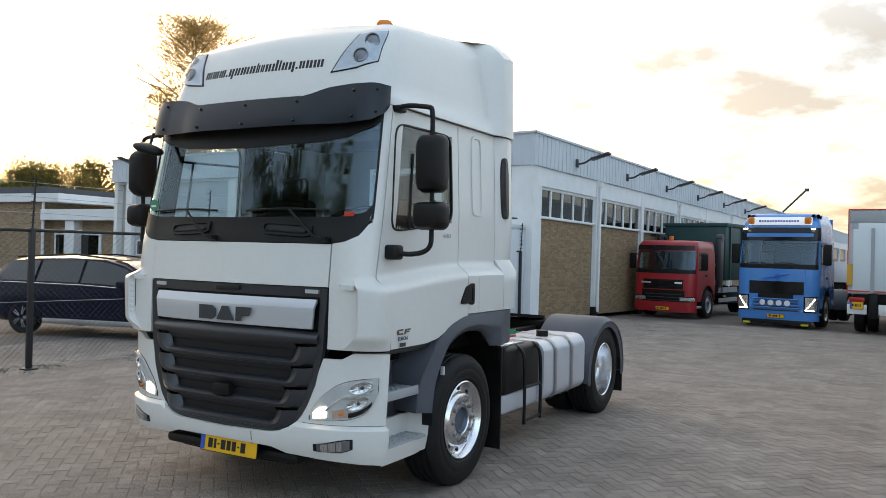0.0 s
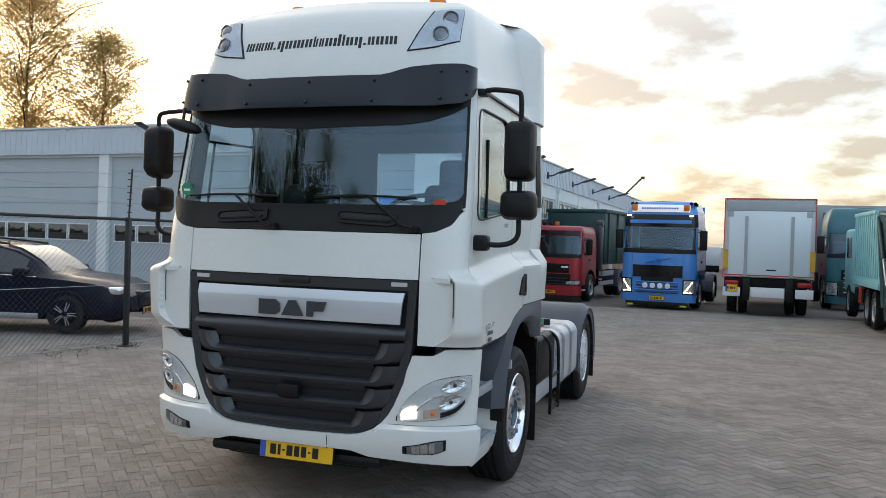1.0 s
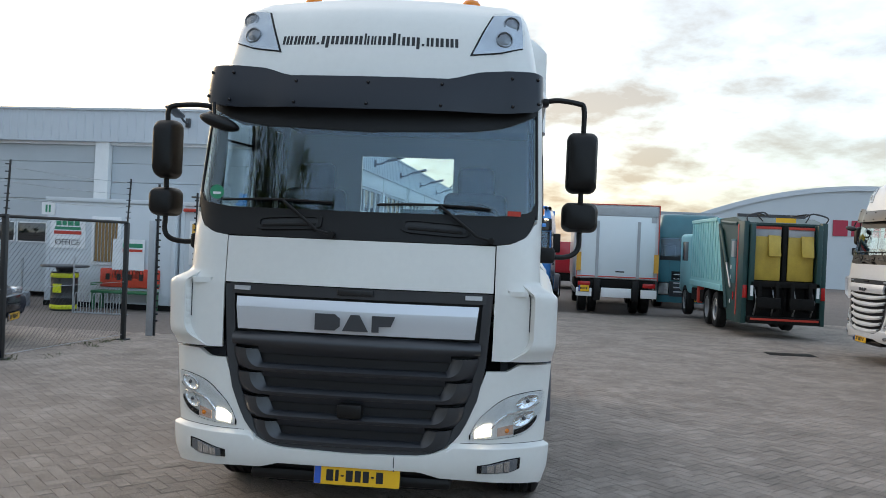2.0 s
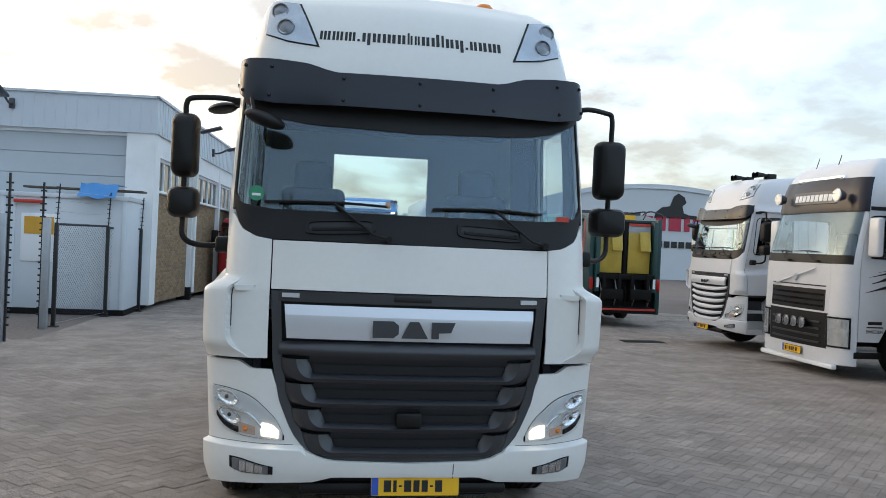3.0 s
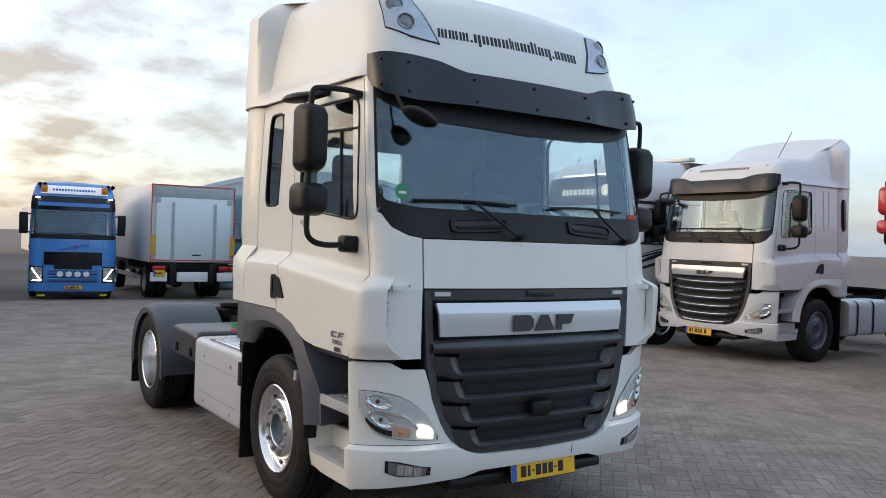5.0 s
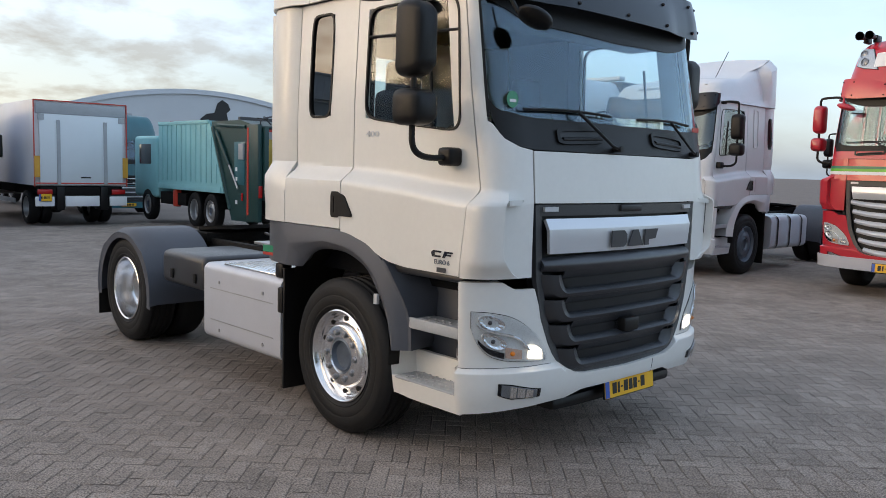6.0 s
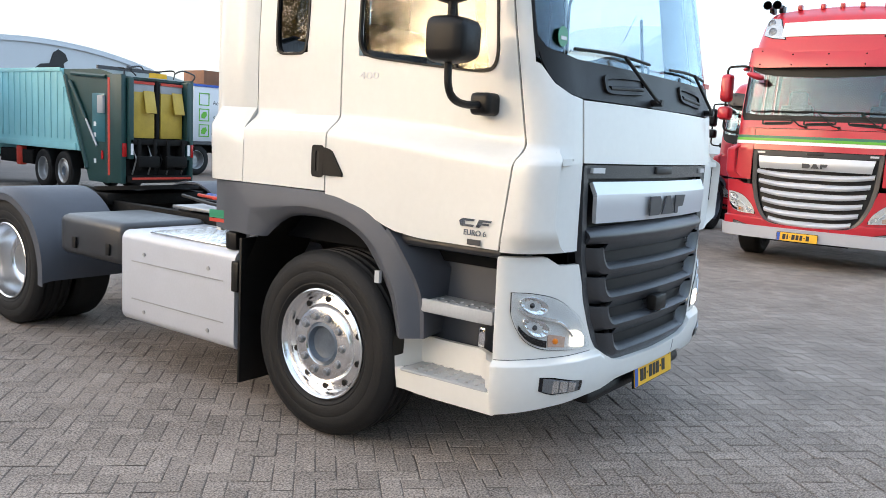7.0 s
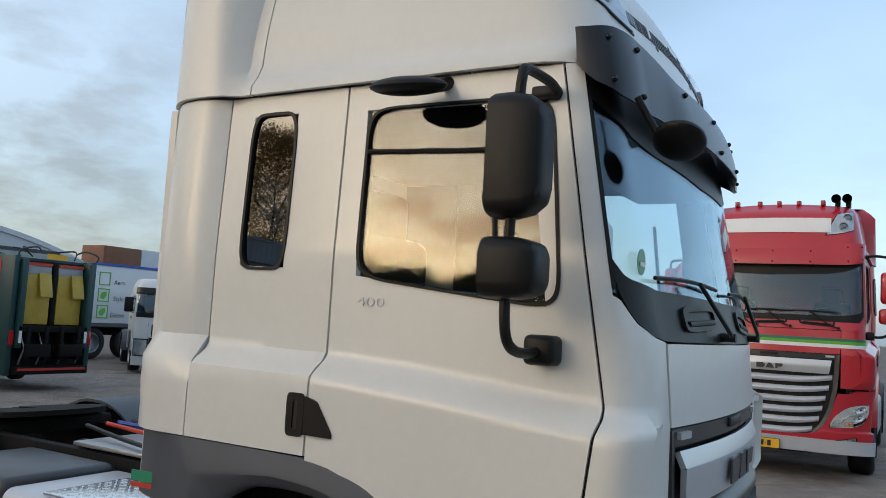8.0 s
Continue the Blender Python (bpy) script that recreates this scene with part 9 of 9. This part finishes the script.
leader_tree(-48.5, 45, 21.6, 5.2, 1, per=30, size=0.19, spread=0.46, dome=0.36, limbs=100)
leader_tree(-42.2, 46, 17.2, 4.0, 2, per=26, size=0.18, spread=0.42, dome=0.36, limbs=80)
leader_tree(-15.5, -26, 12.3, 8.0, 9, "leafg", 0.32, 36, 0.5, 0.16, 0.34, 120, "dense green broadleaf tree beyond the yard")
TREES = [(-66, 41, 13.5, 4, "leafm", 130, 0.24), (-60, 42, 12.5, 5, "leafm", 120, 0.24), (-63, 40.5, 11.5, 17, "leafm", 120, 0.24), (-57, 41, 10.5, 18, "leafm", 120, 0.22), (-72, 38, 13.5, 6, "leafm", 120, 0.24), (-54, 40, 9.5, 7, "leafm", 110, 0.22), (-79, 30, 12, 8, "leafm", 110, 0.24),
         (-14, -24, 12, 10, "leafg", 50, 0.2), (2.0, -32, 11, 11, "leafg", 40, 0.2),
         (-42, 12, 7, 12, "leafg", 34, 0.22), (-46, 4, 6.5, 13, "leafg", 34, 0.22), (-40, -5, 7.5, 14, "leafg", 34, 0.22), (-30, -9, 10.5, 15, "leafg", 36, 0.22)]
for x, y, h, sd, lf, n, sz in TREES:
    tree(x, y, h, sd, lf, n, sz, label="olive broadleaf tree with thin autumn crown" if lf == "leafm" else "dense green broadleaf tree beyond the yard", depth=3)


def hedge(x0, y0, x1, y1, h, seed):
    """A far belt of shrubs and trees."""
    rnd = random.Random(seed)
    t = tagged(new("tree_belt"), "far belt of dark green shrubs and trees", "trees", kind="stuff")
    verts, faces = [], []
    n = 9000
    for _ in range(n):
        k = rnd.random()
        hh = h * (0.55 + 0.45 * abs(math.sin(k * 23 + seed)) * abs(math.sin(k * 7.3 + 1)))
        p = Vector((x0 + (x1 - x0) * k + rnd.gauss(0, 1.2), y0 + (y1 - y0) * k + rnd.gauss(0, 1.2), ground_z(min(50, y0)) + hh * rnd.random() ** 0.7))
        u = Vector((rnd.uniform(-1, 1), rnd.uniform(-1, 1), rnd.uniform(-1, 1))).normalized() * 0.35
        v = u.cross(Vector((rnd.uniform(-1, 1), rnd.uniform(-1, 1), rnd.uniform(-1, 1)))).normalized() * 0.2
        q = len(verts)
        verts += [p - u, p + v, p + u, p - v]
        faces.append((q, q + 1, q + 2, q + 3))
    me = bpy.data.meshes.new("tree_belt")
    me.from_pydata([tuple(v) for v in verts], [], faces)
    me.materials.append(M["leafg"])
    t.name = "tree_belt"
    ob = part("foliage", bmesh.new(), "leafg", t)
    ob.data = me


hedge(-60, -30, -55, 36, 6.3, 1)
hedge(-40, -45, 40, -45, 6, 2)
hedge(20, 75, 90, 60, 5, 3)


def weeds():
    """Tufts of grass and weeds along the foot of the fence."""
    rnd = random.Random(21)
    t = tagged(new("weeds"), "sparse green weeds along the foot of the fence", "weeds", kind="stuff")
    verts, faces = [], []
    for a, b in zip(POSTS, POSTS[1:]):
        for _ in range(26):
            k = rnd.random()
            cx, cy = a[0] + (b[0] - a[0]) * k + rnd.gauss(0.05, 0.22), a[1] + (b[1] - a[1]) * k
            for _ in range(rnd.randint(5, 12)):
                ang, ln = rnd.uniform(0, 6.283), rnd.uniform(0.02, 0.07)
                px, py = cx + rnd.gauss(0, 0.05), cy + rnd.gauss(0, 0.05)
                z = ground_z(py) - 0.012
                dx, dy = math.cos(ang), math.sin(ang)
                q = len(verts)
                verts += [(px - dy * 0.005, py + dx * 0.005, z), (px + dy * 0.005, py - dx * 0.005, z), (px + dx * ln * 0.3, py + dy * ln * 0.3, z + ln * 0.7), (px + dx * ln * 0.7, py + dy * ln * 0.7, z + ln)]
                faces += [(q, q + 1, q + 2), (q + 1, q + 3, q + 2)]
    me = bpy.data.meshes.new("blades")
    me.from_pydata(verts, [], faces)
    me.materials.append(M["weed"])
    ob = new("blades", me)
    ob.parent = t


weeds()


# ---- paving: herringbone pavers over the near yard ----
def paver_mesh(w=0.2, d=0.1):
    me = bpy.data.meshes.new("paver")
    g, c, dz = 0.002, 0.005, 0.012
    x, y = w / 2 - g, d / 2 - g
    vs = [(-x, -y, -dz), (x, -y, -dz), (x, y, -dz), (-x, y, -dz), (-x, -y, -c * 0.6), (x, -y, -c * 0.6), (x, y, -c * 0.6), (-x, y, -c * 0.6), (-x + c, -y + c, 0), (x - c, -y + c, 0), (x - c, y - c, 0), (-x + c, y - c, 0)]
    fs = [(8, 9, 10, 11)] + [(a, b, b + 4, a + 4) for a, b in ((4, 5), (5, 6), (6, 7))] + [(7, 4, 8, 11)] + [(a, b, b + 4, a + 4) for a, b in ((0, 1), (1, 2), (2, 3))] + [(3, 0, 4, 7)]
    me.from_pydata(vs, [], fs)
    me.materials.append(M["paver"])
    return me


def paving():
    rnd = random.Random(7)
    root = tagged(new("pavement"), "grey-brown herringbone concrete pavers of the yard", "pavement", kind="structure")
    one = paver_mesh()
    ca, sa = math.cos(radians(45)), math.sin(radians(45))
    unit = 0.1
    near, spots = 0, []
    n = 230
    for i in range(-n, n):
        for j in range(-n, n):
            k = (i - j) % 4
            # two-by-one pieces: a cell begins one along u on diagonal 0 and one along v on diagonal 3
            if k == 0:
                u, v, turn = (i + 1.0) * unit, (j + 0.5) * unit, 0
            elif k == 3:
                u, v, turn = (i + 0.5) * unit, (j + 1.0) * unit, 90
            else:
                continue
            x, y = ca * u - sa * v - 0.6, sa * u + ca * v - 0.2
            if not (-9.2 < x < 13.5 and -7.0 < y < 21.0) or x < -5.2 and y > 9.5:
                continue
            z = ground_z(y) + rnd.uniform(-0.0022, 0.0022)
            tilt = (rnd.uniform(-.008, .008), rnd.uniform(-.008, .008), radians(45 + turn) + rnd.uniform(-.02, .02))
            if near < 300 and -3.3 < x < -1.45 and -2.4 < y < 1.0:
                ob = new("paver", one)
                ob.parent, ob.matrix_basis = root, Matrix.Translation((x, y, z)) @ Euler(tilt).to_matrix().to_4x4()
                near += 1
            else:
                spots.append((x, y, z, *tilt))
    spots = np.array(spots)
    base = np.array([tuple(v.co) for v in one.vertices])[4:]        # chamfer and top
    faces = np.array([(4, 5, 6, 7), (0, 1, 5, 4), (1, 2, 6, 5), (2, 3, 7, 6), (3, 0, 4, 7)])
    c, t = np.cos(spots[:, 5])[:, None], np.sin(spots[:, 5])[:, None]
    bx, by, bz = base[:, 0], base[:, 1], base[:, 2]
    co = np.stack([spots[:, :1] + c * bx - t * by, spots[:, 1:2] + t * bx + c * by, spots[:, 2:3] + bz + spots[:, 3:4] * by - spots[:, 4:5] * bx], axis=2)
    fs = (faces[None] + 8 * np.arange(len(spots))[:, None, None]).reshape(-1, 4)
    me = bpy.data.meshes.new("paver_field")
    me.from_pydata(co.reshape(-1, 3).tolist(), [], fs.tolist())
    me.materials.append(M["paver"])
    ob = new("paver_field", me)
    ob.parent = root
    ob["kind"] = "stuff"


paving()


def bay_bricks():
    """Stretcher bond over the first bays of the workshop's long side."""
    rnd = random.Random(11)
    one = bpy.data.meshes.new("brick")
    bm = bmesh.new()
    box(bm, -0.012, 0.0, -0.105, 0.105, -0.0265, 0.0265, bevel=0.003)
    bm.to_mesh(one)
    bm.free()
    one.materials.append(M["brick"])
    bv = np.array([tuple(v.co) for v in one.vertices])
    bf = [tuple(p.vertices) for p in one.polygons]
    made = 0
    for n, (bay, y0, y1) in enumerate(BAYS):
        verts, faces = [], []
        for row in range(44):
            z = 0.035 + row * 0.0625
            y = y0 + 0.11 * (1 + row % 2)
            while y < y1 - 0.1:
                c = Vector((-0.052 + rnd.uniform(-0.002, 0.002), y, z))
                if n == 0 and row < 22 and made < 300:
                    ob = new("brick", one)
                    ob.parent, ob.matrix_basis = bay, Matrix.Translation(c)
                    made += 1
                else:
                    q = len(verts) * len(bv)
                    verts.append(bv + np.array(c))
                    faces.extend([tuple(a + q for a in f) for f in bf])
                y += 0.22
        me = bpy.data.meshes.new("brickwork")
        me.from_pydata(np.concatenate(verts).tolist(), [], faces)
        me.materials.append(M["brick"])
        ob = new("brickwork", me)
        ob.parent = bay
        ob["kind"] = "stuff"


bay_bricks()
